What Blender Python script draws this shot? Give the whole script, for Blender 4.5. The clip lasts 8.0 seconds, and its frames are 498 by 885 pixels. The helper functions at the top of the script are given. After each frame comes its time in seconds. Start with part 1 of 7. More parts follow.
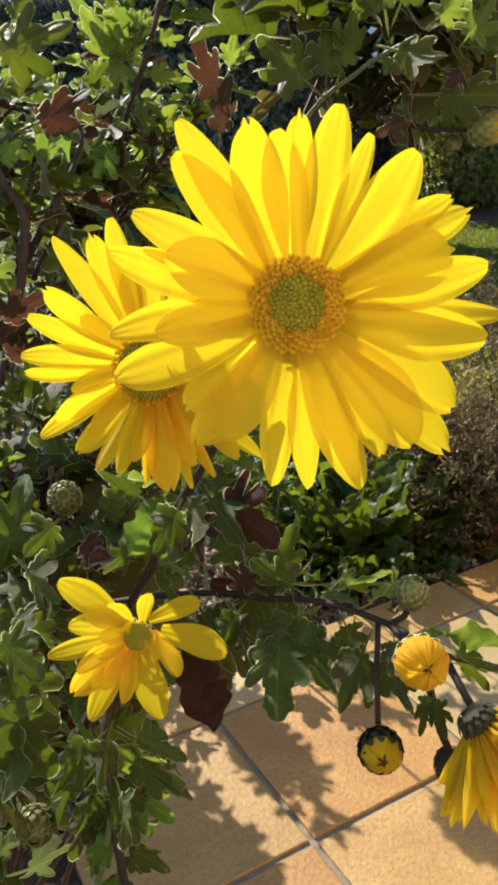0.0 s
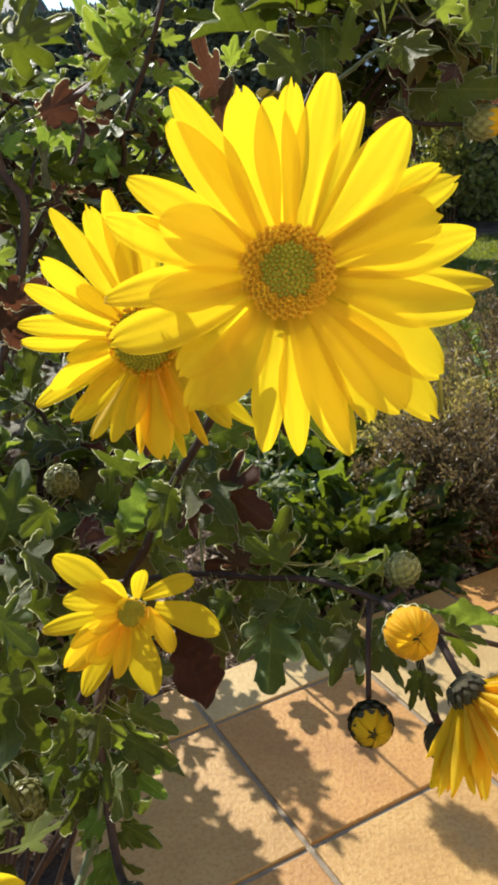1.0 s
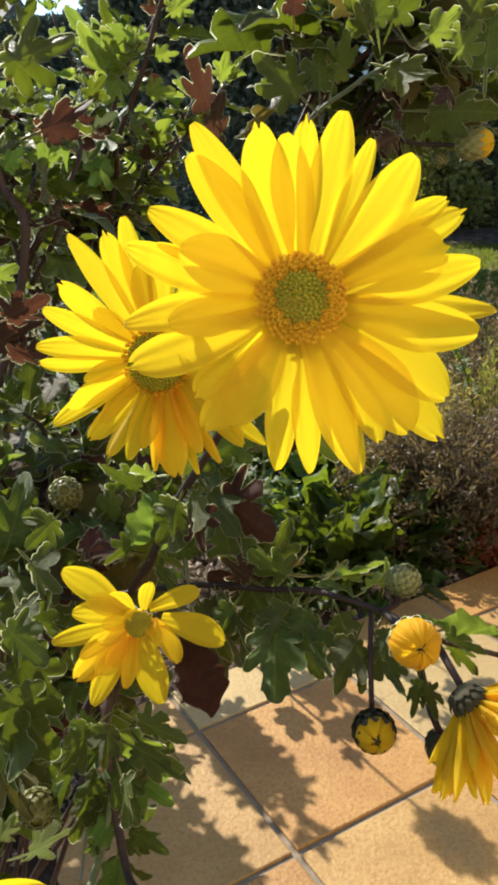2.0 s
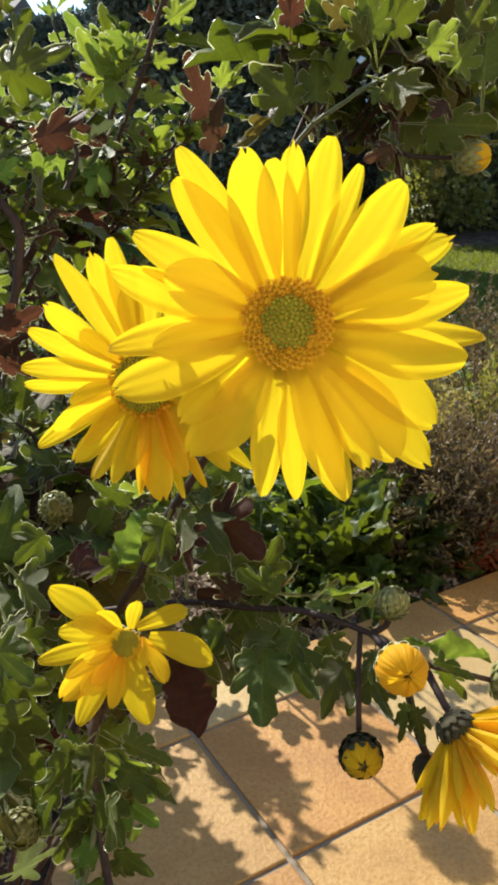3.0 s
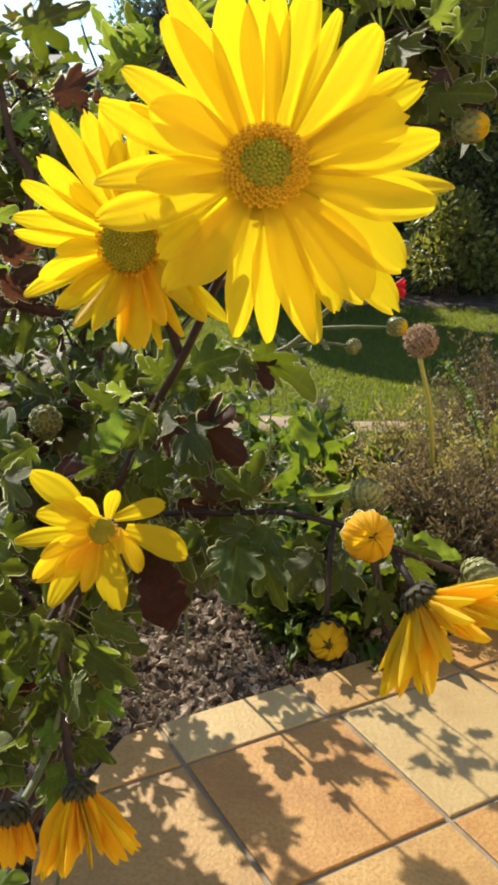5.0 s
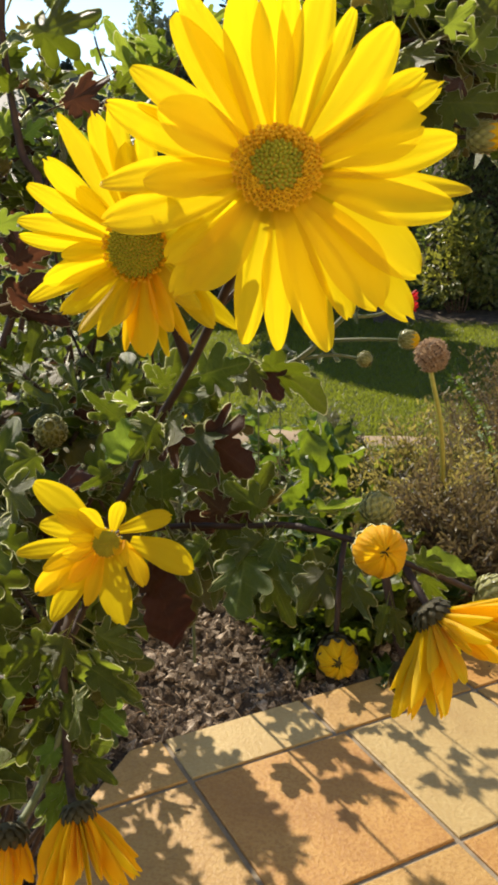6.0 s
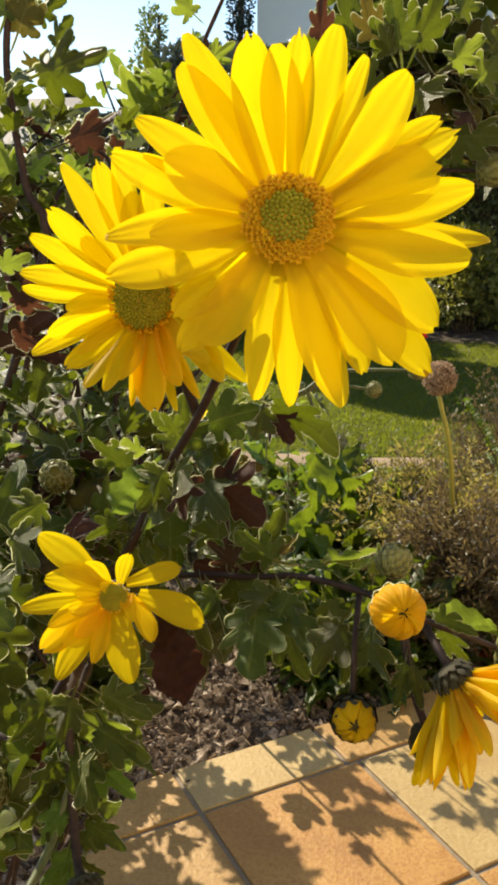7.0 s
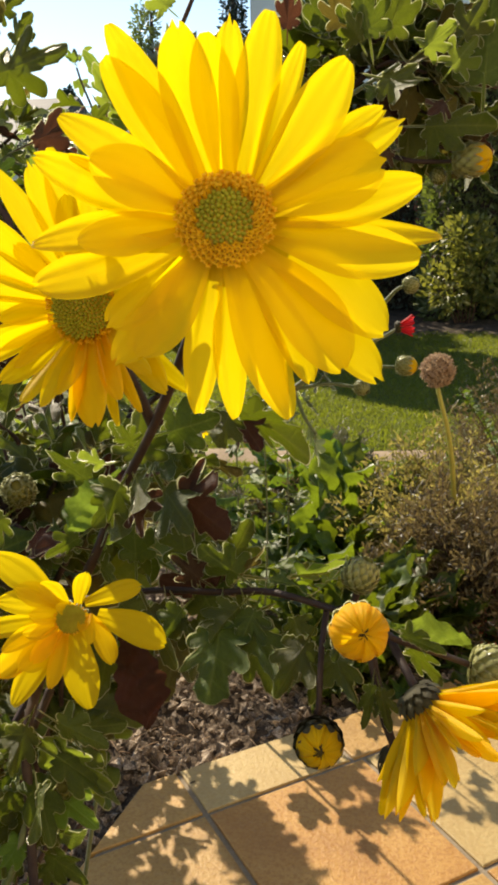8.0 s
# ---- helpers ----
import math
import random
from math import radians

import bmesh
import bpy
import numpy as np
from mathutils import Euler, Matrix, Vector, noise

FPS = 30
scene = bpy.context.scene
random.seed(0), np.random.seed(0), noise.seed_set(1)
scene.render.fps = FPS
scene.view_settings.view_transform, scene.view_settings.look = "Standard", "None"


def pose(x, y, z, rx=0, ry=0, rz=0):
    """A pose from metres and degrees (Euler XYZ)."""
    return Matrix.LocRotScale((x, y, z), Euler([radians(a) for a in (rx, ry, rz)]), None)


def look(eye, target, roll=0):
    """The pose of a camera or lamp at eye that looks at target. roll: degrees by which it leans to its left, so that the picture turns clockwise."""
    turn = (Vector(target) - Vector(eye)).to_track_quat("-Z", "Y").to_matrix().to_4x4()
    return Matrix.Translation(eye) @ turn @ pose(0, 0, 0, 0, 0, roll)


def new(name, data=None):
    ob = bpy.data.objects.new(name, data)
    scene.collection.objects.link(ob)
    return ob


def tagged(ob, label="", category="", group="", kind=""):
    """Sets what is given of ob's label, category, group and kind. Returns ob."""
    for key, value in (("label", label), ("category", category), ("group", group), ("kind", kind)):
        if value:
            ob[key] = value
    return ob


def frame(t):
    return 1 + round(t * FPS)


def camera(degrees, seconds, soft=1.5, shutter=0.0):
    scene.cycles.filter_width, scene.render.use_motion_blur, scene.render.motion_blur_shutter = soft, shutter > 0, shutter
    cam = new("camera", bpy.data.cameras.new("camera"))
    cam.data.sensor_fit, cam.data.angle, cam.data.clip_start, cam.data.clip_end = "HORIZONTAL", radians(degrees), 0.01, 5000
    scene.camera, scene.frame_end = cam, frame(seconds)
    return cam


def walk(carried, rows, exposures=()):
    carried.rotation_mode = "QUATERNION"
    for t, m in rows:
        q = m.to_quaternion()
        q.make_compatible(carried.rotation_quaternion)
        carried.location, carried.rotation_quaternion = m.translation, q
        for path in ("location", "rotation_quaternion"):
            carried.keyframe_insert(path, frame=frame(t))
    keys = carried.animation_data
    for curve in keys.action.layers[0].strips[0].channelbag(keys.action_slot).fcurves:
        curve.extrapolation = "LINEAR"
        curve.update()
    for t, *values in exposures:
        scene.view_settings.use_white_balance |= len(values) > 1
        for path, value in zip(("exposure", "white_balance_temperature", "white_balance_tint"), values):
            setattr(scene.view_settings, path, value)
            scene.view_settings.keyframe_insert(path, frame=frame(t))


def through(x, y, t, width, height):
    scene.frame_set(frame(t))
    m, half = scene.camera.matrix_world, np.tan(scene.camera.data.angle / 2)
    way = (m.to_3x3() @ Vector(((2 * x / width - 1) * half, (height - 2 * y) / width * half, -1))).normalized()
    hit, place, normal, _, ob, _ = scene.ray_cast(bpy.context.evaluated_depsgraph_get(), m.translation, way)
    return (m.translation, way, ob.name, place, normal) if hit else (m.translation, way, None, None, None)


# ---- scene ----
cam = camera(33.0, 8.0, 3.4)
PATH = [
    (0, (0.04, -0.275, 0.947), (-0.16, 1.572, 0.206), -3.6),
    (0.5, (0.037, -0.281, 0.945), (-0.156, 1.574, 0.224), -3.2),
    (1, (0.042, -0.281, 0.939), (-0.159, 1.575, 0.223), -3.2),
    (1.5, (0.024, -0.301, 0.942), (-0.123, 1.567, 0.243), -2.6),
    (1.7, (0.033, -0.292, 0.943), (-0.122, 1.573, 0.237), -2.8),
    (3, (0.039, -0.283, 0.949), (-0.12, 1.582, 0.244), -2.2),
    (3.5, (0.045, -0.291, 0.935), (-0.115, 1.581, 0.248), -2.2),
    (4, (0.046, -0.287, 0.935), (-0.126, 1.583, 0.246), -1.5),
    (4.5, (0.047, -0.303, 0.913), (-0.132, 1.588, 0.287), 0.2),
    (5.8, (0.052, -0.299, 0.902), (-0.153, 1.611, 0.345), 0.3),
    (6, (0.049, -0.297, 0.902), (-0.165, 1.615, 0.355), 0.6),
    (6.5, (0.046, -0.292, 0.906), (-0.175, 1.629, 0.394), 0.3),
    (7, (0.047, -0.288, 0.908), (-0.186, 1.634, 0.409), -0.0),
    (7.5, (0.052, -0.282, 0.91), (-0.19, 1.64, 0.411), -0.8),
    (8, (0.058, -0.275, 0.909), (-0.185, 1.644, 0.4), -1.5),
]
walk(cam, [(t, look(eye, target, roll)) for t, eye, target, roll in PATH], [(0, 1.24, 5900, 8), (3, 1.24, 5950, 8), (4.5, 1.28, 6100, 8), (6, 1.15, 6600, 8), (8, 1.14, 7000, 8)])

# ---- sky, sun, exposure ----
SUN_AZ, SUN_EL = 38.0, 36.0  # degrees to the left of +y, and above the horizon
world = bpy.data.worlds.new("world")
scene.world = world
world.use_nodes = True
sky = world.node_tree.nodes.new("ShaderNodeTexSky")
sky.sky_type = "NISHITA"
sky.sun_disc = False
sky.sun_elevation = radians(SUN_EL)
sky.sun_rotation = radians(-SUN_AZ)
sky.dust_density = 0.1
sky.ozone_density = 2.0
sky.air_density = 1.0
back = world.node_tree.nodes["Background"]
back.inputs["Strength"].default_value = 0.098
pale = world.node_tree.nodes.new("ShaderNodeHueSaturation")  # a hazy, paler autumn sky
pale.inputs["Saturation"].default_value = 1.0
world.node_tree.links.new(sky.outputs[0], pale.inputs["Color"])
world.node_tree.links.new(pale.outputs[0], back.inputs["Color"])
sun_way = Vector((-math.sin(radians(SUN_AZ)) * math.cos(radians(SUN_EL)), math.cos(radians(SUN_AZ)) * math.cos(radians(SUN_EL)), math.sin(radians(SUN_EL))))
sun_data = bpy.data.lights.new("sun", "SUN")
sun_data.energy, sun_data.angle, sun_data.color = 4.2, radians(0.53), (1.0, 0.89, 0.73)
sun = new("sun", sun_data)
sun.matrix_world = look(sun_way * 30, (0, 0, 0))


# ---- materials ----
class Mat:
    """A node material under construction."""

    def __init__(self, name, rough=0.6, sheen=0.0, spec=0.4):
        self.m = bpy.data.materials.new(name)
        self.m.use_nodes = True
        self.t = self.m.node_tree
        self.bsdf = self.t.nodes["Principled BSDF"]
        self.out = self.t.nodes["Material Output"]
        self.bsdf.inputs["Roughness"].default_value = rough
        self.bsdf.inputs["Specular IOR Level"].default_value = spec
        self.bsdf.inputs["Sheen Weight"].default_value = sheen
        self.coord = self.t.nodes.new("ShaderNodeTexCoord")
        self.info = self.t.nodes.new("ShaderNodeObjectInfo")

    def node(self, kind, **values):
        n = self.t.nodes.new(kind)
        for key, value in values.items():
            n.inputs[key.replace("_", " ")].default_value = value
        return n

    def link(self, a, b):
        self.t.links.new(a, b)

    def noise(self, scale, detail=4.0, rough=0.6, space="Object", stretch=None):
        n = self.node("ShaderNodeTexNoise", Scale=scale, Detail=detail, Roughness=rough)
        src = self.coord.outputs[space]
        if stretch:
            mp = self.node("ShaderNodeMapping", Scale=stretch)
            self.link(src, mp.inputs["Vector"])
            src = mp.outputs[0]
        self.link(src, n.inputs["Vector"])
        return n.outputs["Fac"]

    def ramp(self, fac, *stops):
        r = self.t.nodes.new("ShaderNodeValToRGB")
        while len(r.color_ramp.elements) < len(stops):
            r.color_ramp.elements.new(0.5)
        for e, (pos, col) in zip(r.color_ramp.elements, stops):
            e.position, e.color = pos, (*col, 1)
        self.link(fac, r.inputs["Fac"])
        return r.outputs["Color"]

    def mix(self, fac, a, b, how="MIX"):
        n = self.t.nodes.new("ShaderNodeMix")
        n.data_type, n.blend_type = "RGBA", how
        for value, slot in ((fac, n.inputs[0]), (a, n.inputs[6]), (b, n.inputs[7])):
            if isinstance(value, (int, float)):
                slot.default_value = value
            elif isinstance(value, tuple):
                slot.default_value = (*value, 1)
            else:
                self.link(value, slot)
        return n.outputs[2]

    def math(self, how, a, b=0.0):
        n = self.t.nodes.new("ShaderNodeMath")
        n.operation = how
        for value, slot in ((a, n.inputs[0]), (b, n.inputs[1])):
            if isinstance(value, (int, float)):
                slot.default_value = value
            else:
                self.link(value, slot)
        return n.outputs[0]

    def uv(self):
        n = self.t.nodes.new("ShaderNodeSeparateXYZ")
        self.link(self.coord.outputs["UV"], n.inputs[0])
        return n.outputs[0], n.outputs[1]

    def bump(self, height, strength=0.3, distance=0.01):
        n = self.node("ShaderNodeBump", Strength=strength, Distance=distance)
        self.link(height, n.inputs["Height"])
        self.link(n.outputs[0], self.bsdf.inputs["Normal"])
        return n.outputs[0]

    def done(self, color, through=0.0, through_color=None, normal=None):
        self.link(color, self.bsdf.inputs["Base Color"]) if not isinstance(color, tuple) else None
        if isinstance(color, tuple):
            self.bsdf.inputs["Base Color"].default_value = (*color, 1)
        if through:
            tr = self.t.nodes.new("ShaderNodeBsdfTranslucent")
            if through_color is None:
                through_color = color
            if isinstance(through_color, tuple):
                tr.inputs["Color"].default_value = (*through_color, 1)
            else:
                self.link(through_color, tr.inputs["Color"])
            if normal is not None:
                self.link(normal, tr.inputs["Normal"])
            ms = self.t.nodes.new("ShaderNodeMixShader")
            ms.inputs[0].default_value = through
            self.link(self.bsdf.outputs[0], ms.inputs[1])
            self.link(tr.outputs[0], ms.inputs[2])
            self.link(ms.outputs[0], self.out.inputs["Surface"])
        return self.m


def petal_material(name, light, deep, orange, through=0.72, clear=(0.9, 0.73, 0.016)):
    m = Mat(name, rough=0.55, spec=0.18, sheen=0.1)
    u, v = m.uv()
    veins = m.noise(1.0, 3, 0.6, "UV", (2.0, 46.0, 1.0))
    blot = m.noise(90.0, 3)
    col = m.mix(m.ramp(veins, (0.3, (0, 0, 0)), (0.75, (1, 1, 1))), light, deep)
    base = m.ramp(u, (0.0, (1, 1, 1)), (0.3, (0, 0, 0)))
    col = m.mix(base, col, orange)
    col = m.mix(m.math("MULTIPLY", m.ramp(blot, (0.5, (0, 0, 0)), (0.8, (1, 1, 1))), 0.25), col, orange)
    hue = m.node("ShaderNodeHueSaturation", Saturation=1.0)
    m.link(col, hue.inputs["Color"])
    m.link(m.math("ADD", m.math("MULTIPLY", m.info.outputs["Random"], 0.12), 0.92), hue.inputs["Value"])
    fold = m.math("ADD", m.math("MULTIPLY", m.math("COSINE", m.math("MULTIPLY", v, 19.0)), 0.5), m.math("MULTIPLY", veins, 0.5))
    n = m.bump(fold, 0.35, 0.0005)
    made = m.done(hue.outputs[0], through, clear, n)
    # thin petals let a little sunlight straight through
    thin, both = m.t.nodes.new("ShaderNodeBsdfTransparent"), m.t.nodes.new("ShaderNodeMixShader")
    thin.inputs["Color"].default_value = (*clear, 1)
    both.inputs[0].default_value = 0.16
    m.link(m.out.inputs["Surface"].links[0].from_socket, both.inputs[1])
    m.link(thin.outputs[0], both.inputs[2])
    m.link(both.outputs[0], m.out.inputs["Surface"])
    return made


PETAL = petal_material("petal_yellow", (0.79, 0.575, 0.012), (0.78, 0.53, 0.009), (0.76, 0.47, 0.006), 0.57, (0.78, 0.612, 0.008))
PETAL_MID = petal_material("petal_golden", (0.9, 0.62, 0.012), (0.88, 0.54, 0.008), (0.85, 0.42, 0.004), 0.6, (0.92, 0.6, 0.01))
PETAL_RED = petal_material("petal_red", (0.6, 0.02, 0.03), (0.5, 0.01, 0.02), (0.45, 0.01, 0.02), 0.35, (0.6, 0.02, 0.03))


def margin_material(name):
    """The downy margin of a leaf, paled to stand for sun caught on its edge."""
    m = Mat(name, rough=0.28, spec=0.6)
    grain = m.noise(300.0, 3)
    return m.done(m.ramp(grain, (0.3, (0.09, 0.1, 0.03)), (0.7, (0.26, 0.26, 0.13))), 0.55, (0.62, 0.62, 0.36))


def leaf_material(name, dark, mid, light, vein, through_color, through=0.24, rough=0.42, spec=0.26):
    m = Mat(name, rough=rough, sheen=0.0, spec=spec)
    m.bsdf.inputs["Sheen Roughness"].default_value = 0.35
    u, v = m.uv()
    patches = m.noise(38.0, 3)
    fine = m.noise(420.0, 3)
    col = m.ramp(patches, (0.25, dark), (0.5, mid), (0.78, light))
    col = m.mix(m.math("MULTIPLY", fine, 0.45), col, dark)
    away = m.math("ABSOLUTE", m.math("SUBTRACT", v, 0.5))
    rib = m.ramp(away, (0.0, (1, 1, 1)), (0.018, (0, 0, 0)))
    slant = m.math("FRACT", m.math("MULTIPLY", m.math("SUBTRACT", u, m.math("MULTIPLY", away, 0.5)), 5.0))
    side = m.ramp(slant, (0.0, (0.6, 0.6, 0.6)), (0.09, (0, 0, 0)), (0.94, (0, 0, 0)), (1.0, (0.6, 0.6, 0.6)))
    net = m.mix(1.0, rib, side, "ADD")
    col = m.mix(m.math("MULTIPLY", net, 0.5), col, vein)
    hue = m.node("ShaderNodeHueSaturation", Saturation=1.0)
    m.link(col, hue.inputs["Color"])
    m.link(m.math("ADD", m.math("MULTIPLY", m.info.outputs["Random"], 0.06), 0.47), hue.inputs["Hue"])
    m.link(m.math("ADD", m.math("MULTIPLY", m.info.outputs["Random"], 0.7), 0.65), hue.inputs["Value"])
    h = m.math("ADD", m.math("MULTIPLY", net, -0.5), m.math("MULTIPLY", fine, 0.5))
    n = m.bump(h, 0.55, 0.0012)
    thr = m.mix(m.math("MULTIPLY", m.info.outputs["Random"], 0.5), through_color, hue.outputs[0])
    return m.done(hue.outputs[0], through, thr, n)


LEAF = leaf_material("leaf_green", (0.027, 0.037, 0.005), (0.05, 0.068, 0.007), (0.082, 0.104, 0.012), (0.13, 0.145, 0.03), (0.27, 0.34, 0.014))
LEAF_FRESH = leaf_material("leaf_fresh_green", (0.06, 0.1, 0.015), (0.1, 0.155, 0.02), (0.15, 0.21, 0.03), (0.2, 0.26, 0.08), (0.37, 0.46, 0.04), 0.42)
LEAF_RED = leaf_material("leaf_maroon", (0.022, 0.013, 0.009), (0.042, 0.021, 0.015), (0.062, 0.043, 0.022), (0.085, 0.052, 0.033), (0.26, 0.09, 0.04), 0.2, 0.5, 0.12)
LEAF_TURN = leaf_material("leaf_turning", (0.045, 0.042, 0.01), (0.08, 0.07, 0.014), (0.12, 0.065, 0.022), (0.14, 0.13, 0.05), (0.26, 0.2, 0.025), 0.28)
LEAF_BROAD = leaf_material("leaf_broad_green", (0.048, 0.08, 0.012), (0.08, 0.125, 0.016), (0.13, 0.18, 0.026), (0.22, 0.28, 0.06), (0.3, 0.4, 0.02), 0.32)
LEAF_RIM = margin_material("leaf_lit_margin")
LEAF_GREY = leaf_material("leaf_grey_green", (0.06, 0.08, 0.05), (0.1, 0.13, 0.08), (0.16, 0.18, 0.12), (0.2, 0.22, 0.15), (0.2, 0.26, 0.08), 0.2)


def rough_material(name, *cols, scale=30.0, rough=0.8, bump=0.4, dist=0.003, fine=6.0, through=0.0, spec=0.3, sheen=0.0):
    """A matt surface whose colours run through cols by a coarse and a fine grain."""
    m = Mat(name, rough=rough, spec=spec, sheen=sheen)
    a, b = m.noise(scale, 5), m.noise(scale * fine, 4)
    f = m.math("ADD", m.math("MULTIPLY", a, 0.6), m.math("MULTIPLY", b, 0.4))
    stops = [(0.32 + 0.36 * i / max(1, len(cols) - 1), c) for i, c in enumerate(cols)]
    col = m.ramp(f, *stops)
    n = m.bump(f, bump, dist)
    return m.done(col, through, None, n if through else None)


STEM = rough_material("stem_purple_brown", (0.016, 0.009, 0.006), (0.032, 0.016, 0.011), (0.058, 0.036, 0.019), scale=60, rough=0.65, dist=0.0008)
STEM_GREEN = rough_material("stem_green", (0.05, 0.07, 0.02), (0.09, 0.11, 0.035), (0.13, 0.12, 0.06), scale=60, rough=0.6, dist=0.0008, sheen=0.2)
STALK = rough_material("stalk_yellow_green", (0.28, 0.27, 0.05), (0.4, 0.36, 0.08), scale=20, rough=0.5, dist=0.001)
CALYX = rough_material("calyx_dark", (0.016, 0.015, 0.005), (0.038, 0.032, 0.01), (0.08, 0.06, 0.018), scale=200, rough=0.65, dist=0.0006)
SEPAL = rough_material("sepal_green", (0.07, 0.075, 0.012), (0.13, 0.125, 0.022), (0.26, 0.22, 0.06), scale=160, rough=0.5, dist=0.0006, through=0.2)
SEPAL_PALE = rough_material("sepal_pale", (0.14, 0.15, 0.04), (0.24, 0.24, 0.075), (0.36, 0.33, 0.13), scale=160, rough=0.55, dist=0.0006, through=0.15)
FLORET = rough_material("floret_green", (0.23, 0.22, 0.011), (0.33, 0.32, 0.017), (0.47, 0.45, 0.034), scale=300, rough=0.5, dist=0.0003, through=0.3)
FLORET_OPEN = rough_material("floret_amber", (0.7, 0.43, 0.015), (0.84, 0.57, 0.025), (0.9, 0.69, 0.045), scale=300, rough=0.5, dist=0.0003, through=0.5)
FLORET_BASE = rough_material("floret_bed", (0.5, 0.28, 0.02), (0.62, 0.38, 0.03), scale=200, rough=0.7, dist=0.0005)
SEED = rough_material("seed_capsule", (0.26, 0.16, 0.09), (0.42, 0.29, 0.18), (0.58, 0.45, 0.3), scale=120, rough=0.8, dist=0.0008, through=0.4)
SOIL = rough_material("soil", (0.018, 0.012, 0.008), (0.06, 0.04, 0.024), (0.19, 0.135, 0.088), scale=14, rough=0.95, bump=0.9, dist=0.012, fine=9)
CRUMB = rough_material("earth_crumb", (0.025, 0.017, 0.01), (0.17, 0.12, 0.078), (0.58, 0.47, 0.35), scale=45, rough=0.95, bump=0.8, dist=0.004, fine=8)
SAND = rough_material("path_sand", (0.2, 0.14, 0.085), (0.34, 0.25, 0.16), scale=5, rough=0.95, bump=0.5, dist=0.01, fine=20)
GROUT = rough_material("grout", (0.16, 0.125, 0.085), (0.27, 0.22, 0.155), scale=40, rough=0.95, bump=0.5, dist=0.002)
LAWN = rough_material("lawn_turf", (0.032, 0.042, 0.007), (0.06, 0.072, 0.011), (0.1, 0.1, 0.022), scale=1.3, rough=0.9, bump=0.8, dist=0.03, fine=40)
BARK = rough_material("bark", (0.03, 0.024, 0.018), (0.08, 0.06, 0.045), scale=12, rough=0.9, bump=0.8, dist=0.01)
TWIG = rough_material("twig_brown", (0.06, 0.03, 0.02), (0.15, 0.085, 0.055), scale=80, rough=0.85, dist=0.001)


def cloud_material(name, dark, mid, light, through=0.25, glow=None, rough=0.5, spec=0.4):
    """Small joined leaves: each takes its own tone."""
    m = Mat(name, rough=rough, spec=spec)
    geo = m.t.nodes.new("ShaderNodeNewGeometry")
    big = m.noise(2.2, 3)
    f = m.math("ADD", m.math("MULTIPLY", geo.outputs["Random Per Island"], 0.65), m.math("MULTIPLY", big, 0.35))
    col = m.ramp(f, (0.1, dark), (0.5, mid), (0.9, light))
    return m.done(col, through, glow)


HEDGE = cloud_material("hedge_leaf", (0.055, 0.07, 0.032), (0.11, 0.13, 0.055), (0.2, 0.22, 0.085), 0.25, (0.26, 0.34, 0.04))
YEW = cloud_material("dark_hedge_leaf", (0.07, 0.09, 0.065), (0.1, 0.122, 0.088), (0.14, 0.165, 0.12), 0.15)
CONIFER = cloud_material("conifer_needle", (0.014, 0.024, 0.018), (0.025, 0.04, 0.028), (0.04, 0.055, 0.035), 0.1)
SHRUB_LEAF = cloud_material("shrub_leaf_gold", (0.05, 0.07, 0.015), (0.13, 0.14, 0.03), (0.25, 0.22, 0.06), 0.3, (0.4, 0.4, 0.05))
THYME = cloud_material("thyme_leaf", (0.045, 0.044, 0.016), (0.12, 0.11, 0.04), (0.34, 0.27, 0.08), 0.42, (0.46, 0.38, 0.09))
HEATH = cloud_material("heath_leaf", (0.02, 0.014, 0.009), (0.06, 0.045, 0.02), (0.26, 0.2, 0.09), 0.25, (0.3, 0.22, 0.08))
HEATH_RED = cloud_material("heath_leaf_red", (0.14, 0.03, 0.015), (0.24, 0.06, 0.025), (0.32, 0.12, 0.05), 0.3, (0.5, 0.12, 0.04))
LAVENDER = cloud_material("lavender_leaf", (0.05, 0.046, 0.026), (0.1, 0.095, 0.052), (0.19, 0.18, 0.1), 0.2, (0.22, 0.22, 0.08))
GRASS = cloud_material("grass_blade", (0.036, 0.048, 0.006), (0.07, 0.084, 0.01), (0.125, 0.135, 0.02), 0.42, (0.31, 0.36, 0.025))


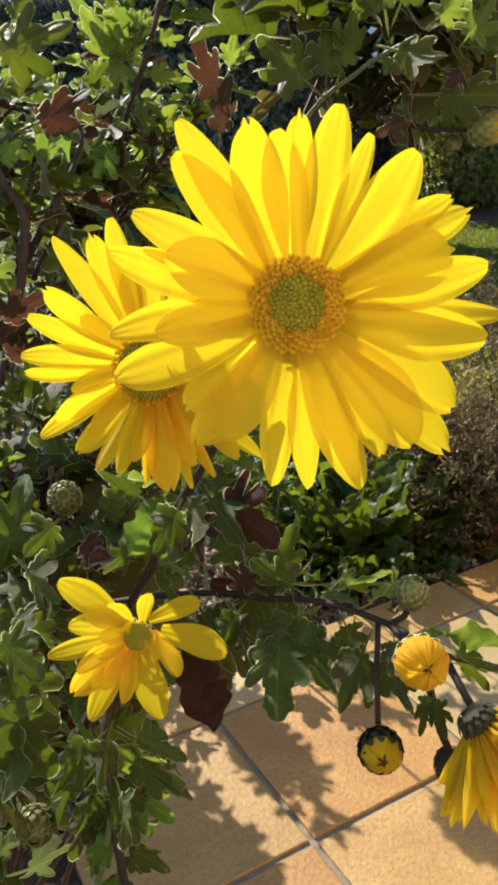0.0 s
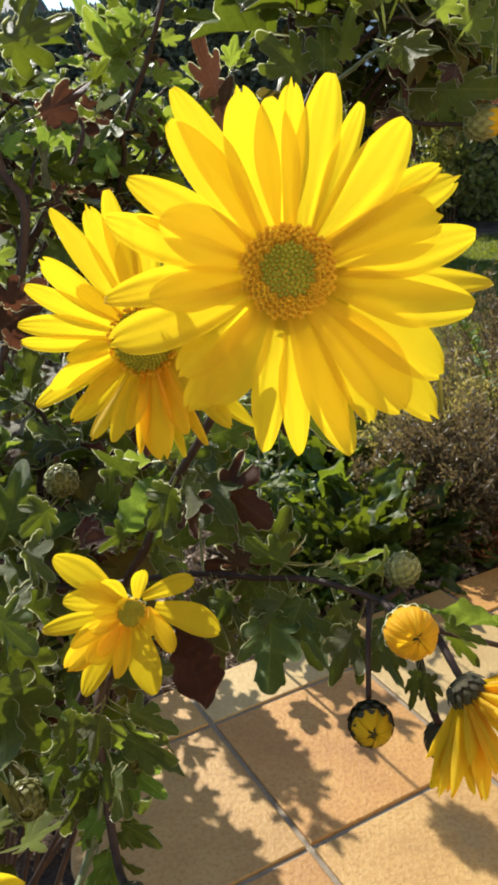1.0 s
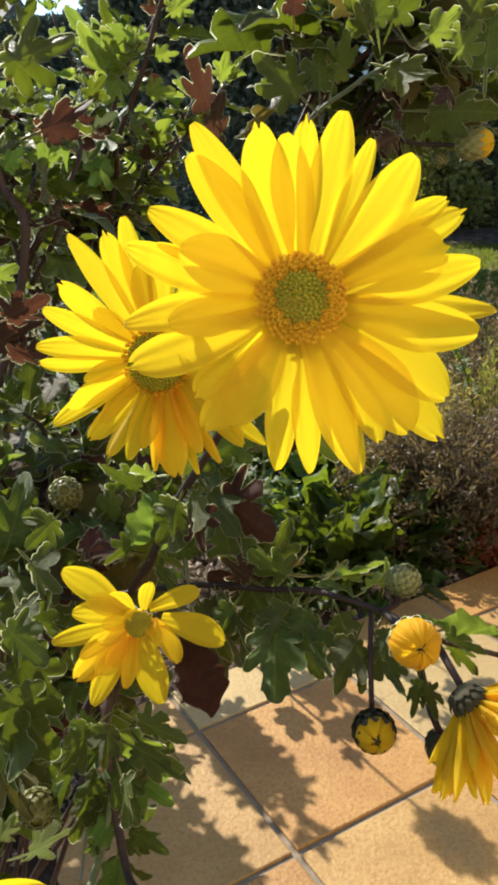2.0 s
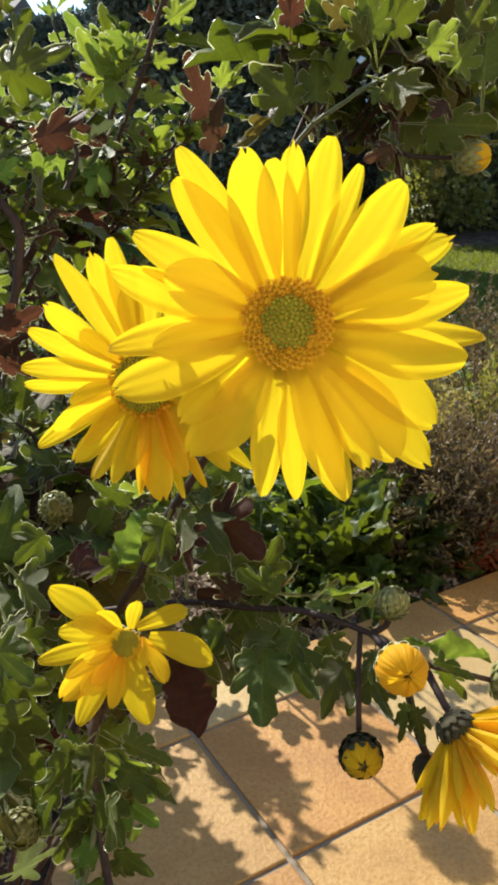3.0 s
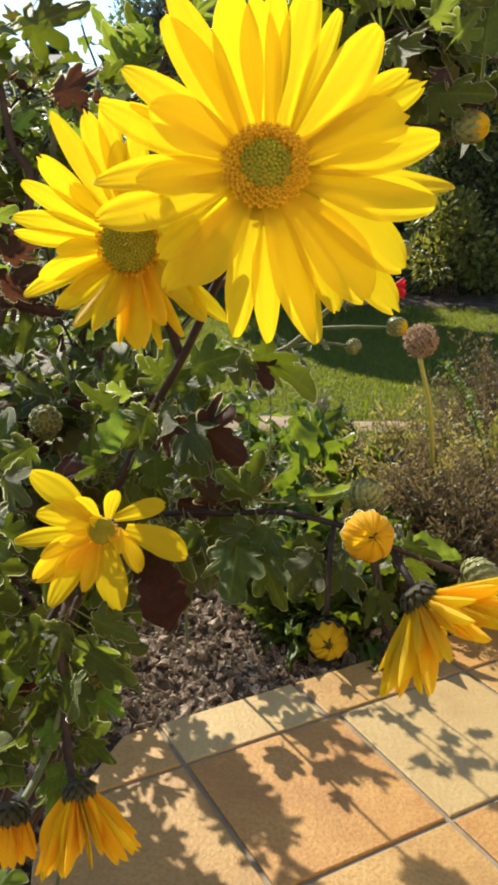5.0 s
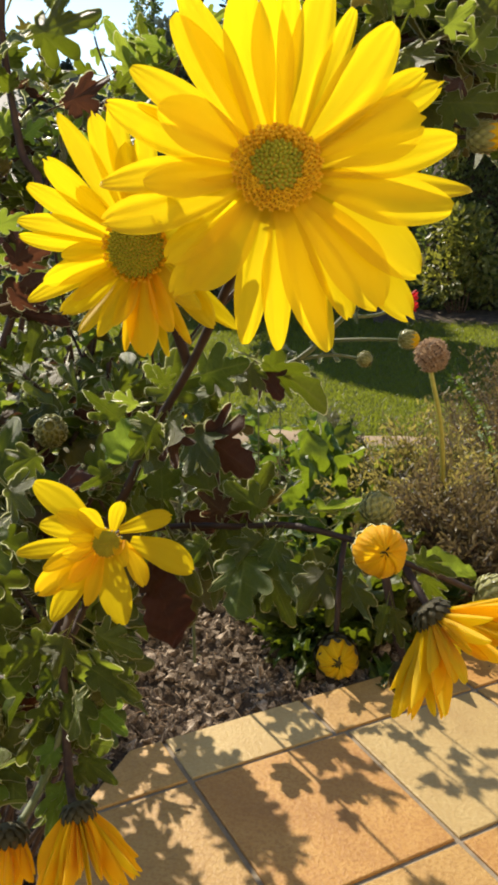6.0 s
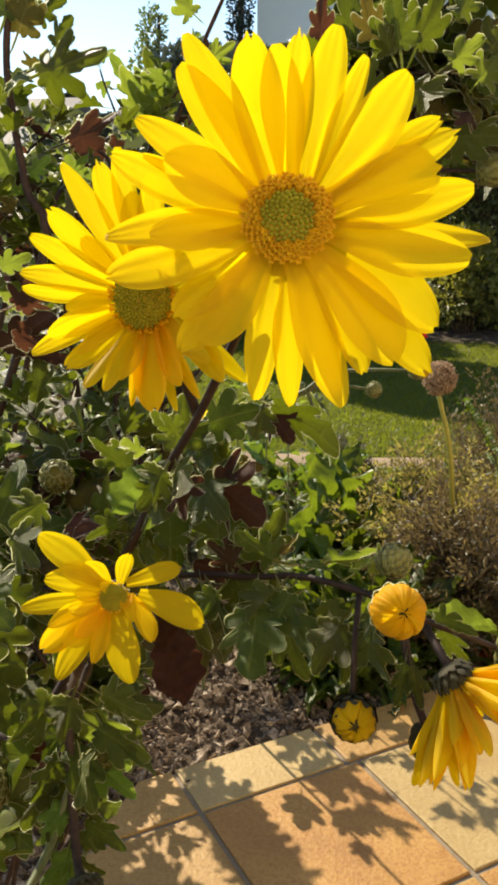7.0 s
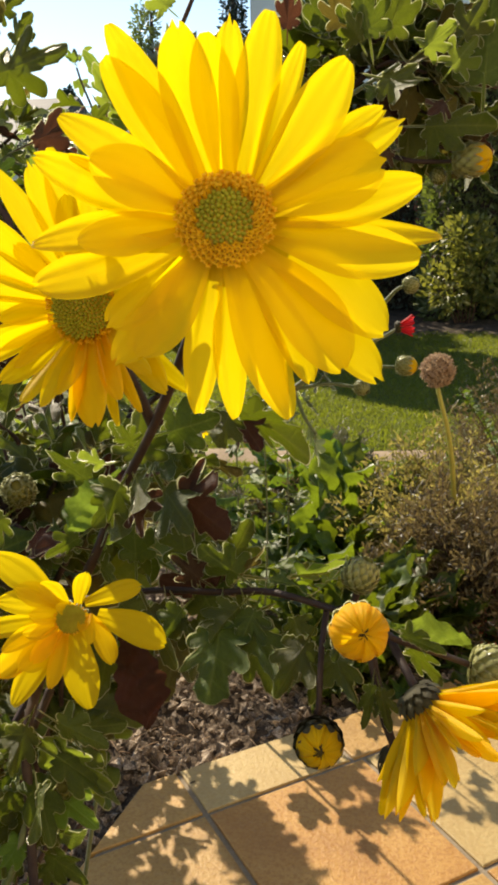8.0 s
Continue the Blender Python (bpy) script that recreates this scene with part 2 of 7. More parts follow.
def tile_material(name, dark, mid, light, vein):
    m = Mat(name, rough=0.55, spec=0.35)
    shift = m.node("ShaderNodeVectorMath")
    shift.operation = "ADD"
    m.link(m.coord.outputs["Object"], shift.inputs[0])
    comb = m.node("ShaderNodeCombineXYZ")
    m.link(m.math("MULTIPLY", m.info.outputs["Random"], 37.0), comb.inputs[0])
    m.link(m.math("MULTIPLY", m.info.outputs["Random"], 91.0), comb.inputs[1])
    m.link(comb.outputs[0], shift.inputs[1])
    def tex(scale, detail=5):
        n = m.node("ShaderNodeTexNoise", Scale=scale, Detail=detail, Roughness=0.65)
        m.link(shift.outputs[0], n.inputs["Vector"])
        return n.outputs["Fac"]
    cloud, grain, speck = tex(9, 8), tex(120), tex(150, 3)
    col = m.ramp(cloud, (0.3, dark), (0.5, mid), (0.72, light))
    col = m.mix(m.math("MULTIPLY", m.ramp(grain, (0.35, (0, 0, 0)), (0.7, (1, 1, 1))), 0.4), col, vein)
    col = m.mix(m.math("MULTIPLY", m.ramp(speck, (0.48, (0, 0, 0)), (0.6, (1, 1, 1))), 0.55), col, dark)
    hue = m.node("ShaderNodeHueSaturation", Saturation=1.0)
    m.link(col, hue.inputs["Color"])
    m.link(m.math("ADD", m.math("MULTIPLY", m.info.outputs["Random"], 0.22), 0.88), hue.inputs["Value"])
    h = m.math("ADD", m.math("MULTIPLY", grain, 0.6), m.math("MULTIPLY", speck, 0.4))
    m.bump(h, 0.8, 0.003)
    return m.done(hue.outputs[0])


TILE_ORANGE = tile_material("tile_terracotta", (0.245, 0.108, 0.024), (0.33, 0.163, 0.036), (0.39, 0.22, 0.058), (0.43, 0.262, 0.08))
TILE_SAND = tile_material("tile_sand", (0.262, 0.138, 0.035), (0.348, 0.197, 0.053), (0.41, 0.26, 0.082), (0.45, 0.298, 0.105))
TILE_CREAM = tile_material("tile_cream", (0.335, 0.223, 0.085), (0.404, 0.287, 0.112), (0.463, 0.347, 0.148), (0.315, 0.193, 0.063))
WALL_WHITE = rough_material("render_white", (0.66, 0.66, 0.65), (0.76, 0.76, 0.74), scale=1.2, rough=0.9, bump=0.2, dist=0.01, fine=30)
WALL_OCHRE = rough_material("render_ochre", (0.46, 0.4, 0.31), (0.55, 0.48, 0.38), scale=1.2, rough=0.9, bump=0.2, dist=0.01, fine=30)
ROOF = rough_material("roof_slate", (0.05, 0.045, 0.045), (0.09, 0.08, 0.08), scale=3, rough=0.7, bump=0.3, dist=0.01)
BRICK = rough_material("brick_red", (0.16, 0.05, 0.03), (0.24, 0.08, 0.05), scale=6, rough=0.9)
GLASS = Mat("window_glass", rough=0.05, spec=0.6).done((0.03, 0.035, 0.04))
WOOD_DARK = rough_material("window_frame_paint", (0.5, 0.5, 0.48), (0.6, 0.6, 0.58), scale=8, rough=0.6)


# ---- makers ----
rng = random.Random(7)


def mesh_of(name, verts, faces, material, uvs=None, smooth=True):
    me = bpy.data.meshes.new(name)
    me.from_pydata(verts, [], faces)
    me.materials.append(material)
    if uvs:
        layer = me.uv_layers.new(name="UVMap")
        for loop in me.loops:
            layer.data[loop.index].uv = uvs[loop.vertex_index]
    if smooth:
        me.polygons.foreach_set("use_smooth", [True] * len(me.polygons))
    me.update()
    return me


def put(name, me, parent=None, m=None, label=""):
    """Links a mesh as one object under a thing or a part, at the pose m in the world."""
    ob = new(name, me)
    if parent is not None:
        ob.parent = parent
        up = parent.matrix_world if parent.parent is None else parent.parent.matrix_world @ parent.matrix_basis
        ob.matrix_basis = up.inverted() @ (m if m is not None else Matrix())
    elif m is not None:
        ob.matrix_basis = m
        ob.matrix_world = m
    if label:
        tagged(ob, label)
    return ob


def thing(name, place, label, category, group="", kind=""):
    ob = new(name)
    ob.empty_display_size = 0.02
    ob.matrix_basis = Matrix.Translation(place)
    ob.matrix_world = Matrix.Translation(place)
    return tagged(ob, label, category, group, kind)


def grid_mesh(name, nu, nv, fn, material):
    """A sheet of nu x nv cells; fn(u, v) gives a place, u and v run from 0 to 1."""
    verts, uvs, faces = [], [], []
    for i in range(nu + 1):
        for j in range(nv + 1):
            u, v = i / nu, j / nv
            verts.append(fn(u, v))
            uvs.append((u, v))
    for i in range(nu):
        for j in range(nv):
            a = i * (nv + 1) + j
            faces.append((a, a + nv + 1, a + nv + 2, a + 1))
    return mesh_of(name, verts, faces, material, uvs)


def spline(points, n):
    """n + 1 places along a smooth curve through the points."""
    pts = [Vector(p) for p in points]
    pts = [pts[0] * 2 - pts[1]] + pts + [pts[-1] * 2 - pts[-2]]
    out = []
    spans = len(pts) - 3
    for k in range(n + 1):
        s = min(k / n * spans, spans - 1e-6)
        i = int(s)
        t = s - i
        a, b, c, d = pts[i:i + 4]
        out.append(0.5 * ((2 * b) + (c - a) * t + (2 * a - 5 * b + 4 * c - d) * t * t + (3 * b - a - 3 * c + d) * t ** 3))
    return out


def tube_data(points, r0, r1, n=16, sides=8, knots=0.0):
    path = spline(points, n)
    verts, faces = [], []
    side = Vector((0.31, 0.2, 0.93))
    for k, p in enumerate(path):
        way = (path[min(k + 1, n)] - path[max(k - 1, 0)]).normalized()
        a = way.cross(side)
        if a.length < 0.05:
            a = way.cross(Vector((1, 0, 0)))
        a.normalize()
        b = way.cross(a)
        r = r0 + (r1 - r0) * k / n
        r *= 1 + knots * (0.5 if k % 4 == 0 else -0.1)
        for s in range(sides):
            q = 2 * math.pi * s / sides
            verts.append(p + r * (math.cos(q) * a + math.sin(q) * b))
        if k:
            o = (k - 1) * sides
            faces += [(o + s, o + (s + 1) % sides, o + sides + (s + 1) % sides, o + sides + s) for s in range(sides)]
    faces.append(tuple(range(sides))[::-1])
    faces.append(tuple(n * sides + s for s in range(sides)))
    return verts, faces


def stem(parent, points, r0, r1, material=None, name="stem", n=16):
    verts, faces = tube_data(points, r0, r1, n, 8, 0.12)
    return put(name, mesh_of(name, verts, faces, material or STEM), parent)


def basis_matrix(place, x, z_hint, sx=1.0, sy=1.0, sz=1.0):
    """A pose with its own x along x and its z near z_hint."""
    x = Vector(x).normalized()
    y = Vector(z_hint).cross(x)
    if y.length < 1e-4:
        y = Vector((0.3, 0.9, 0.2)).cross(x)
    y.normalize()
    z = x.cross(y)
    m = Matrix((x * sx, y * sy, z * sz)).transposed().to_4x4()
    m.translation = Vector(place)
    return m


# ---- leaves of the chrysanthemums: stalked, cut into blunt toothed lobes ----
def lobed_leaf(seed, material, bend, fold, fine=True):
    """A blade made of blunt fingers that spread from one point of the midrib, on a short stalk."""
    r = random.Random(seed)
    cx = 0.43
    fingers = [(0.0, 0.57, r.uniform(0.075, 0.09)), (180.0, 0.43, 0.016)]
    for side in (1, -1):
        fingers += [(side * r.uniform(11, 14), r.uniform(0.45, 0.49), 0.03), (side * r.uniform(21, 25), r.uniform(0.3, 0.34), 0.032), (side * r.uniform(44, 52), r.uniform(0.4, 0.46), r.uniform(0.055, 0.068)),
                    (side * r.uniform(57, 62), r.uniform(0.32, 0.36), 0.028), (side * r.uniform(88, 98), r.uniform(0.28, 0.34), r.uniform(0.05, 0.062)), (side * r.uniform(106, 112), r.uniform(0.2, 0.24), 0.03), (side * 138, r.uniform(0.15, 0.19), 0.045)]

    def reach(a):
        best = r_web
        for deg, length, half in fingers:
            d = abs((a - radians(deg) + math.pi) % (2 * math.pi) - math.pi)
            if d > math.pi / 2:
                continue
            s, c = math.sin(d), math.cos(d)
            core = length - half
            side = half / s if s > 1e-6 else 9.0
            if side * c > core:
                disc = half * half - (core * s) ** 2
                side = core * c + math.sqrt(disc) if disc > 0 else 0.0
            best = max(best, side)
        return best

    r_web = r.uniform(0.105, 0.13) if fine else r.uniform(0.16, 0.2)
    widen = 1.12 if fine else 1.35
    fingers = [(deg, length, half * widen if length < 0.56 or deg else half) if deg != 180.0 else (deg, length, half) for deg, length, half in fingers]
    wave, wave2 = r.uniform(0, 6), r.uniform(0, 6)
    na, nr = (120, 4) if fine else (60, 2)
    verts, uvs, faces = [], [], []

    def place(x, y):
        t = math.hypot(x - cx, y)
        a = math.atan2(y, x - cx)
        ruffle = 0.45 * t * t * math.sin(4 * a + wave) + 0.16 * t * t * math.sin(9 * a + wave2)
        return (x, y, fold * math.sqrt(y * y + 0.0004) - bend * x * x - 0.35 * bend * y * y + ruffle)

    verts.append(place(cx, 0.0))
    uvs.append((cx, 0.5))
    for k in range(1, nr + 1):
        for i in range(na):
            a = 2 * math.pi * i / na
            d = reach(a) * (k / nr) ** 0.85
            x, y = cx + d * math.cos(a), d * math.sin(a)
            verts.append(place(x, y))
            uvs.append((x, 0.5 + y))
    faces += [(0, 1 + i, 1 + (i + 1) % na) for i in range(na)]
    for k in range(nr - 1):
        o = 1 + k * na
        faces += [(o + i, o + na + i, o + na + (i + 1) % na, o + (i + 1) % na) for i in range(na)]
    # the rolled margin, coloured as if the sun caught it
    o = 1 + (nr - 1) * na
    for i in range(na):
        x, y, z = verts[o + i]
        d = Vector((x - cx, y, 0)).normalized()
        verts.append((x + d.x * 0.0065, y + d.y * 0.0065, z - 0.012))
        uvs.append((x, 0.5 + y))
    faces += [(o + i, o + na + i, o + na + (i + 1) % na, o + (i + 1) % na) for i in range(na)]
    me = mesh_of("leaf", verts, faces, material, uvs)
    me.materials.append(LEAF_RIM)
    me.polygons.foreach_set("material_index", [0] * (len(faces) - na) + [1] * na)
    return me


LEAF_SHAPES, LEAF_SMALL = {}, {}
for mat_key, mat_made in (("g", LEAF), ("f", LEAF_FRESH), ("r", LEAF_RED), ("t", LEAF_TURN), ("s", LEAF_GREY)):
    LEAF_SHAPES[mat_key] = [lobed_leaf(10 + k, mat_made, (0.2, 0.45, 0.3, 0.6, 0.1)[k], (0.35, 0.2, 0.5, 0.3, 0.6)[k]) for k in range(5)]
    LEAF_SMALL[mat_key] = [lobed_leaf(10 + k, mat_made, (0.1, 0.35, 0.2, 0.5, 0.02)[k], (0.3, 0.15, 0.5, 0.3, 0.6)[k], False) for k in range(5)]


def leaf(parent, base, tip, wide=0.8, mat="g", shape=0, face=(0.0, -0.75, 0.65), label="", kit=None):
    """One leaf from its stalk's foot to its tip; face: the way its upper side looks."""
    d = Vector(tip) - Vector(base)
    wide = 0.24 + 0.78 * wide
    m = basis_matrix(base, d, face, d.length, d.length * wide, d.length)
    return put("leaf", (kit or LEAF_SHAPES)[mat][shape], parent, m, label)


# ---- ray florets ----
def petal_shape(seed, material, tipness=0.5, notch=0.03, cup=0.3, bend=0.1):
    r = random.Random(seed)
    k1, k2 = r.uniform(0, 6), r.uniform(0.6, 1.3)

    def fn(u, v):
        u = 1 - (1 - u) ** 1.7
        q = 2 * v - 1
        e = u
        w = 0.14 + 0.36 * math.sin(math.pi * min(0.5, e * 0.78)) ** 1.2
        if e > 0.62:
            w *= max(0.0, 1 - ((e - 0.62) / 0.3801) ** (2.3 - 0.5 * tipness)) ** (0.5 + 0.08 * tipness)
        x = u * (1 - notch * (math.cos(q * 5.2 + k1) * 0.5 + 0.5) * (u ** 8))
        y = q * w
        ridge = 0.04 * math.cos(q * math.pi * 2.0) * math.sin(math.pi * min(1, e * 1.05)) ** 0.6
        z = cup * (q * q - 0.4) * w * (1.1 - e * 0.7) + ridge * 0.6 - bend * e * e + 0.02 * math.sin(e * 5 * k2 + k1) * q
        return (x, y, z)

    return grid_mesh("petal", 16, 10, fn, material)


PETALS = [petal_shape(k, PETAL, (0.2, 0.9, 0.5, 0.3, 1.1)[k], (0.03, 0.01, 0.06, 0.04, 0.0)[k], (0.22, 0.4, 0.15, 0.3, 0.5)[k], (0.02, 0.12, 0.18, -0.04, 0.08)[k]) for k in range(5)]
PETALS_MID = [petal_shape(40 + k, PETAL_MID, (0.2, 0.6, 0.4)[k], (0.04, 0.02, 0.05)[k], (0.5, 0.8, 0.6)[k], (0.08, 0.2, -0.05)[k]) for k in range(3)]
PETALS_RED = [petal_shape(30, PETAL_RED)]


def ray_shape(seed, material, blunt=2.2, notch=0.03, bow=0.0, cup=0.12, sag=0.03):
    """A broad, nearly flat ray with soft lengthwise grooves. bow: how far its middle swerves sideways; sag: how far its tip nods."""
    r = random.Random(seed)
    k1, k2, lean = r.uniform(0, 6), r.uniform(0.7, 1.3), r.uniform(-0.35, 0.35)

    def fn(u, v):
        e = 1 - (1 - u) ** 1.8
        q = 2 * v - 1
        w = 0.19 + 0.26 * math.sin(math.pi * min(0.5, e * 0.72)) ** 1.1
        if e > 0.52:
            w *= max(0.0, 1 - ((e - 0.52) / 0.492) ** blunt) ** 0.55
        x = e * (1 - notch * (0.5 + 0.5 * math.cos(q * 4.4 + k1)) * e ** 9 - 0.02 * lean * q * e ** 4)
        y = q * w + bow * math.sin(math.pi * e) + 0.05 * lean * e * e
        groove = 0.0065 * math.cos(q * 6.6 + 0.4 * k2) * math.sin(math.pi * min(1.0, e * 1.02)) ** 0.7
        z = cup * (q * q - 0.35) * w * (1.0 - 0.45 * e) + groove - sag * e * e + 0.012 * math.sin(e * 5 * k2 + k1) + 0.018 * q * math.sin(e * 4 * k2 + 2 * k1)
        return (x, y, z)

    return grid_mesh("petal", 18, 12, fn, material)


RAYS = [ray_shape(70 + k, PETAL, (1.9, 2.5, 1.6, 2.2, 1.8, 2.7)[k], (0.0, 0.05, 0.0, 0.02, 0.0, 0.06)[k], (0.0, 0.06, -0.06, 0.1, -0.1, 0.03)[k], (0.04, 0.08, 0.02, 0.09, 0.05, -0.05)[k], (0.03, -0.02, 0.06, 0.0, 0.04, 0.02)[k]) for k in range(6)]
RAYS_SHADE_GOLD = [ray_shape(80 + k, PETAL_MID, (2.3, 2.0, 2.7)[k], (0.03, 0.0, 0.06)[k], (0.05, -0.06, 0.0)[k], (0.25, 0.15, 0.3)[k], (0.05, 0.0, 0.08)[k]) for k in range(3)]


def petal(parent, base, way, face, length, wide, me):
    return put("petal", me, parent, basis_matrix(base, way, face, length, wide, length))


def disc_meshes(r, inner):
    """Dome of a flower's middle: a bed, closed green florets inside, open starry ones round them."""
    dome = lambda d: 0.30 * r * (1 - (d / r) ** 2)
    verts, faces = [], []
    for i in range(9):
        for j in range(28):
            d = r * i / 8 * 0.98
            a = 2 * math.pi * j / 28
            verts.append((d * math.cos(a), d * math.sin(a), dome(d) - 0.03 * r - (0.25 * r if i == 8 else 0)))
    for i in range(8):
        for j in range(28):
            a, b = i * 28 + j, i * 28 + (j + 1) % 28
            faces.append((a, a + 28, b + 28, b))
    bed = mesh_of("disc", verts, faces, FLORET_BASE)
    closed_v, closed_f, open_v, open_f = [], [], [], []
    total = 230
    for k in range(total):
        d = r * math.sqrt((k + 0.5) / total)
        a = k * 2.39996
        c = Vector((d * math.cos(a), d * math.sin(a), dome(d)))
        out = Vector((d * math.cos(a) * 0.75 / r, d * math.sin(a) * 0.75 / r, 1)).normalized()
        ex = out.cross(Vector((-math.sin(a), math.cos(a), 0))).normalized()
        ey = out.cross(ex)
        s = r * 0.069
        if d < inner * r:
            o = len(closed_v)
            for ring, (rr, h) in enumerate(((1.0, -0.5), (0.92, 0.35), (0.5, 0.85))):
                for j in range(6):
                    q = math.pi / 3 * j + ring * 0.1
                    closed_v.append(c + s * (rr * (math.cos(q) * ex + math.sin(q) * ey) * 0.9 + h * out))
            closed_v.append(c + s * 0.95 * out)
            for ring in range(2):
                closed_f += [(o + ring * 6 + j, o + ring * 6 + (j + 1) % 6, o + ring * 6 + 6 + (j + 1) % 6, o + ring * 6 + 6 + j) for j in range(6)]
            closed_f += [(o + 12 + j, o + 12 + (j + 1) % 6, o + 18) for j in range(6)]
        else:
            o = len(open_v)
            tall = 1.2 + 1.4 * (d / r - inner)
            for rr, h in ((0.55, -0.6), (0.62, tall), (1.15, tall + 0.45), (0.42, tall - 0.1), (0.3, 0.1)):
                for j in range(10):
                    q = math.pi / 5 * j
                    flare = rr * (1.2 if (rr > 1 and j % 2 == 0) else (0.72 if rr > 1 else 1))
                    open_v.append(c + s * (flare * (math.cos(q) * ex + math.sin(q) * ey) + (h + (0.25 if rr > 1 and j % 2 == 0 else 0)) * out))
            for ring in range(4):
                open_f += [(o + ring * 10 + j, o + ring * 10 + (j + 1) % 10, o + ring * 10 + 10 + (j + 1) % 10, o + ring * 10 + 10 + j) for j in range(10)]
    return bed, mesh_of("disc_centre", closed_v, closed_f, FLORET), mesh_of("disc_rim", open_v, open_f, FLORET_OPEN, smooth=False)


def sepal_mesh(material, rim=None):
    def fn(u, v):
        q = 2 * v - 1
        w = 0.34 * math.sin(math.pi * min(0.97, 0.25 + 0.72 * u)) ** 0.8
        return (u, q * w, 0.16 * (1 - q * q) * w + 0.22 * math.sin(math.pi * u * 0.9) * 0.5)
    me = grid_mesh("sepal", 6, 6, fn, material)
    me.materials.append(rim or LEAF_RIM)
    me.polygons.foreach_set("material_index", [1 if j in (0, 5) or i == 5 else 0 for i in range(6) for j in range(6)])
    return me


SEPALS = {"dark": sepal_mesh(CALYX, CALYX), "green": sepal_mesh(SEPAL), "pale": sepal_mesh(SEPAL_PALE)}


def frame_of(place, normal, up=(0, 0, 1)):
    """A pose with z along normal and y near up."""
    z = Vector(normal).normalized()
    x = Vector(up).cross(z).normalized()
    y = z.cross(x)
    m = Matrix((x, y, z)).transposed().to_4x4()
    m.translation = Vector(place)
    return m


def calyx(head, m, r, deep, look_key="green", rows=3, n=9, flat=False):
    """Overlapping scales that cup the foot of a head; m: the head's pose; deep: how far the foot lies behind."""
    for row in range(rows):
        for k in range(n):
            a = 2 * math.pi * (k + 0.5 * row) / n
            ring = r * (0.38 + 0.22 * row)
            foot = Vector((ring * math.cos(a) * 0.8, ring * math.sin(a) * 0.8, -deep * (1 - 0.15 * row)))
            rise = 0.12 if flat else 0.5 + 0.28 * row
            way = Vector((math.cos(a) * (0.75 - 0.2 * row), math.sin(a) * (0.75 - 0.2 * row), rise))
            face = Vector((math.cos(a), math.sin(a), -0.6))
            s = r * (0.62 if row else 0.5)
            put("sepal", SEPALS[look_key], head, m @ basis_matrix(foot, way, face, s, s, s))


def flower(parent, centre, normal, up, petals, disc_r, wide=0.5, lift=(0.0, 12.0, 24.0, 20.0), inner=0.66, kit=None, depth=0.006, calyx_look="green", label=""):
    """An open head. petals: (degrees from its right, counter-clockwise; reach in mm; layer 0 behind, 1, 2 in front)."""
    m = frame_of(centre, normal, up)
    bed, closed, opened = disc_meshes(disc_r, inner)
    head = put("flower_head", bed, parent, m, label)
    put("disc_centre", closed, head, m)
    put("disc_rim", opened, head, m)
    kit = kit or PETALS
    for k, (deg, reach, layer) in enumerate(petals):
        a = radians(deg)
        e = radians(lift[layer] + rng.uniform(-6, 6))
        r0 = disc_r * (0.82 if layer else 0.7)
        base = Vector((r0 * math.cos(a), r0 * math.sin(a), 0.0012 * min(layer, 2) - 0.0022 - 0.0003 * (k % 3)))
        length = (reach / 1000 - r0) / max(0.5, math.cos(e))
        way = Vector((math.cos(a) * math.cos(e), math.sin(a) * math.cos(e), math.sin(e)))
        tilt = rng.uniform(-0.38, 0.38)
        face = Vector((-math.sin(e) * math.cos(a) - tilt * math.sin(a), -math.sin(e) * math.sin(a) + tilt * math.cos(a), math.cos(e)))
        w = (reach / 1000) * wide * rng.uniform(0.88, 1.1) * (0.82, 0.95, 1.05, 1.35)[layer]
        petal(head, m @ base, m.to_3x3() @ way, m.to_3x3() @ face, length, w, kit[k % len(kit)])
    calyx(head, m, disc_r * 1.05, depth, calyx_look, 3, 11, True)
    return head


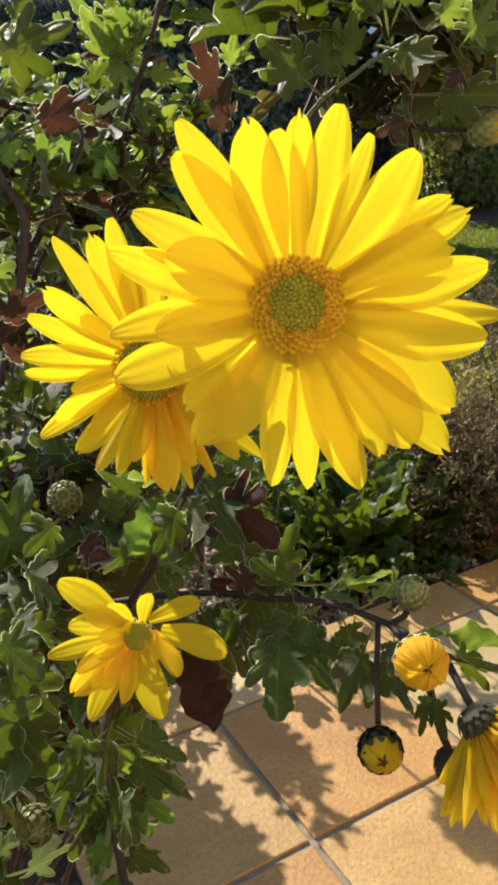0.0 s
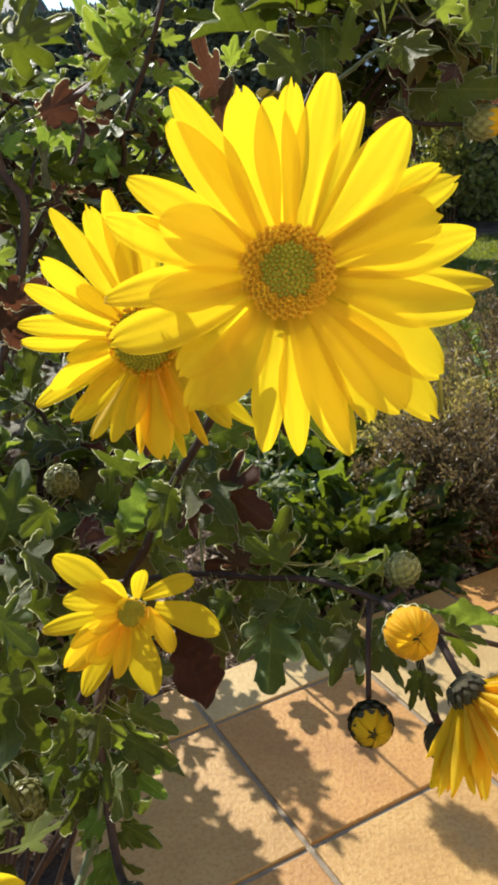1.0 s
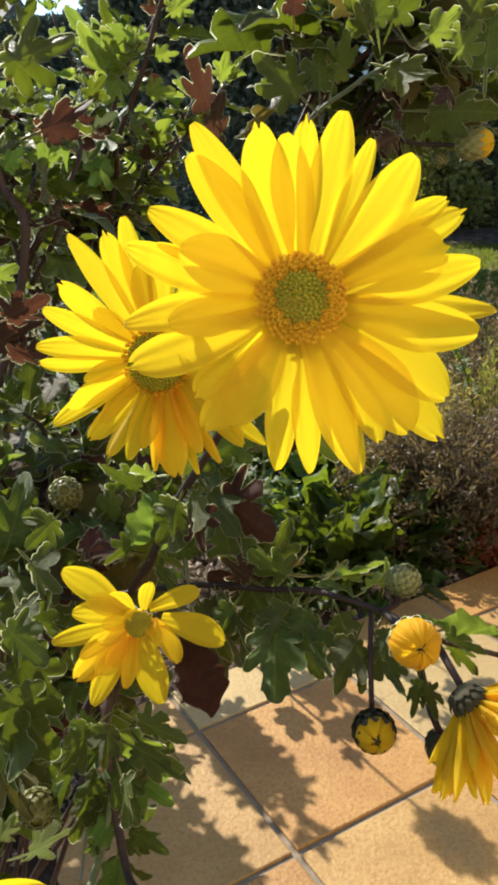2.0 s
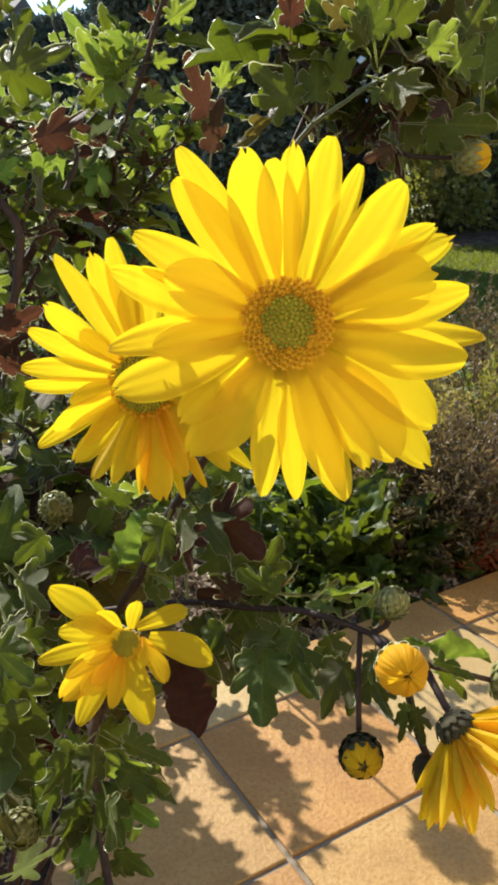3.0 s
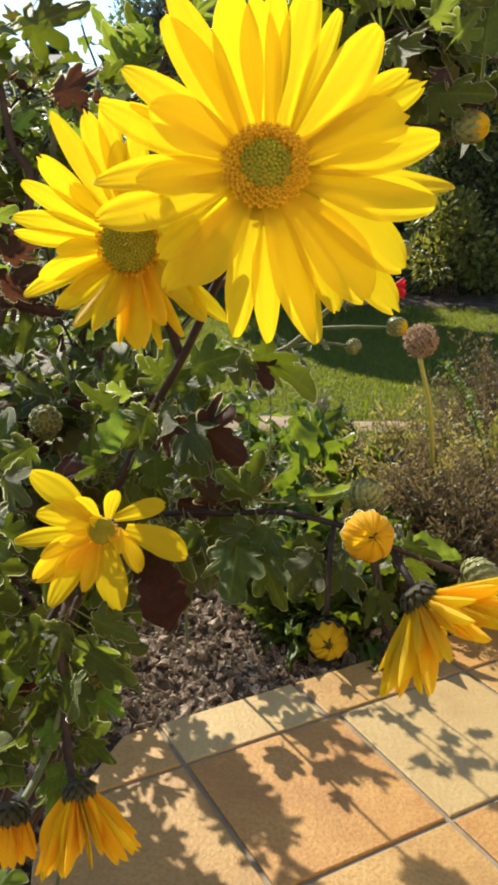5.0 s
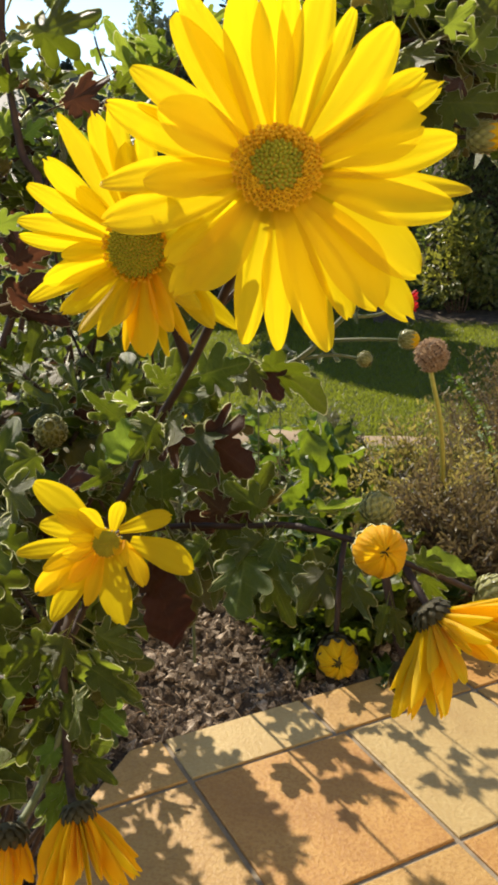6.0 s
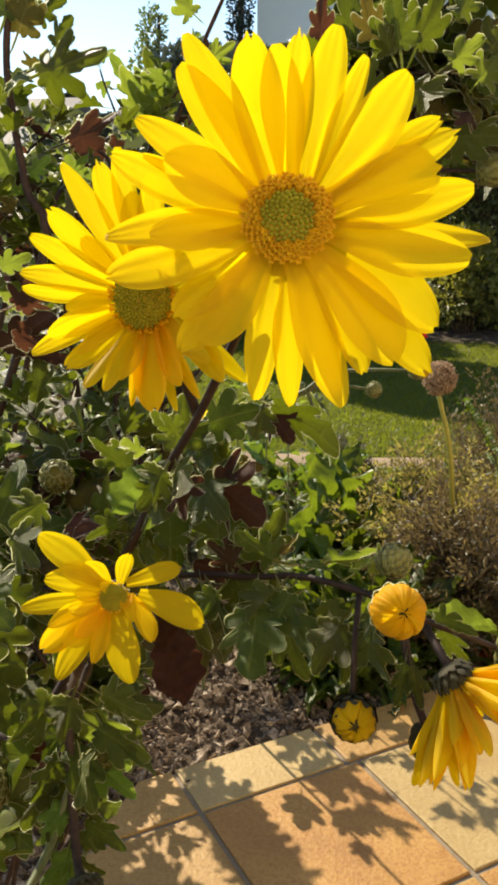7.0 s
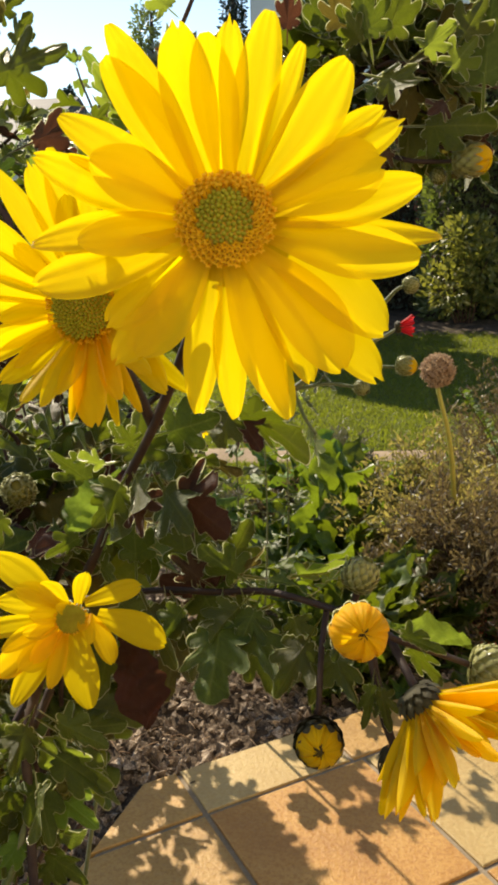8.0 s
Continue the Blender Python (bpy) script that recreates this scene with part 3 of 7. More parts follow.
def ray_flower(parent, centre, normal, up, layers, disc_r, rise, inner=0.62, kit=None, gold=(), slim=1.0, nod=0.0, depth=0.006, label=""):
    """An open head whose rays are told one by one. layers, from the back: rows of (degrees of the tip,
    counter-clockwise from the right; its reach, the ray's width in mm; degrees by which the foot is off; the foot's
    reach in mm, or 0 for the disc's rim).
    rise: how far the tips of each layer stand before the disc, in mm; nod: how far the rays lean forward over the disc
    for each metre above it; gold: degrees between which some rays take a deeper yellow in place of shade."""
    m = frame_of(centre, normal, up)
    bed, closed, opened = disc_meshes(disc_r, inner)
    head = put("flower_head", bed, parent, m, label)
    put("disc_centre", closed, head, m)
    put("disc_rim", opened, head, m)
    own = random.Random(len(layers[0]))
    kit = kit or RAYS
    for layer, rows in enumerate(layers):
        for k, (deg, reach, width, swing, foot) in enumerate(rows):
            a, b = radians(deg), radians(deg + swing)
            r0 = foot * 0.75 / 1000 if foot else disc_r * (0.8 + 0.05 * layer)
            base = Vector((r0 * math.cos(b), r0 * math.sin(b), -0.0026 + 0.0007 * layer - 0.0002 * (k % 3)))
            tip = Vector((math.cos(a) * reach / 1000, math.sin(a) * reach / 1000, rise[layer] / 1000 + nod * math.sin(a) * reach / 1000))
            way = tip - base
            tilt = own.uniform(-0.16, 0.16)
            face = Vector((-tilt * math.sin(a), tilt * math.cos(a), 1.0))
            shapes = RAYS_SHADE_GOLD if gold and gold[0] < deg < gold[1] and (k + layer) % 2 else kit
            petal(head, m @ base, m.to_3x3() @ way, m.to_3x3() @ face, way.length, width * slim / 1000, shapes[(k * 5 + layer * 2) % len(shapes)])
    calyx(head, m, disc_r * 1.05, depth, "green", 3, 11, True)
    return head


def wedge_mesh(n, material, low, high, seed):
    """One closed petal on a ball of radius 1: a bulging strip from the latitude low to the top."""
    r = random.Random(seed)
    jag = r.uniform(0.0, 0.1)

    def fn(u, v):
        lat = low + (high - low) * u
        q = (2 * v - 1)
        wide = math.pi / n * (1.36 - 0.3 * u) * (1 - 2.2 * max(0.0, u - 0.78))
        lon = q * wide + 0.12 * u * u
        bulge = 1 + 0.035 * (1 - q * q) - 0.05 * q + jag * u * u * 0.3 - 0.16 * max(0, u - 0.8)
        return (bulge * math.cos(lat) * math.cos(lon), bulge * math.cos(lat) * math.sin(lon), bulge * math.sin(lat))

    return grid_mesh("petal", 9, 5, fn, material)


def ball_mesh(material, squash=1.0):
    def fn(u, v):
        a, b = 2 * math.pi * u, math.pi * (v - 0.5)
        return (0.9 * math.cos(b) * math.cos(a), 0.9 * math.cos(b) * math.sin(a), 0.9 * squash * math.sin(b))
    return grid_mesh("bud", 14, 8, fn, material)


def cap_mesh(material, low, high):
    """The yellow lining of a bud, from the latitude low to an open top."""
    def fn(u, v):
        lat, lon = low + (high - low) * v, 2 * math.pi * u
        top = high - 0.14 * (0.5 + 0.5 * math.cos(5 * lon)) if v > 0.95 else lat
        return (0.96 * math.cos(top) * math.cos(lon), 0.96 * math.cos(top) * math.sin(lon), 0.96 * math.sin(top))
    return grid_mesh("petal_lining", 30, 6, fn, material)


BUD_CORE = {"dark": ball_mesh(CALYX), "green": ball_mesh(SEPAL), "pale": ball_mesh(SEPAL_PALE)}
WEDGES = [wedge_mesh(11, PETAL_MID, -0.45, 1.5, 3 + k) for k in range(3)]
CAPS = {"yellow": cap_mesh(PETAL_MID, -0.4, 1.4), "opening": cap_mesh(PETAL_MID, 0.3, 1.32)}
WEDGES_PALE = [wedge_mesh(11, PETAL, 0.45, 1.42, 13 + k) for k in range(3)]


def bud(parent, place, way, r, stage="green", label="", tall=1.0):
    """A closed head whose tip looks along way. stage: green (scales alone), opening (yellow tip), yellow (a yellow ball)."""
    m = frame_of(place, way, (0.1, 0.2, 0.97)) @ Matrix.Diagonal((r, r, r * tall, 1))
    core = {"green": "green", "pale": "pale", "tipped": "pale"}.get(stage, "dark")
    head = put("bud", BUD_CORE[core], parent, m, label)
    if stage in ("yellow", "opening", "tipped"):
        kit = WEDGES if stage == "yellow" else WEDGES_PALE
        put("petal_lining", CAPS["yellow" if stage == "yellow" else "opening"], head, m)
        for k in range(11):
            put("petal", kit[k % 3], head, m @ pose(0, 0, 0, rng.uniform(-4, 4), rng.uniform(-4, 4), 360 / 11 * k + rng.uniform(-6, 6)) @ Matrix.Scale(rng.uniform(0.95, 1.04), 4))
    rows = 7 if stage in ("green", "pale") else (5 if stage in ("opening", "tipped") else 2)
    key = {"green": "green", "pale": "pale", "opening": "dark", "yellow": "green", "tipped": "pale"}[stage]
    for row in range(rows):
        lat = -1.1 + 0.31 * row
        n = 11
        for k in range(n):
            a = 2 * math.pi * (k + 0.5 * row) / n
            foot = Vector((math.cos(lat) * math.cos(a), math.cos(lat) * math.sin(a), math.sin(lat)))
            tang = Vector((-math.sin(lat) * math.cos(a), -math.sin(lat) * math.sin(a), math.cos(lat)))
            put("sepal", SEPALS[key], head, m @ basis_matrix(foot * 0.9, tang + foot * (0.1 if key != "dark" else 0.0), foot, 0.58, 0.72, 0.6))
    return head


def hanging_head(parent, foot, way, side, r, n, length, splay, kit, label="", slim=(0.26, 0.4), seed=1):
    """A half-open head seen from outside: a scaly cup with a skirt of petals along way."""
    m = frame_of(foot, way, side)
    own = random.Random(seed)
    head = put("flower_head", BUD_CORE["dark"], parent, m @ Matrix.Diagonal((r, r, r * 0.8, 1)), label)
    for row in range(3):
        for k in range(13):
            a = 2 * math.pi * (k + 0.5 * row) / 13
            lat = -1.0 + 0.45 * row
            f = Vector((math.cos(lat) * math.cos(a), math.cos(lat) * math.sin(a), math.sin(lat) * 0.8)) * r
            tang = Vector((-math.sin(lat) * math.cos(a), -math.sin(lat) * math.sin(a), math.cos(lat)))
            put("sepal", SEPALS["dark"], head, m @ basis_matrix(f * 0.95, tang, f, r * 0.58, r * 0.62, r * 0.5))
    for k in range(n):
        a = 2 * math.pi * k / n + own.uniform(-0.12, 0.12)
        s = radians(splay * own.uniform(0.5, 1.12))
        out = Vector((math.cos(a), math.sin(a), 0))
        base = out * r * 0.72 + Vector((0, 0, r * 0.2))
        w = out * math.sin(s) + Vector((0, 0, math.cos(s)))
        face = Vector((0, 0, math.sin(s))) - out * math.cos(s) if k % 3 else out
        L = length * own.uniform(0.78, 1.1)
        petal(head, m @ base, m.to_3x3() @ w, m.to_3x3() @ face, L, L * own.uniform(*slim), kit[k % len(kit)])
    return head


# ---- a leafy shoot: a stem with leaves all along ----
def shoot(parent, points, r0=0.0022, r1=0.0012, n=12, size=(0.03, 0.055), mats="gggf", start=0.25, seed=0, wide=0.75, up=0.35, material=None):
    r = random.Random(seed)
    stem(parent, points, r0, r1, material)
    path = spline(points, 40)
    for k in range(n):
        f = start + (1 - start) * (k + 0.5) / n
        i = min(39, int(f * 40))
        way = (path[i + 1] - path[i]).normalized()
        a = k * 2.4 + r.uniform(-0.4, 0.4)
        side = way.cross(Vector((0.2, 0.9, 0.3))).normalized()
        out = (side * math.cos(a) + way.cross(side) * math.sin(a) + way * r.uniform(0.15, 0.8) + Vector((0, 0, r.uniform(-0.5, up)))).normalized()
        L = r.uniform(*size) * (1.1 - 0.45 * f)
        face = (way * 0.8 + Vector((0, 0, 0.9)) - out * 0.2 + Vector((r.uniform(-0.4, 0.4), r.uniform(-0.4, 0.4), 0)))
        leaf(parent, path[i], path[i] + out * L, wide * r.uniform(0.8, 1.15), r.choice(mats), r.randrange(5), face, "", LEAF_SMALL)
    # the tuft at the tip
    end, way = path[-1], (path[-1] - path[-3]).normalized()
    for k in range(4):
        a = k * 1.6
        out = (way * 1.1 + Vector((math.cos(a), math.sin(a), 0.1)) * 0.7).normalized()
        leaf(parent, end, end + out * r.uniform(*size) * 0.55, 0.6, r.choice(mats), r.randrange(5), way + Vector((0, 0, 0.4)) - out * 0.3, "", LEAF_SMALL)
    return path


# ---- small joined foliage ----
def leaf_cloud(name, material, n, place, size, seed, parent=None, shape=(1.0, 0.55), up=0.3):
    """n small folded leaves, joined; place(r) gives a spot and the way outwards."""
    r = random.Random(seed)
    verts, faces = [], []
    for _ in range(n):
        p, out = place(r)
        way = (Vector(out) + Vector((r.gauss(0, 0.6), r.gauss(0, 0.6), r.gauss(up, 0.5)))).normalized()
        side = way.cross(Vector((r.gauss(0, 1), r.gauss(0, 1), r.gauss(0, 1))))
        if side.length < 0.01:
            continue
        side.normalize()
        lift = way.cross(side)
        s = r.uniform(*size)
        p = Vector(p)
        a, b = s * shape[0], s * shape[1] * 0.5
        o = len(verts)
        verts += [p, p + way * a * 0.5 + side * b + lift * b * 0.4, p + way * a, p + way * a * 0.5 - side * b + lift * b * 0.4]
        faces += [(o, o + 1, o + 2), (o, o + 2, o + 3)]
    return put(name, mesh_of(name, verts, faces, material, smooth=False), parent)


def twig_bundle(name, material, lines, parent, r0, r1, sides=4, n=5):
    verts, faces = [], []
    for pts in lines:
        v, f = tube_data(pts, r0, r1, n, sides)
        o = len(verts)
        verts += v
        faces += [tuple(o + i for i in q) for q in f]
    return put(name, mesh_of(name, verts, faces, material), parent)


def twiggy_shrub(name, place, radius, height, n_twigs, per_twig, leaf_mat, size, seed, label, category, lean=(0, 0, 0)):
    """A low bush of many thin upright twigs, each set with tiny leaves."""
    r = random.Random(seed)
    ob = thing(name, place, label, category)
    lines, spots = [], []
    for _ in range(n_twigs):
        a, d = r.uniform(0, 6.283), math.sqrt(r.random())
        top = Vector((math.cos(a) * d * radius, math.sin(a) * d * radius, height * (1 - 0.55 * d * d) * r.uniform(0.5, 1.1) * (0.75 + 0.6 * noise.noise(Vector((math.cos(a) * d * 2.2, math.sin(a) * d * 2.2, seed))) + 0.12))) + Vector(lean) * r.random()
        mid = Vector((top.x * 0.5, top.y * 0.5, top.z * 0.6)) + Vector((r.gauss(0, 0.03), r.gauss(0, 0.03), r.gauss(0, 0.02)))
        pts = [Vector(place) + Vector((top.x * 0.12, top.y * 0.12, 0)), Vector(place) + mid, Vector(place) + top]
        lines.append(pts)
        path = spline(pts, 12)
        for _ in range(int(per_twig * 1.7)):
            i = 3 + int(9.9 * r.random() ** 0.8)
            i = min(i, 12)
            spots.append((path[i] + Vector((r.gauss(0, 0.009), r.gauss(0, 0.009), r.gauss(0, 0.009))), (path[i] - path[max(0, i - 2)]).normalized() * 0.5))
    twig_bundle("brushwood", TWIG, lines, ob, 0.0017, 0.0006)
    it = iter(spots)
    leaf_cloud("foliage", leaf_mat, len(spots), lambda q: next(it), size, seed + 1, ob, (1.3, 0.42))
    return ob


def broad_leaf(seed, material):
    r = random.Random(seed)
    w0 = r.uniform(0.1, 0.14)
    wave = r.uniform(0, 6)

    def fn(u, v):
        q = 2 * v - 1
        w = w0 * math.sin(math.pi * min(1, max(0, (u - 0.18)) / 0.84)) ** 0.7 if u > 0.18 else 0.02
        w = max(w, 0.018) * (1 + 0.08 * math.sin(u * 40 + wave) + 0.08 * math.sin(u * 17))
        return (u, q * w, 0.3 * abs(q) * w - 0.2 * u * u + 0.07 * math.sin(u * 13 + wave) * q + 0.025 * math.sin(u * 34 + wave + 5 * abs(q)))

    return grid_mesh("leaf", 44, 6, fn, material)


OVAL = {"r": [broad_leaf(70, LEAF_RED)], "f": [broad_leaf(72, LEAF_FRESH)]}
BROAD = [broad_leaf(50 + k, LEAF_BROAD) for k in range(3)] + [broad_leaf(60 + k, LEAF) for k in range(2)]


def rosette(name, place, n, size, seed, label, upright=0.9, picks=(0, 1, 2, 3)):
    r = random.Random(seed)
    ob = thing(name, place, label, "plant")
    for k in range(n):
        a = k * 2.4 + r.uniform(-0.3, 0.3)
        e = upright * r.uniform(0.35, 1.25)
        way = Vector((math.cos(a) * math.cos(e), math.sin(a) * math.cos(e), math.sin(e)))
        face = Vector((-math.sin(e) * math.cos(a), -math.sin(e) * math.sin(a), math.cos(e)))
        L = r.uniform(*size)
        m = basis_matrix(Vector(place) + Vector((math.cos(a), math.sin(a), 0)) * 0.01, way, face, L, L * r.uniform(0.8, 1.1), L)
        put("leaf", BROAD[r.choice(picks)], ob, m)
    return ob


# ---- ground, bed, terrace ----
def soil_height(x, y, rough=1.0):
    v = Vector((x, y, 0))
    return -0.045 + rough * (0.022 * noise.noise(v * 7) + 0.014 * noise.noise(v * 23 + Vector((3, 1, 0))) + 0.008 * noise.noise(v * 61))


ground = put("ground", grid_mesh("ground", 40, 40, lambda u, v: (math.copysign(abs(2 * u - 1) ** 3, 2 * u - 1) * 400, math.copysign(abs(2 * v - 1) ** 3, 2 * v - 1) * 400, -0.09), LAWN))
tagged(ground, "mown green lawn with pale worn patches", "lawn", kind="structure")


def bed_edge(x):
    """How far the soil reaches towards the lawn."""
    return 2.65 + 0.42 / (1 + math.exp(-(x - 0.05) * 6)) + 0.05 * noise.noise(Vector((x * 3, 0, 0)))


def bed_point(u, v):
    x = -2.4 + 5.2 * u
    y0, y1 = -1.6, bed_edge(x)
    y = y0 + (y1 - y0) * (1 - (1 - v) ** 1.0)
    z = soil_height(x, y) if v < 0.985 else -0.1
    return (x, y, z)


bed = put("soil_bed", grid_mesh("soil_bed", 170, 150, bed_point, SOIL))
tagged(bed, "dark crumbly garden soil of the flower bed", "soil", kind="structure")

def crumble(x, y):
    v = Vector((x, y, 0.3))
    return soil_height(x, y) + 0.012 + 0.016 * noise.turbulence(v * 26, 4, True) + 0.006 * noise.noise(v * 150)


near_bed = put("soil_surface", grid_mesh("soil_surface", 190, 150, lambda u, v: (-0.8 + 1.25 * u, 0.72 + 1.0 * v, crumble(-0.8 + 1.25 * u, 0.72 + 1.0 * v) if 0.01 < u < 0.99 and 0.01 < v < 0.99 else -0.08), SOIL))
tagged(near_bed, "dark dug earth with lumps beside the terrace", "soil", kind="structure")

path = put("path", grid_mesh("path", 40, 6, lambda u, v: (-3 + 7 * u, 3.16 + 0.06 * (-3 + 7 * u) + (0.2 + 0.12 * noise.noise(Vector((u * 21, 4, 0)))) * v + 0.07 * noise.noise(Vector((u * 17, v * 0.5, 0))), -0.085 + 0.012 * math.sin(math.pi * v)), SAND))
tagged(path, "narrow worn strip of pale sandy earth", "path", kind="structure")

# the tiled terrace: its grid is turned, u runs along the bed, v towards it
TILE_O, TILE_U, TILE_V = Vector((0.0, 0.6)), Vector((0.829, 0.56)), Vector((-0.56, 0.829))


def floor_xy(u, v):
    return TILE_O + TILE_U * u + TILE_V * v


# the rounded end of the terrace, as half planes a * u + b * v <= c
TERRACE_CUTS = [(0.0, 1.0, 0.42), (-0.67, 0.74, 0.352), (-0.80, 0.60, 0.358), (-0.95, 0.31, 0.325), (-1.0, 0.0, 0.3)]


def clip(poly, cuts):
    for a, b, c in cuts:
        out = []
        for k, p in enumerate(poly):
            q = poly[(k + 1) % len(poly)]
            dp, dq = a * p[0] + b * p[1] - c, a * q[0] + b * q[1] - c
            if dp <= 0:
                out.append(p)
            if dp * dq < 0:
                t = dp / (dp - dq)
                out.append((p[0] + (q[0] - p[0]) * t, p[1] + (q[1] - p[1]) * t))
        poly = out
        if len(poly) < 3:
            return []
    return poly


# crumbs of earth on the bed
def clods(n, seed):
    r = random.Random(seed)
    verts, faces = [], []
    for _ in range(n):
        x, y = r.uniform(-0.75, 0.35), r.uniform(0.6, 1.75)
        if all(a * du + b * dv < c + 0.015 for a, b, c in TERRACE_CUTS for du, dv in [((x - TILE_O.x) * TILE_U.x + (y - TILE_O.y) * TILE_U.y, (x - TILE_O.x) * TILE_V.x + (y - TILE_O.y) * TILE_V.y)]):
            continue
        s = 0.0025 + 0.015 * r.random() ** 3.5
        c = Vector((x, y, crumble(x, y) + s * 0.3))
        o = len(verts)
        spin = Euler((r.uniform(0, 6.3), r.uniform(0, 6.3), r.uniform(0, 6.3))).to_matrix()
        for d in ((1, 0, 0), (0, 1, 0), (-1, 0, 0), (0, -1, 0), (0, 0, 1), (0, 0, -1)):
            j = Vector((r.gauss(0, 0.25), r.gauss(0, 0.25), r.gauss(0, 0.25)))
            verts.append(c + spin @ (Vector(d) * r.uniform(0.5, 1.1) + j) * s)
        faces += [tuple(o + i for i in f) for f in ((0, 1, 4), (1, 2, 4), (2, 3, 4), (3, 0, 4), (1, 0, 5), (2, 1, 5), (3, 2, 5), (0, 3, 5))]
    return put("soil_crumbs", mesh_of("soil_crumbs", verts, faces, CRUMB, smooth=False))


tagged(clods(14000, 5), "loose crumbs and clods of dark earth", "soil", kind="stuff")

def slab_mesh(name, poly, z0, z1, material, bevel=0.0):
    """An upright slab over a polygon of the terrace grid, with its top edge worn round."""
    cu, cv = sum(p[0] for p in poly) / len(poly), sum(p[1] for p in poly) / len(poly)
    rings = [(1.0, z0), (1.0, z1 - bevel)] + ([(bevel, z1 - bevel * 0.3), (bevel * 2, z1)] if bevel else [(1.0, z1)])
    verts, n = [], len(poly)
    for inset, z in rings:
        for u, v in poly:
            if inset != 1.0:
                d = math.hypot(u - cu, v - cv)
                k = max(0.0, 1 - inset / d)
                u, v = cu + (u - cu) * k, cv + (v - cv) * k
            x, y = floor_xy(u, v)
            verts.append((x, y, z))
    faces = [tuple(range(n))[::-1], tuple(range((len(rings) - 1) * n, len(rings) * n))]
    for k in range(len(rings) - 1):
        faces += [(k * n + i, k * n + (i + 1) % n, (k + 1) * n + (i + 1) % n, (k + 1) * n + i) for i in range(n)]
    return mesh_of(name, verts, faces, material, smooth=False)


terrace_poly = clip([(-0.6, -3.6), (4.2, -3.6), (4.2, 0.5), (-0.6, 0.5)], [(a, b, c - 0.006) for a, b, c in TERRACE_CUTS])
terrace = put("terrace", slab_mesh("terrace", terrace_poly, -0.16, -0.0045, GROUT))
tagged(terrace, "terrace of warm terracotta tiles with grey joints", "terrace", kind="structure")


# ---- the flowering chrysanthemum in front ----
mum = thing("chrysanthemum", (-0.3, 0.06, -0.04), "yellow chrysanthemum bush in full bloom leaning over the terrace", "flowering plant")

# stems
stem(mum, [(-0.3, 0.06, -0.05), (-0.24, 0.03, 0.45), (-0.0919, -0.0432, 0.7153), (-0.0487, -0.0635, 0.7534), (-0.0297, -0.0409, 0.7936), (-0.0193, -0.0454, 0.8115), (-0.0089, -0.0489, 0.8334), (0.0066, -0.0611, 0.8591), (0.0291, -0.0882, 0.9027)], 0.0021, 0.0012, n=40)
stem(mum, [(-0.0297, -0.0409, 0.7936), (-0.0288, -0.0813, 0.7801), (-0.0263, -0.0927, 0.7578), (-0.0202, -0.1085, 0.7466), (-0.0152, -0.1191, 0.7517), (-0.0129, -0.1233, 0.7540)], 0.0015, 0.0011, n=24)
stem(mum, [(0.0042, -0.0571, 0.8557), (0.0010, -0.0662, 0.8708), (-0.0027, -0.0901, 0.8903)], 0.0016, 0.0014)
stem(mum, [(-0.3, 0.08, -0.05), (-0.24, 0.08, 0.5), (-0.1093, 0.0091, 0.7507), (-0.0526, -0.0165, 0.7795), (-0.0070, -0.0323, 0.7952), (0.0174, -0.0474, 0.8024), (0.0354, -0.0583, 0.8081), (0.0544, -0.0737, 0.8105), (0.0609, -0.0855, 0.8129), (0.0693, -0.0879, 0.8101), (0.0790, -0.0850, 0.8055), (0.0880, -0.0805, 0.8000)], 0.0012, 0.0008, n=36)
stem(mum, [(0.0516, -0.0693, 0.8087), (0.0506, -0.0800, 0.8020), (0.0502, -0.0915, 0.7908)], 0.0009, 0.0008)
stem(mum, [(0.0544, -0.0737, 0.8105), (0.0586, -0.0725, 0.8125), (0.0598, -0.0726, 0.8165)], 0.001, 0.0009)
stem(mum, [(0.0544, -0.0737, 0.8105), (0.0578, -0.0870, 0.8140), (0.0598, -0.1002, 0.8186)], 0.001, 0.001)
stem(mum, [(0.0616, -0.0804, 0.8107), (0.0640, -0.0860, 0.8000), (0.0662, -0.0910, 0.7910), (0.0687, -0.0946, 0.7850)], 0.0013, 0.0011)
stem(mum, [(0.0673, -0.0828, 0.8088), (0.0708, -0.0952, 0.8065), (0.0735, -0.1015, 0.8037)], 0.0011, 0.001)
stem(mum, [(-0.0316, -0.0738, 0.7715), (-0.0291, -0.0651, 0.7779), (-0.0204, -0.0659, 0.7987)], 0.0014, 0.0012)
stem(mum, [(-0.0266, -0.0918, 0.7572), (-0.0293, -0.1064, 0.7461), (-0.0313, -0.1181, 0.7431), (-0.0319, -0.1230, 0.7446)], 0.0012, 0.0011, STEM_GREEN)

# the great flower head, its rays from the back to the front
GREAT_BACK = [(125, 39.4, 8.5, 1, 0), (90, 34.1, 6.6, 0, 0), (66, 32.4, 6.0, -5, 0), (33, 35.0, 6.9, 0, 0), (357, 41.6, 7.5, 0, 0), (317, 43.6, 9.3, 0, 0), (290, 37.3, 7.0, 0, 0), (223, 31.4, 9.5, -4, 0), (189, 38.3, 8.4, -6, 0), (166, 38.4, 8.5, 0, 0), (161, 31.6, 3.8, 0, 0)]
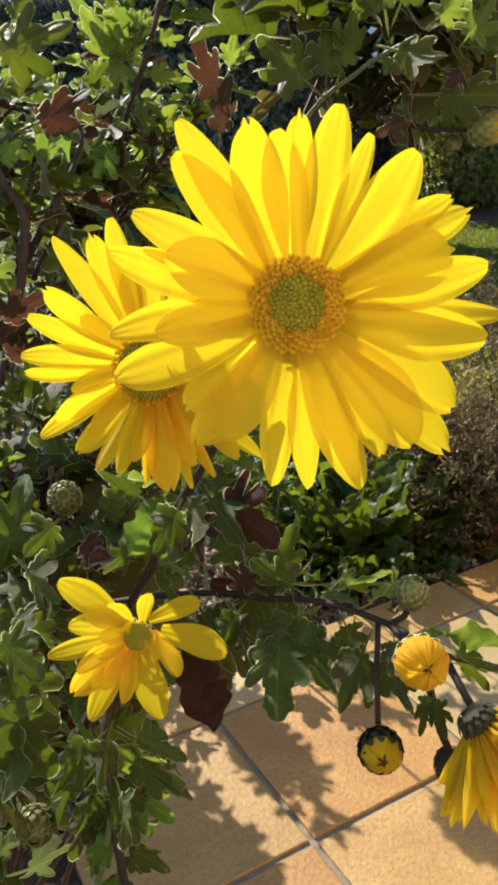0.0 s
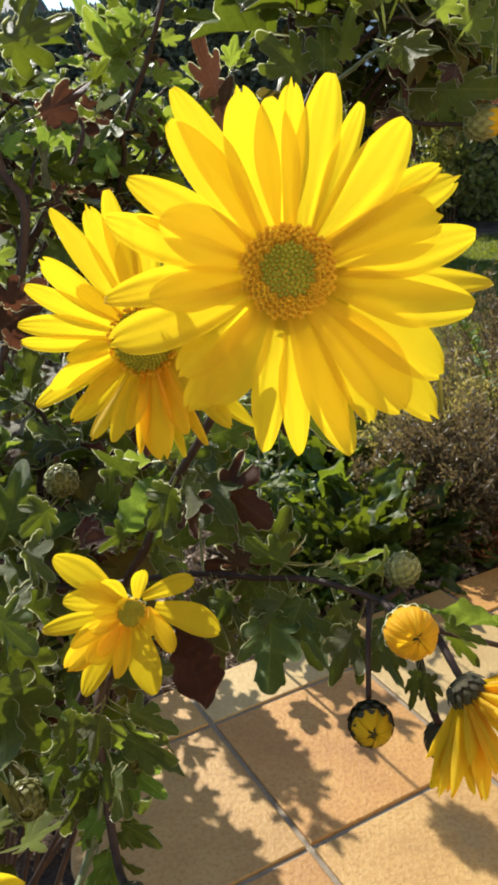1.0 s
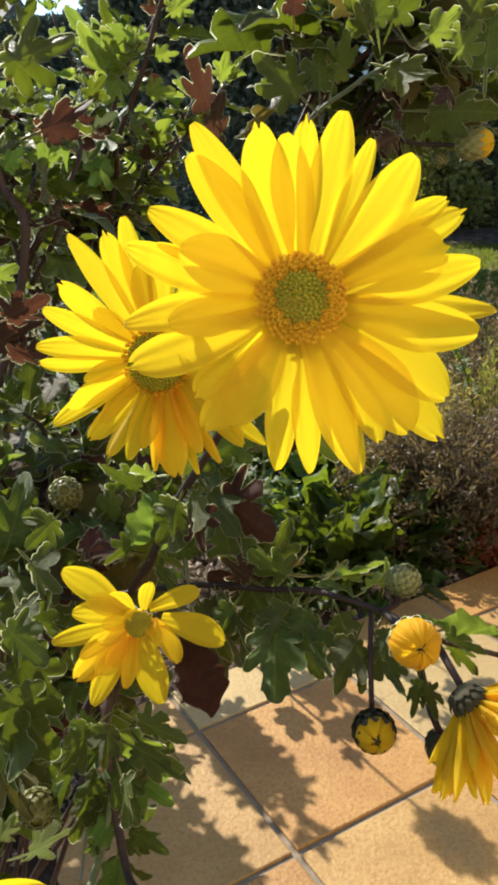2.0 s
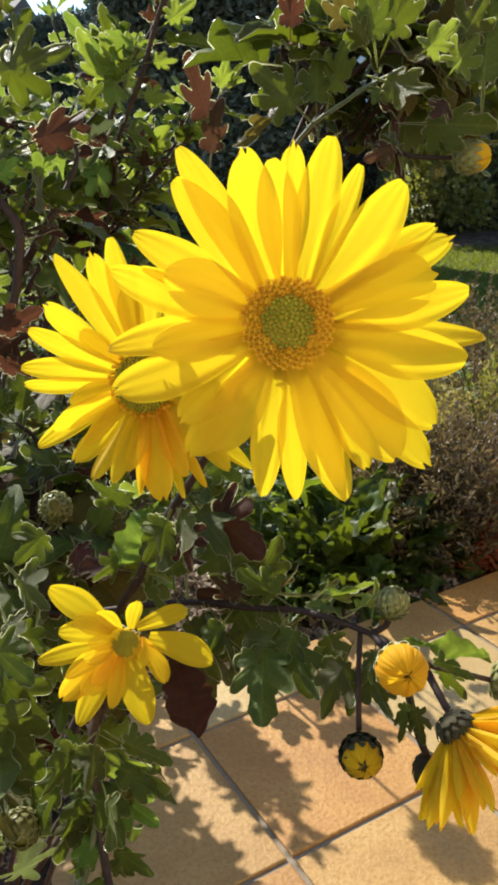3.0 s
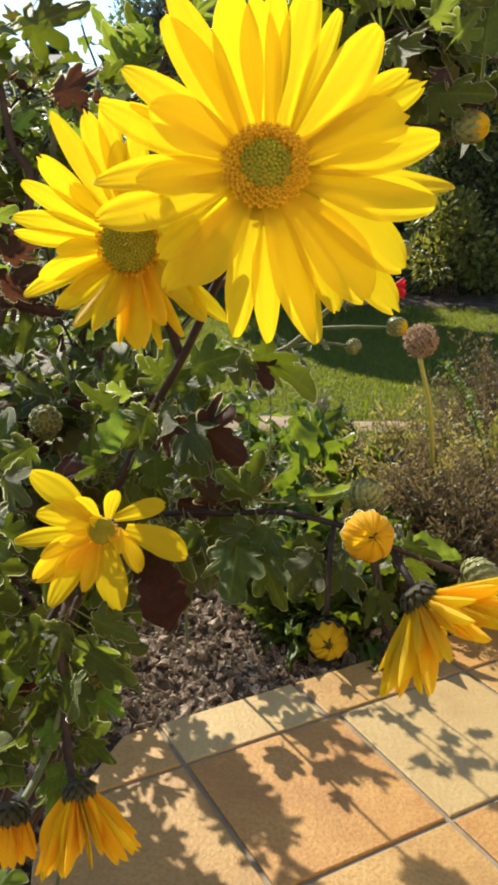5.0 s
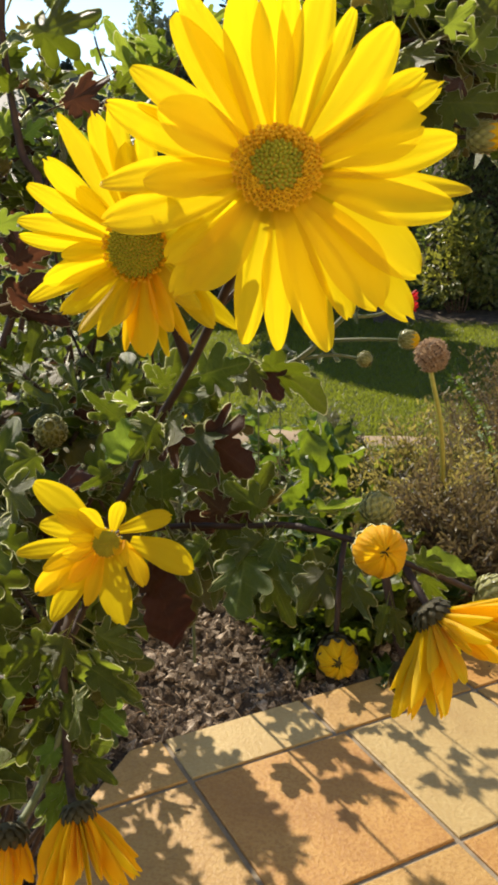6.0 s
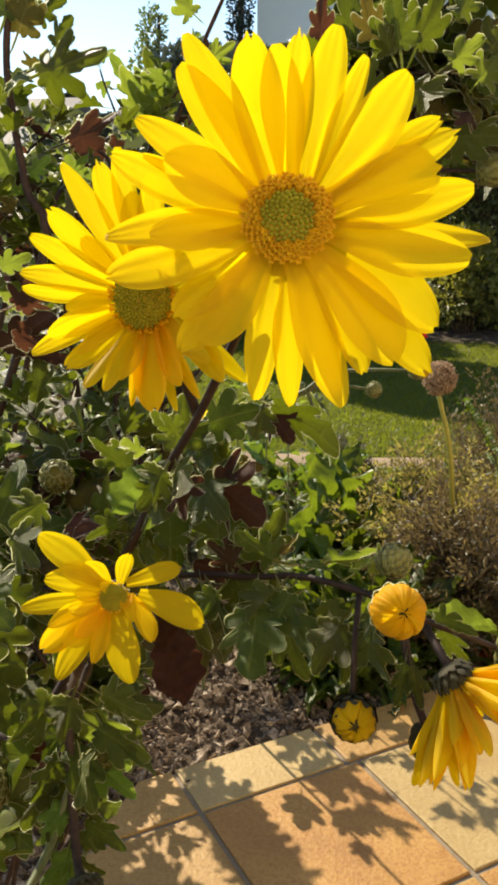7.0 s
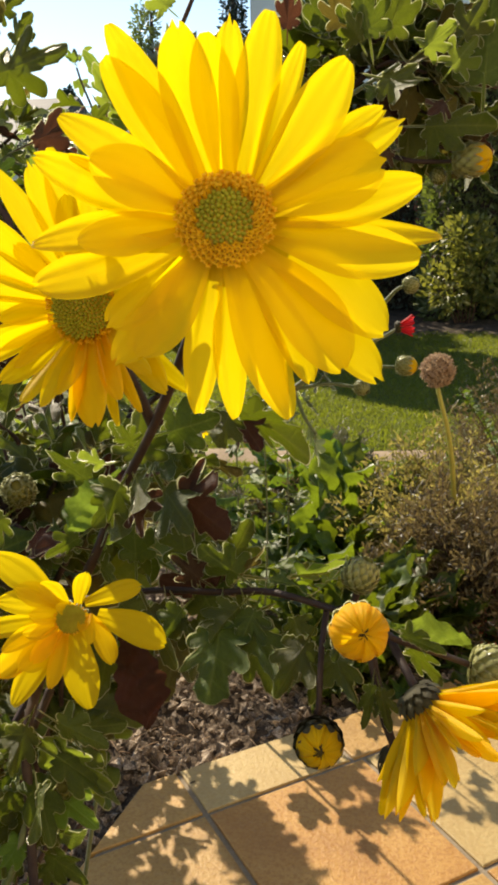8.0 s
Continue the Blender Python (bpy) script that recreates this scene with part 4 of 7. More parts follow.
GREAT_MIDDLE = [(131, 34.9, 9.7, 7, 0), (108, 34.1, 10.1, 8, 0), (78, 35.0, 9.2, -9, 0), (27, 37.3, 7.3, 0, 0), (10, 37.5, 10.1, 4, 0), (301, 35.5, 7.7, 0, 0), (275, 38.0, 7.3, 1, 0), (234, 35.4, 9.3, -6, 0), (153, 35.6, 8.9, -9, 0)]
GREAT_FRONT = [(50, 34.0, 11.4, -4, 0), (327, 38.3, 11.9, 3, 0), (263, 37.5, 7.9, -4, 0), (239, 32.1, 11.6, -1, 0), (192, 28.7, 10.4, -4, 0)]
GREAT_TOP = [(98, 29.7, 9.6, -6, 0), (17, 31.4, 13.8, 10, 0), (349, 38.1, 11.8, 1, 0), (311, 37.3, 13.6, -1, 0), (291, 40.2, 10.2, -9, 0), (203, 39.9, 10.5, 1, 0), (162, 26.6, 12.5, -8, 0)]
ray_flower(mum, (0.0332, -0.1068, 0.9093), (0.0805, -0.9173, 0.3900), (0.0226, 0.3744, 0.9270), [GREAT_BACK, GREAT_MIDDLE, GREAT_FRONT, GREAT_TOP],
           0.0091, (3.0, 3.9, 4.8, 5.7), slim=1.1, nod=0.33, label="large open yellow flower with a green and amber middle")

# the flower head behind it
REAR_BACK = [(100, 35.0, 6.8, 0, 0), (109, 33.5, 7.1, 0, 0), (210, 27.1, 6.2, 0, 0), (272, 24.1, 3.8, 0, 0), (294, 26.8, 3.3, 0, 0), (307, 28.0, 3.6, 0, 0), (327, 32.3, 5.9, 0, 0), (135, 19.2, 5.7, 0, 0), (227, 17.5, 5.1, 0, 0), (94, 24.5, 7.3, 0, 0)]
REAR_MIDDLE = [(122, 36.1, 7.1, 0, 0), (137, 29.5, 7.3, 0, 0), (152, 28.7, 6.5, 0, 0), (244, 23.6, 5.1, 0, 0), (302, 23.2, 6.1, 0, 0), (322, 28.8, 7.7, 0, 0), (189, 15.4, 5.7, 0, 0), (348, 19.5, 7.7, 0, 0), (23, 21.6, 7.8, 0, 0), (59, 24.1, 7.8, 0, 0), (85, 28.1, 7.8, 0, 0), (266, 18.9, 5.1, 0, 0)]
REAR_FRONT = [(169, 27.2, 6.7, 0, 0), (177, 26.3, 5.1, 0, 0), (205, 20.7, 7.4, 0, 0), (229, 22.3, 6.4, 0, 0), (257, 21.4, 5.8, 0, 0), (284, 25.2, 9.4, 0, 0), (324, 22.9, 6.4, 0, 0)]
# gold paints some lower rays amber for the shade they lie in
ray_flower(mum, (-0.0029, -0.0887, 0.8912), (-0.0249, -0.9952, 0.0946), (0.0226, 0.3744, 0.9270), [REAR_BACK, REAR_MIDDLE, REAR_FRONT],
           0.0078, (8.0, 9.0, 10.0), 0.92, nod=-0.18, gold=(235, 325), label="smaller yellow flower tucked behind the large one")

# the ragged young flower below
YOUNG_BACK = [(190, 26.0, 7.0, -10, 7.1), (220, 24.4, 9.3, -15, 6.0), (240, 26.8, 8.7, 0, 4.9), (347, 27.4, 10.7, 24, 9.7)]
YOUNG_MIDDLE = [(143, 28.2, 11.0, -7, 8.7), (230, 18.9, 9.3, -11, 5.4), (317, 17.1, 7.0, 52, 6.7), (28, 21.6, 7.0, 25, 7.6)]
YOUNG_FRONT = [(169, 20.0, 8.7, -26, 5.8), (258, 19.0, 5.7, -16, 3.9), (286, 24.3, 11.3, 14, 4.2), (76, 13.3, 5.7, -7, 6.2), (153, 17.0, 8.3, -27, 6.9), (313, 4.3, 3.7, 68, 6.6), (312, 8.8, 4.3, 68, 7.1), (147, 5.0, 4.3, -71, 5.0), (134, 12.6, 7.0, -21, 5.4), (200, 13.5, 6.5, -12, 2.6), (178, 11.0, 6.0, -20, 2.4), (232, 15.0, 6.0, -8, 2.8), (208, 19.5, 6.5, -14, 4.0)]
# its lower rays get the amber too, standing in for shade
ray_flower(mum, (-0.0189, -0.0702, 0.8039), (0.2748, -0.8248, 0.4942), (0.0226, 0.3744, 0.9270), [YOUNG_BACK, YOUNG_MIDDLE, YOUNG_FRONT],
           0.0042, (0.0, 1.0, 2.5), 0.95, gold=(200, 330), slim=0.98, label="young yellow flower with few uneven petals")

# buds and hanging heads
bud(mum, (0.0599, -0.1053, 0.8211), (0.1589, -0.9240, 0.3477), 0.0063, "yellow", "round bud of folded yellow petals")
bud(mum, (0.0505, -0.0974, 0.7874), (0.1131, -0.9771, 0.1803), 0.0058, "opening", "dark bud just opening yellow")
bud(mum, (0.0603, -0.0732, 0.8203), (0.3943, -0.0702, 0.9163), 0.0046, "pale", "closed green bud")
bud(mum, (0.0928, -0.0789, 0.7982), (0.9297, -0.3680, 0.0136), 0.0058, "pale", "pale green scaly bud")
side_head = hanging_head(mum, (0.0732, -0.1070, 0.8056), (0.63, -0.32, -0.69), (0.6053, 0.3193, 0.7292), 0.0048, 66, 0.0198, 52, PETALS[:2] + PETALS_MID[:1], "half-open yellow flower hanging sideways", (0.11, 0.17), 4)
petal(side_head, Vector((0.0724, -0.1098, 0.8030)), Vector((-0.0054, -0.0046, -0.0226)), Vector((0.1, -1.0, 0.2)), 0.0245, 0.0044, PETALS[1])
bud(mum, (0.0692, -0.0955, 0.7808), (0.08, -0.2, -0.97), 0.0043, "opening", "dark scaly bud", 1.25)
hanging_head(mum, (-0.0129, -0.1239, 0.7530), (0.2505, -0.4699, -0.8464), (0.0813, -0.8661, 0.4932), 0.0042, 44, 0.018, 27, PETALS_MID + PETALS[:2], "half-open yellow flower hanging down", (0.07, 0.11))
hanging_head(mum, (-0.0322, -0.1234, 0.7434), (0.1524, -0.4870, -0.8600), (0.0813, -0.8661, 0.4932), 0.005, 18, 0.0105, 10, PETALS_MID, "plump bud showing yellow petals")
bud(mum, (-0.0200, -0.0850, 0.7620), (0.4095, -0.8055, 0.4284), 0.0046, "green", "small closed green bud")
bud(mum, (-0.0491, -0.0958, 0.7564), (0.2910, -0.9557, 0.0450), 0.0055, "green", "closed green bud")
bud(mum, (-0.0558, -0.0109, 0.8214), (0.2092, -0.8064, 0.5532), 0.0056, "green", "closed green bud")

# the head close by at the foot of the bush
flower(mum, (-0.0528, -0.1748, 0.7948), (0.1703, -0.7840, 0.5969), (0.0178, 0.3516, 0.9360),
       [(59, 37.2, 2), (21, 36.0, 2), (0, 28.2, 1), (339, 16.4, 2), (293, 9.0, 1), (165, 13.4, 2), (120, 23.2, 1)],
       0.0085, 0.3, (-6.0, 4.0, 16.0), label="open yellow flower low on the bush")
flower(mum, (-0.0628, -0.1383, 0.8228), (-0.1030, -0.6786, 0.7273), (0.0178, 0.3516, 0.9360),
       [(23, 27.3, 2), (72, 25.5, 1), (99, 25.8, 2), (133, 25.7, 1), (174, 24.3, 2), (216, 23.1, 1), (252, 25.5, 2), (286, 23.8, 1), (320, 21.0, 0)],
       0.0085, 0.26, (-6.0, 4.0, 10.0), label="open yellow flower low on the bush")
stem(mum, [(-0.27, 0.05, 0.2), (-0.14, -0.05, 0.65), (-0.0559, -0.1701, 0.7878)], 0.002, 0.0013)
stem(mum, [(-0.14, -0.05, 0.65), (-0.0747, -0.1274, 0.7972), (-0.0650, -0.1346, 0.8188)], 0.0016, 0.0013)

# its leaves
leaf(mum, (0.0220, -0.0591, 0.8098), (0.0239, -0.0864, 0.7844), 0.72, "g", 1, (0.0017, 0.9598, -0.2808))
leaf(mum, (0.0269, -0.0558, 0.8087), (0.0357, -0.0739, 0.7855), 0.6, "g", 3, (-0.3705, 0.9153, -0.1576))
leaf(mum, (0.0337, -0.0561, 0.8059), (0.0158, -0.0695, 0.7910), 0.7, "g", 0, (0.2725, 0.9566, -0.1035))
leaf(mum, (0.0506, -0.0700, 0.8073), (0.0374, -0.0868, 0.7907), 0.62, "g", 3, (0.0996, 0.9769, -0.1893))
leaf(mum, (0.0512, -0.0706, 0.8057), (0.0571, -0.0860, 0.7872), 0.55, "g", 1, (-0.3705, 0.9153, -0.1576))
leaf(mum, (0.0510, -0.0735, 0.8040), (0.0478, -0.0787, 0.7865), 0.5, "g", 2, (0.0971, 0.9927, 0.0716))
leaf(mum, (0.0363, -0.0596, 0.8101), (0.0559, -0.0524, 0.8173), 0.6, "f", 0, (-0.2151, 0.6159, 0.7579))
leaf(mum, (0.0371, -0.0549, 0.8081), (0.0430, -0.0377, 0.8088), 0.9, "g", 2, (-0.0479, 0.8852, 0.4627))
leaf(mum, (0.0552, -0.0635, 0.8087), (0.0574, -0.0546, 0.8170), 0.7, "f", 4, (0.2800, 0.8933, 0.3516))
leaf(mum, (0.0642, -0.0705, 0.8055), (0.0885, -0.0646, 0.8006), 1.7, "f", 0, (-0.1, 0.96, 0.1), "", OVAL)
leaf(mum, (0.0690, -0.0850, 0.8085), (0.0790, -0.0750, 0.7990), 0.4, "g", 3, (-0.08, 0.90, 0.30))
leaf(mum, (0.0651, -0.0899, 0.8145), (0.0805, -0.0939, 0.8115), 0.5, "g", 0, (0.1300, 0.9612, 0.2433))
leaf(mum, (0.0640, -0.0900, 0.8024), (0.0678, -0.0947, 0.7897), 0.55, "g", 0, (0.1199, 0.9547, -0.2722))
leaf(mum, (0.0637, -0.0898, 0.8031), (0.0629, -0.0886, 0.7900), 0.5, "g", 3, (0.2209, 0.9370, -0.2707))
leaf(mum, (-0.0087, -0.0593, 0.7979), (0.0030, -0.0682, 0.7712), 2.3, "r", 0, (0.1194, 0.9904, -0.0691), "dark maroon leaf", OVAL)
leaf(mum, (-0.0288, -0.0795, 0.7781), (-0.0049, -0.0819, 0.7709), 0.7, "g", 1, (0.1835, -0.1902, 0.9644))
leaf(mum, (-0.0305, -0.0750, 0.7763), (-0.0433, -0.0842, 0.7703), 0.75, "f", 0, (0.0823, -0.3167, 0.9449))
leaf(mum, (-0.0276, -0.0863, 0.7609), (-0.0333, -0.0986, 0.7451), 0.8, "g", 1, (-0.2910, 0.9557, -0.0450))
leaf(mum, (-0.0285, -0.0870, 0.7593), (-0.0397, -0.1011, 0.7542), 0.75, "g", 3, (-0.1223, -0.4650, 0.8768))
leaf(mum, (-0.0268, -0.0862, 0.7608), (-0.0159, -0.0947, 0.7502), 0.5, "g", 3, (0.6302, -0.5400, 0.5579))
leaf(mum, (-0.0284, -0.0860, 0.7617), (-0.0394, -0.0885, 0.7584), 0.7, "g", 2, (0.0722, -0.1720, 0.9825))
leaf(mum, (-0.0277, -0.0875, 0.7577), (-0.0242, -0.0960, 0.7492), 0.6, "g", 4, (0.4584, -0.6216, 0.6352))
leaf(mum, (-0.0304, -0.0782, 0.7683), (-0.0392, -0.0834, 0.7577), 0.7, "g", 0, (0.0906, -0.4575, 0.8846))
leaf(mum, (-0.0105, -0.0400, 0.8385), (-0.0239, -0.0600, 0.8261), 2.2, "f", 0, (-0.3316, 0.9434, 0.0056), "green leaf with a browned rim", OVAL)
leaf(mum, (-0.0108, -0.0419, 0.8398), (-0.0262, -0.0328, 0.8398), 0.7, "f", 0, (-0.3651, 0.7667, 0.5281))
leaf(mum, (-0.0053, -0.0232, 0.8310), (0.0243, -0.0410, 0.8191), 1.15, "r", 0, (0.1174, 0.9928, 0.0256), "maroon-tipped dark leaf")
leaf(mum, (-0.0062, -0.0226, 0.8328), (0.0121, -0.0376, 0.8174), 1.3, "g", 2, (0.1203, 0.9782, -0.1693))
leaf(mum, (-0.0061, -0.0173, 0.8325), (0.0143, -0.0209, 0.8316), 1.2, "g", 1, (-0.0728, 0.9815, 0.1771))
leaf(mum, (0.0106, -0.0054, 0.8515), (0.0424, 0.0064, 0.8421), 0.75, "g", 1, (0.0090, 0.8220, 0.5695))
leaf(mum, (0.0047, -0.0056, 0.8534), (0.0086, -0.0198, 0.8370), 1.3, "g", 2, (-0.1203, 0.9922, -0.0336))
leaf(mum, (-0.0079, -0.0416, 0.8331), (-0.0034, -0.0348, 0.8569), 1.1, "g", 0, (0.0929, 0.9951, -0.0328))
leaf(mum, (-0.0008, -0.0489, 0.8495), (0.0193, -0.0399, 0.8550), 1.1, "g", 2, (-0.0153, 0.9975, 0.0691))
leaf(mum, (-0.0190, -0.0335, 0.8280), (-0.0330, -0.0253, 0.8397), 0.8, "g", 3, (-0.2272, 0.9512, 0.2085))
leaf(mum, (0.0336, -0.0488, 0.8053), (0.0048, -0.0399, 0.8136), 0.75, "g", 0, (0.0712, 0.8113, 0.5803))
leaf(mum, (0.0230, -0.0504, 0.8043), (0.0312, -0.0441, 0.8177), 0.7, "t", 2, (-0.2410, 0.7114, 0.6602))
leaf(mum, (0.0117, -0.0446, 0.8002), (-0.0010, -0.0583, 0.7910), 0.7, "g", 1, (-0.3015, 0.9425, -0.1445))
leaf(mum, (0.0043, -0.0426, 0.8016), (0.0126, -0.0611, 0.7857), 0.5, "g", 0, (-0.6808, 0.7304, 0.0555))
leaf(mum, (0.0006, -0.0430, 0.8018), (0.0076, -0.0471, 0.7895), 0.6, "s", 3, (0.4757, 0.1621, 0.8646))
leaf(mum, (-0.0196, -0.0430, 0.8125), (-0.0417, -0.0378, 0.8181), 0.8, "r", 1, (0.0906, -0.4575, 0.8846), "maroon leaf")
leaf(mum, (-0.0191, -0.0480, 0.8134), (-0.0150, -0.0399, 0.8190), 0.7, "f", 3, (-0.0728, 0.9815, 0.1771))
leaf(mum, (-0.0627, -0.0774, 0.8128), (-0.0425, -0.0836, 0.7996), 1.0, "g", 0, (-0.107, 0.991, -0.082))
leaf(mum, (-0.0613, -0.0777, 0.8048), (-0.0399, -0.0901, 0.7870), 1.0, "g", 2, (0.3050, -0.7240, 0.6187))
leaf(mum, (-0.0660, -0.0883, 0.7932), (-0.0453, -0.0953, 0.7836), 1.0, "g", 3, (0.4053, -0.7539, 0.5171))
leaf(mum, (-0.0642, -0.0536, 0.7983), (-0.0445, -0.0539, 0.7921), 0.9, "g", 2, (-0.0612, 0.9448, 0.3220))
leaf(mum, (-0.0605, -0.0890, 0.8035), (-0.0387, -0.1016, 0.7796), 0.9, "g", 1, (0.4095, -0.8055, 0.4284))
leaf(mum, (-0.0645, -0.0888, 0.7916), (-0.0506, -0.0972, 0.7668), 0.8, "g", 2, (-0.0612, 0.9448, 0.3220))
leaf(mum, (-0.0631, -0.0929, 0.7810), (-0.0501, -0.1011, 0.7571), 0.6, "t", 0, (-0.8117, 0.5653, 0.1467))
leaf(mum, (-0.0622, -0.0918, 0.7293), (-0.0429, -0.0894, 0.7436), 0.8, "f", 0, (-0.1719, 0.0064, 0.9851))
leaf(mum, (-0.0554, -0.1074, 0.7026), (-0.0330, -0.1089, 0.7076), 0.7, "f", 1, (0.0105, -0.1444, 0.9895))
leaf(mum, (-0.0691, -0.0911, 0.7330), (-0.0639, -0.0778, 0.7377), 0.8, "f", 2, (0.3067, -0.1089, 0.9455))
leaf(mum, (-0.0280, -0.0852, 0.7746), (-0.0025, -0.0912, 0.7683), 0.65, "g", 1, (0.1562, -0.4342, 0.8872))
leaf(mum, (-0.0289, -0.0847, 0.7762), (-0.0472, -0.0857, 0.7657), 0.75, "f", 0, (0.0332, -0.3790, 0.9248))
leaf(mum, (-0.0274, -0.0905, 0.7582), (-0.0487, -0.0800, 0.7514), 0.75, "g", 3, (0.0332, -0.3790, 0.9248))

# broad dark leaves low on the bush
leaf(mum, (-0.0654, -0.0801, 0.7865), (-0.0404, -0.0977, 0.7762), 1.00, "g", 1, (-0.107, 0.991, -0.082))
leaf(mum, (-0.0665, -0.0723, 0.7927), (-0.0441, -0.0831, 0.7867), 1.00, "g", 2, (-0.107, 0.991, -0.082))
leaf(mum, (-0.0232, -0.0912, 0.7878), (-0.0009, -0.0960, 0.7834), 0.62, "g", 0, (-0.107, 0.991, -0.082))
leaf(mum, (-0.0253, -0.0874, 0.7845), (-0.0421, -0.1022, 0.7791), 0.70, "g", 3, (-0.107, 0.991, -0.082))
leaf(mum, (-0.0641, -0.0850, 0.7739), (-0.0507, -0.0984, 0.7638), 1.00, "g", 0, (-0.107, 0.991, -0.082))
leaf(mum, (-0.0219, -0.0354, 0.8320), (-0.0017, -0.0493, 0.8190), 1.05, "g", 1, (-0.107, 0.991, -0.082))
leaf(mum, (-0.0676, -0.0373, 0.8128), (-0.0460, -0.0493, 0.8040), 1.00, "g", 2, (-0.107, 0.991, -0.082))
leaf(mum, (-0.0659, -0.0510, 0.8051), (-0.0485, -0.0647, 0.7934), 1.00, "g", 3, (-0.107, 0.991, -0.082))
leaf(mum, (-0.0549, -0.0125, 0.8170), (-0.0676, -0.0284, 0.8078), 1.00, "g", 0, (-0.107, 0.991, -0.082))
leaf(mum, (-0.0099, -0.0362, 0.7999), (0.0099, -0.0575, 0.7819), 0.70, "g", 2, (-0.107, 0.991, -0.082))
leaf(mum, (-0.0510, -0.0141, 0.8121), (-0.0386, -0.0278, 0.8016), 1.00, "r", 1, (-0.107, 0.991, -0.082))

# leaves along the budded branch
leaf(mum, (0.0364, -0.0593, 0.8109), (0.0498, -0.0565, 0.8197), 0.75, "f", 3, (-0.0637, 0.1551, 0.9858))
leaf(mum, (0.0469, -0.0671, 0.8101), (0.0565, -0.0660, 0.8211), 0.8, "f", 0, (0.2537, 0.1792, 0.9505))
leaf(mum, (0.0493, -0.0672, 0.8092), (0.0406, -0.0661, 0.8198), 0.8, "g", 1, (-0.1681, 0.1435, 0.9753))
leaf(mum, (0.0311, -0.0549, 0.8071), (0.0148, -0.0479, 0.8180), 0.9, "g", 2, (0.0187, 0.9993, 0.0319))
leaf(mum, (0.0178, -0.0508, 0.8046), (0.0050, -0.0427, 0.8121), 1.0, "r", 0, (0.0325, 0.9849, 0.1700), "dull maroon leaf")
leaf(mum, (0.0338, -0.0601, 0.8095), (0.0270, -0.0729, 0.7957), 0.9, "g", 0, (0.0039, 0.9825, -0.1863))
leaf(mum, (0.0313, -0.0605, 0.8092), (0.0190, -0.0732, 0.7998), 0.8, "g", 4, (-0.1902, 0.9660, -0.1749))
leaf(mum, (0.0404, -0.0605, 0.8067), (0.0467, -0.0681, 0.7942), 0.9, "g", 2, (0.0060, 0.9956, -0.0936))
leaf(mum, (0.0561, -0.0730, 0.8093), (0.0539, -0.0818, 0.7987), 0.7, "g", 3, (0.0995, 0.9902, -0.0979))
leaf(mum, (0.0070, -0.0357, 0.8061), (0.0229, -0.0405, 0.7802), 0.9, "g", 0, (-0.0125, 0.9980, 0.0613))
leaf(mum, (0.0234, -0.0410, 0.7938), (0.0375, -0.0487, 0.7700), 0.8, "g", 2, (-0.0125, 0.9980, 0.0613))
leaf(mum, (0.0158, -0.0373, 0.7956), (0.0076, -0.0460, 0.7748), 0.8, "g", 1, (-0.2206, 0.9731, 0.0666))
# off the branch: placed to cover the tall flower from the camera
leaf(mum, (0.0193, 0.0021, 0.8521), (0.0120, -0.0139, 0.8347), 1.0, "g", 1, (-0.0125, 0.9980, 0.0613))
leaf(mum, (0.0148, 0.0060, 0.8493), (0.0294, -0.0065, 0.8347), 0.9, "r", 0, (-0.0125, 0.9980, 0.0613))
leaf(mum, (0.0060, -0.0005, 0.8488), (-0.0005, -0.0101, 0.8355), 1.0, "g", 3, (-0.0125, 0.9980, 0.0613))
leaf(mum, (-0.0070, -0.0176, 0.8448), (0.0036, -0.0303, 0.8318), 1.2, "g", 0, (-0.0109, 0.9980, 0.0630))
leaf(mum, (0.0063, -0.0159, 0.8458), (-0.0016, -0.0273, 0.8337), 1.1, "g", 2, (-0.0109, 0.9980, 0.0630))
# leaves placed before the flower stalk to cover it from the camera
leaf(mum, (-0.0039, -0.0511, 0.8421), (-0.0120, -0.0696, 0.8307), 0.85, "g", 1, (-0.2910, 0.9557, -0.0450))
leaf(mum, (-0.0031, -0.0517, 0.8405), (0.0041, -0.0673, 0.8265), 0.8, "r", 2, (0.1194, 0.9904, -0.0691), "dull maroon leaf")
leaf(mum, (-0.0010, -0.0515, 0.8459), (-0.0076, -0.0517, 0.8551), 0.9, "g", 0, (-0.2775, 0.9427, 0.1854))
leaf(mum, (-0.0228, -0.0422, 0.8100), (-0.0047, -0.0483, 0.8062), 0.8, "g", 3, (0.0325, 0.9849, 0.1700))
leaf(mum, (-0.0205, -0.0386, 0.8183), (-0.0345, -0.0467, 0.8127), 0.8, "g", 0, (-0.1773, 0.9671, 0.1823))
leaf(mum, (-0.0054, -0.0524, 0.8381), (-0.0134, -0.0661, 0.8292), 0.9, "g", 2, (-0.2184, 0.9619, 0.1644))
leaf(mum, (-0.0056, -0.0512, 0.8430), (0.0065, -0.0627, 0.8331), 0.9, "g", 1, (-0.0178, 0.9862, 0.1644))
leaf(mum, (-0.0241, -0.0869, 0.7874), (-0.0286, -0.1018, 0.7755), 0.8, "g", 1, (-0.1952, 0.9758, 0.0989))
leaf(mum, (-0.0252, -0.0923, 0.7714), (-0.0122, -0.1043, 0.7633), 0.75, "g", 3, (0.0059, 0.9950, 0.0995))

# ---- the taller shoots of the bushes behind ----
back_mum = thing("chrysanthemum", (-0.3, 0.32, -0.04), "tall leafy chrysanthemum bush with green and reddened leaves", "flowering plant", "chrysanthemums in the bed")
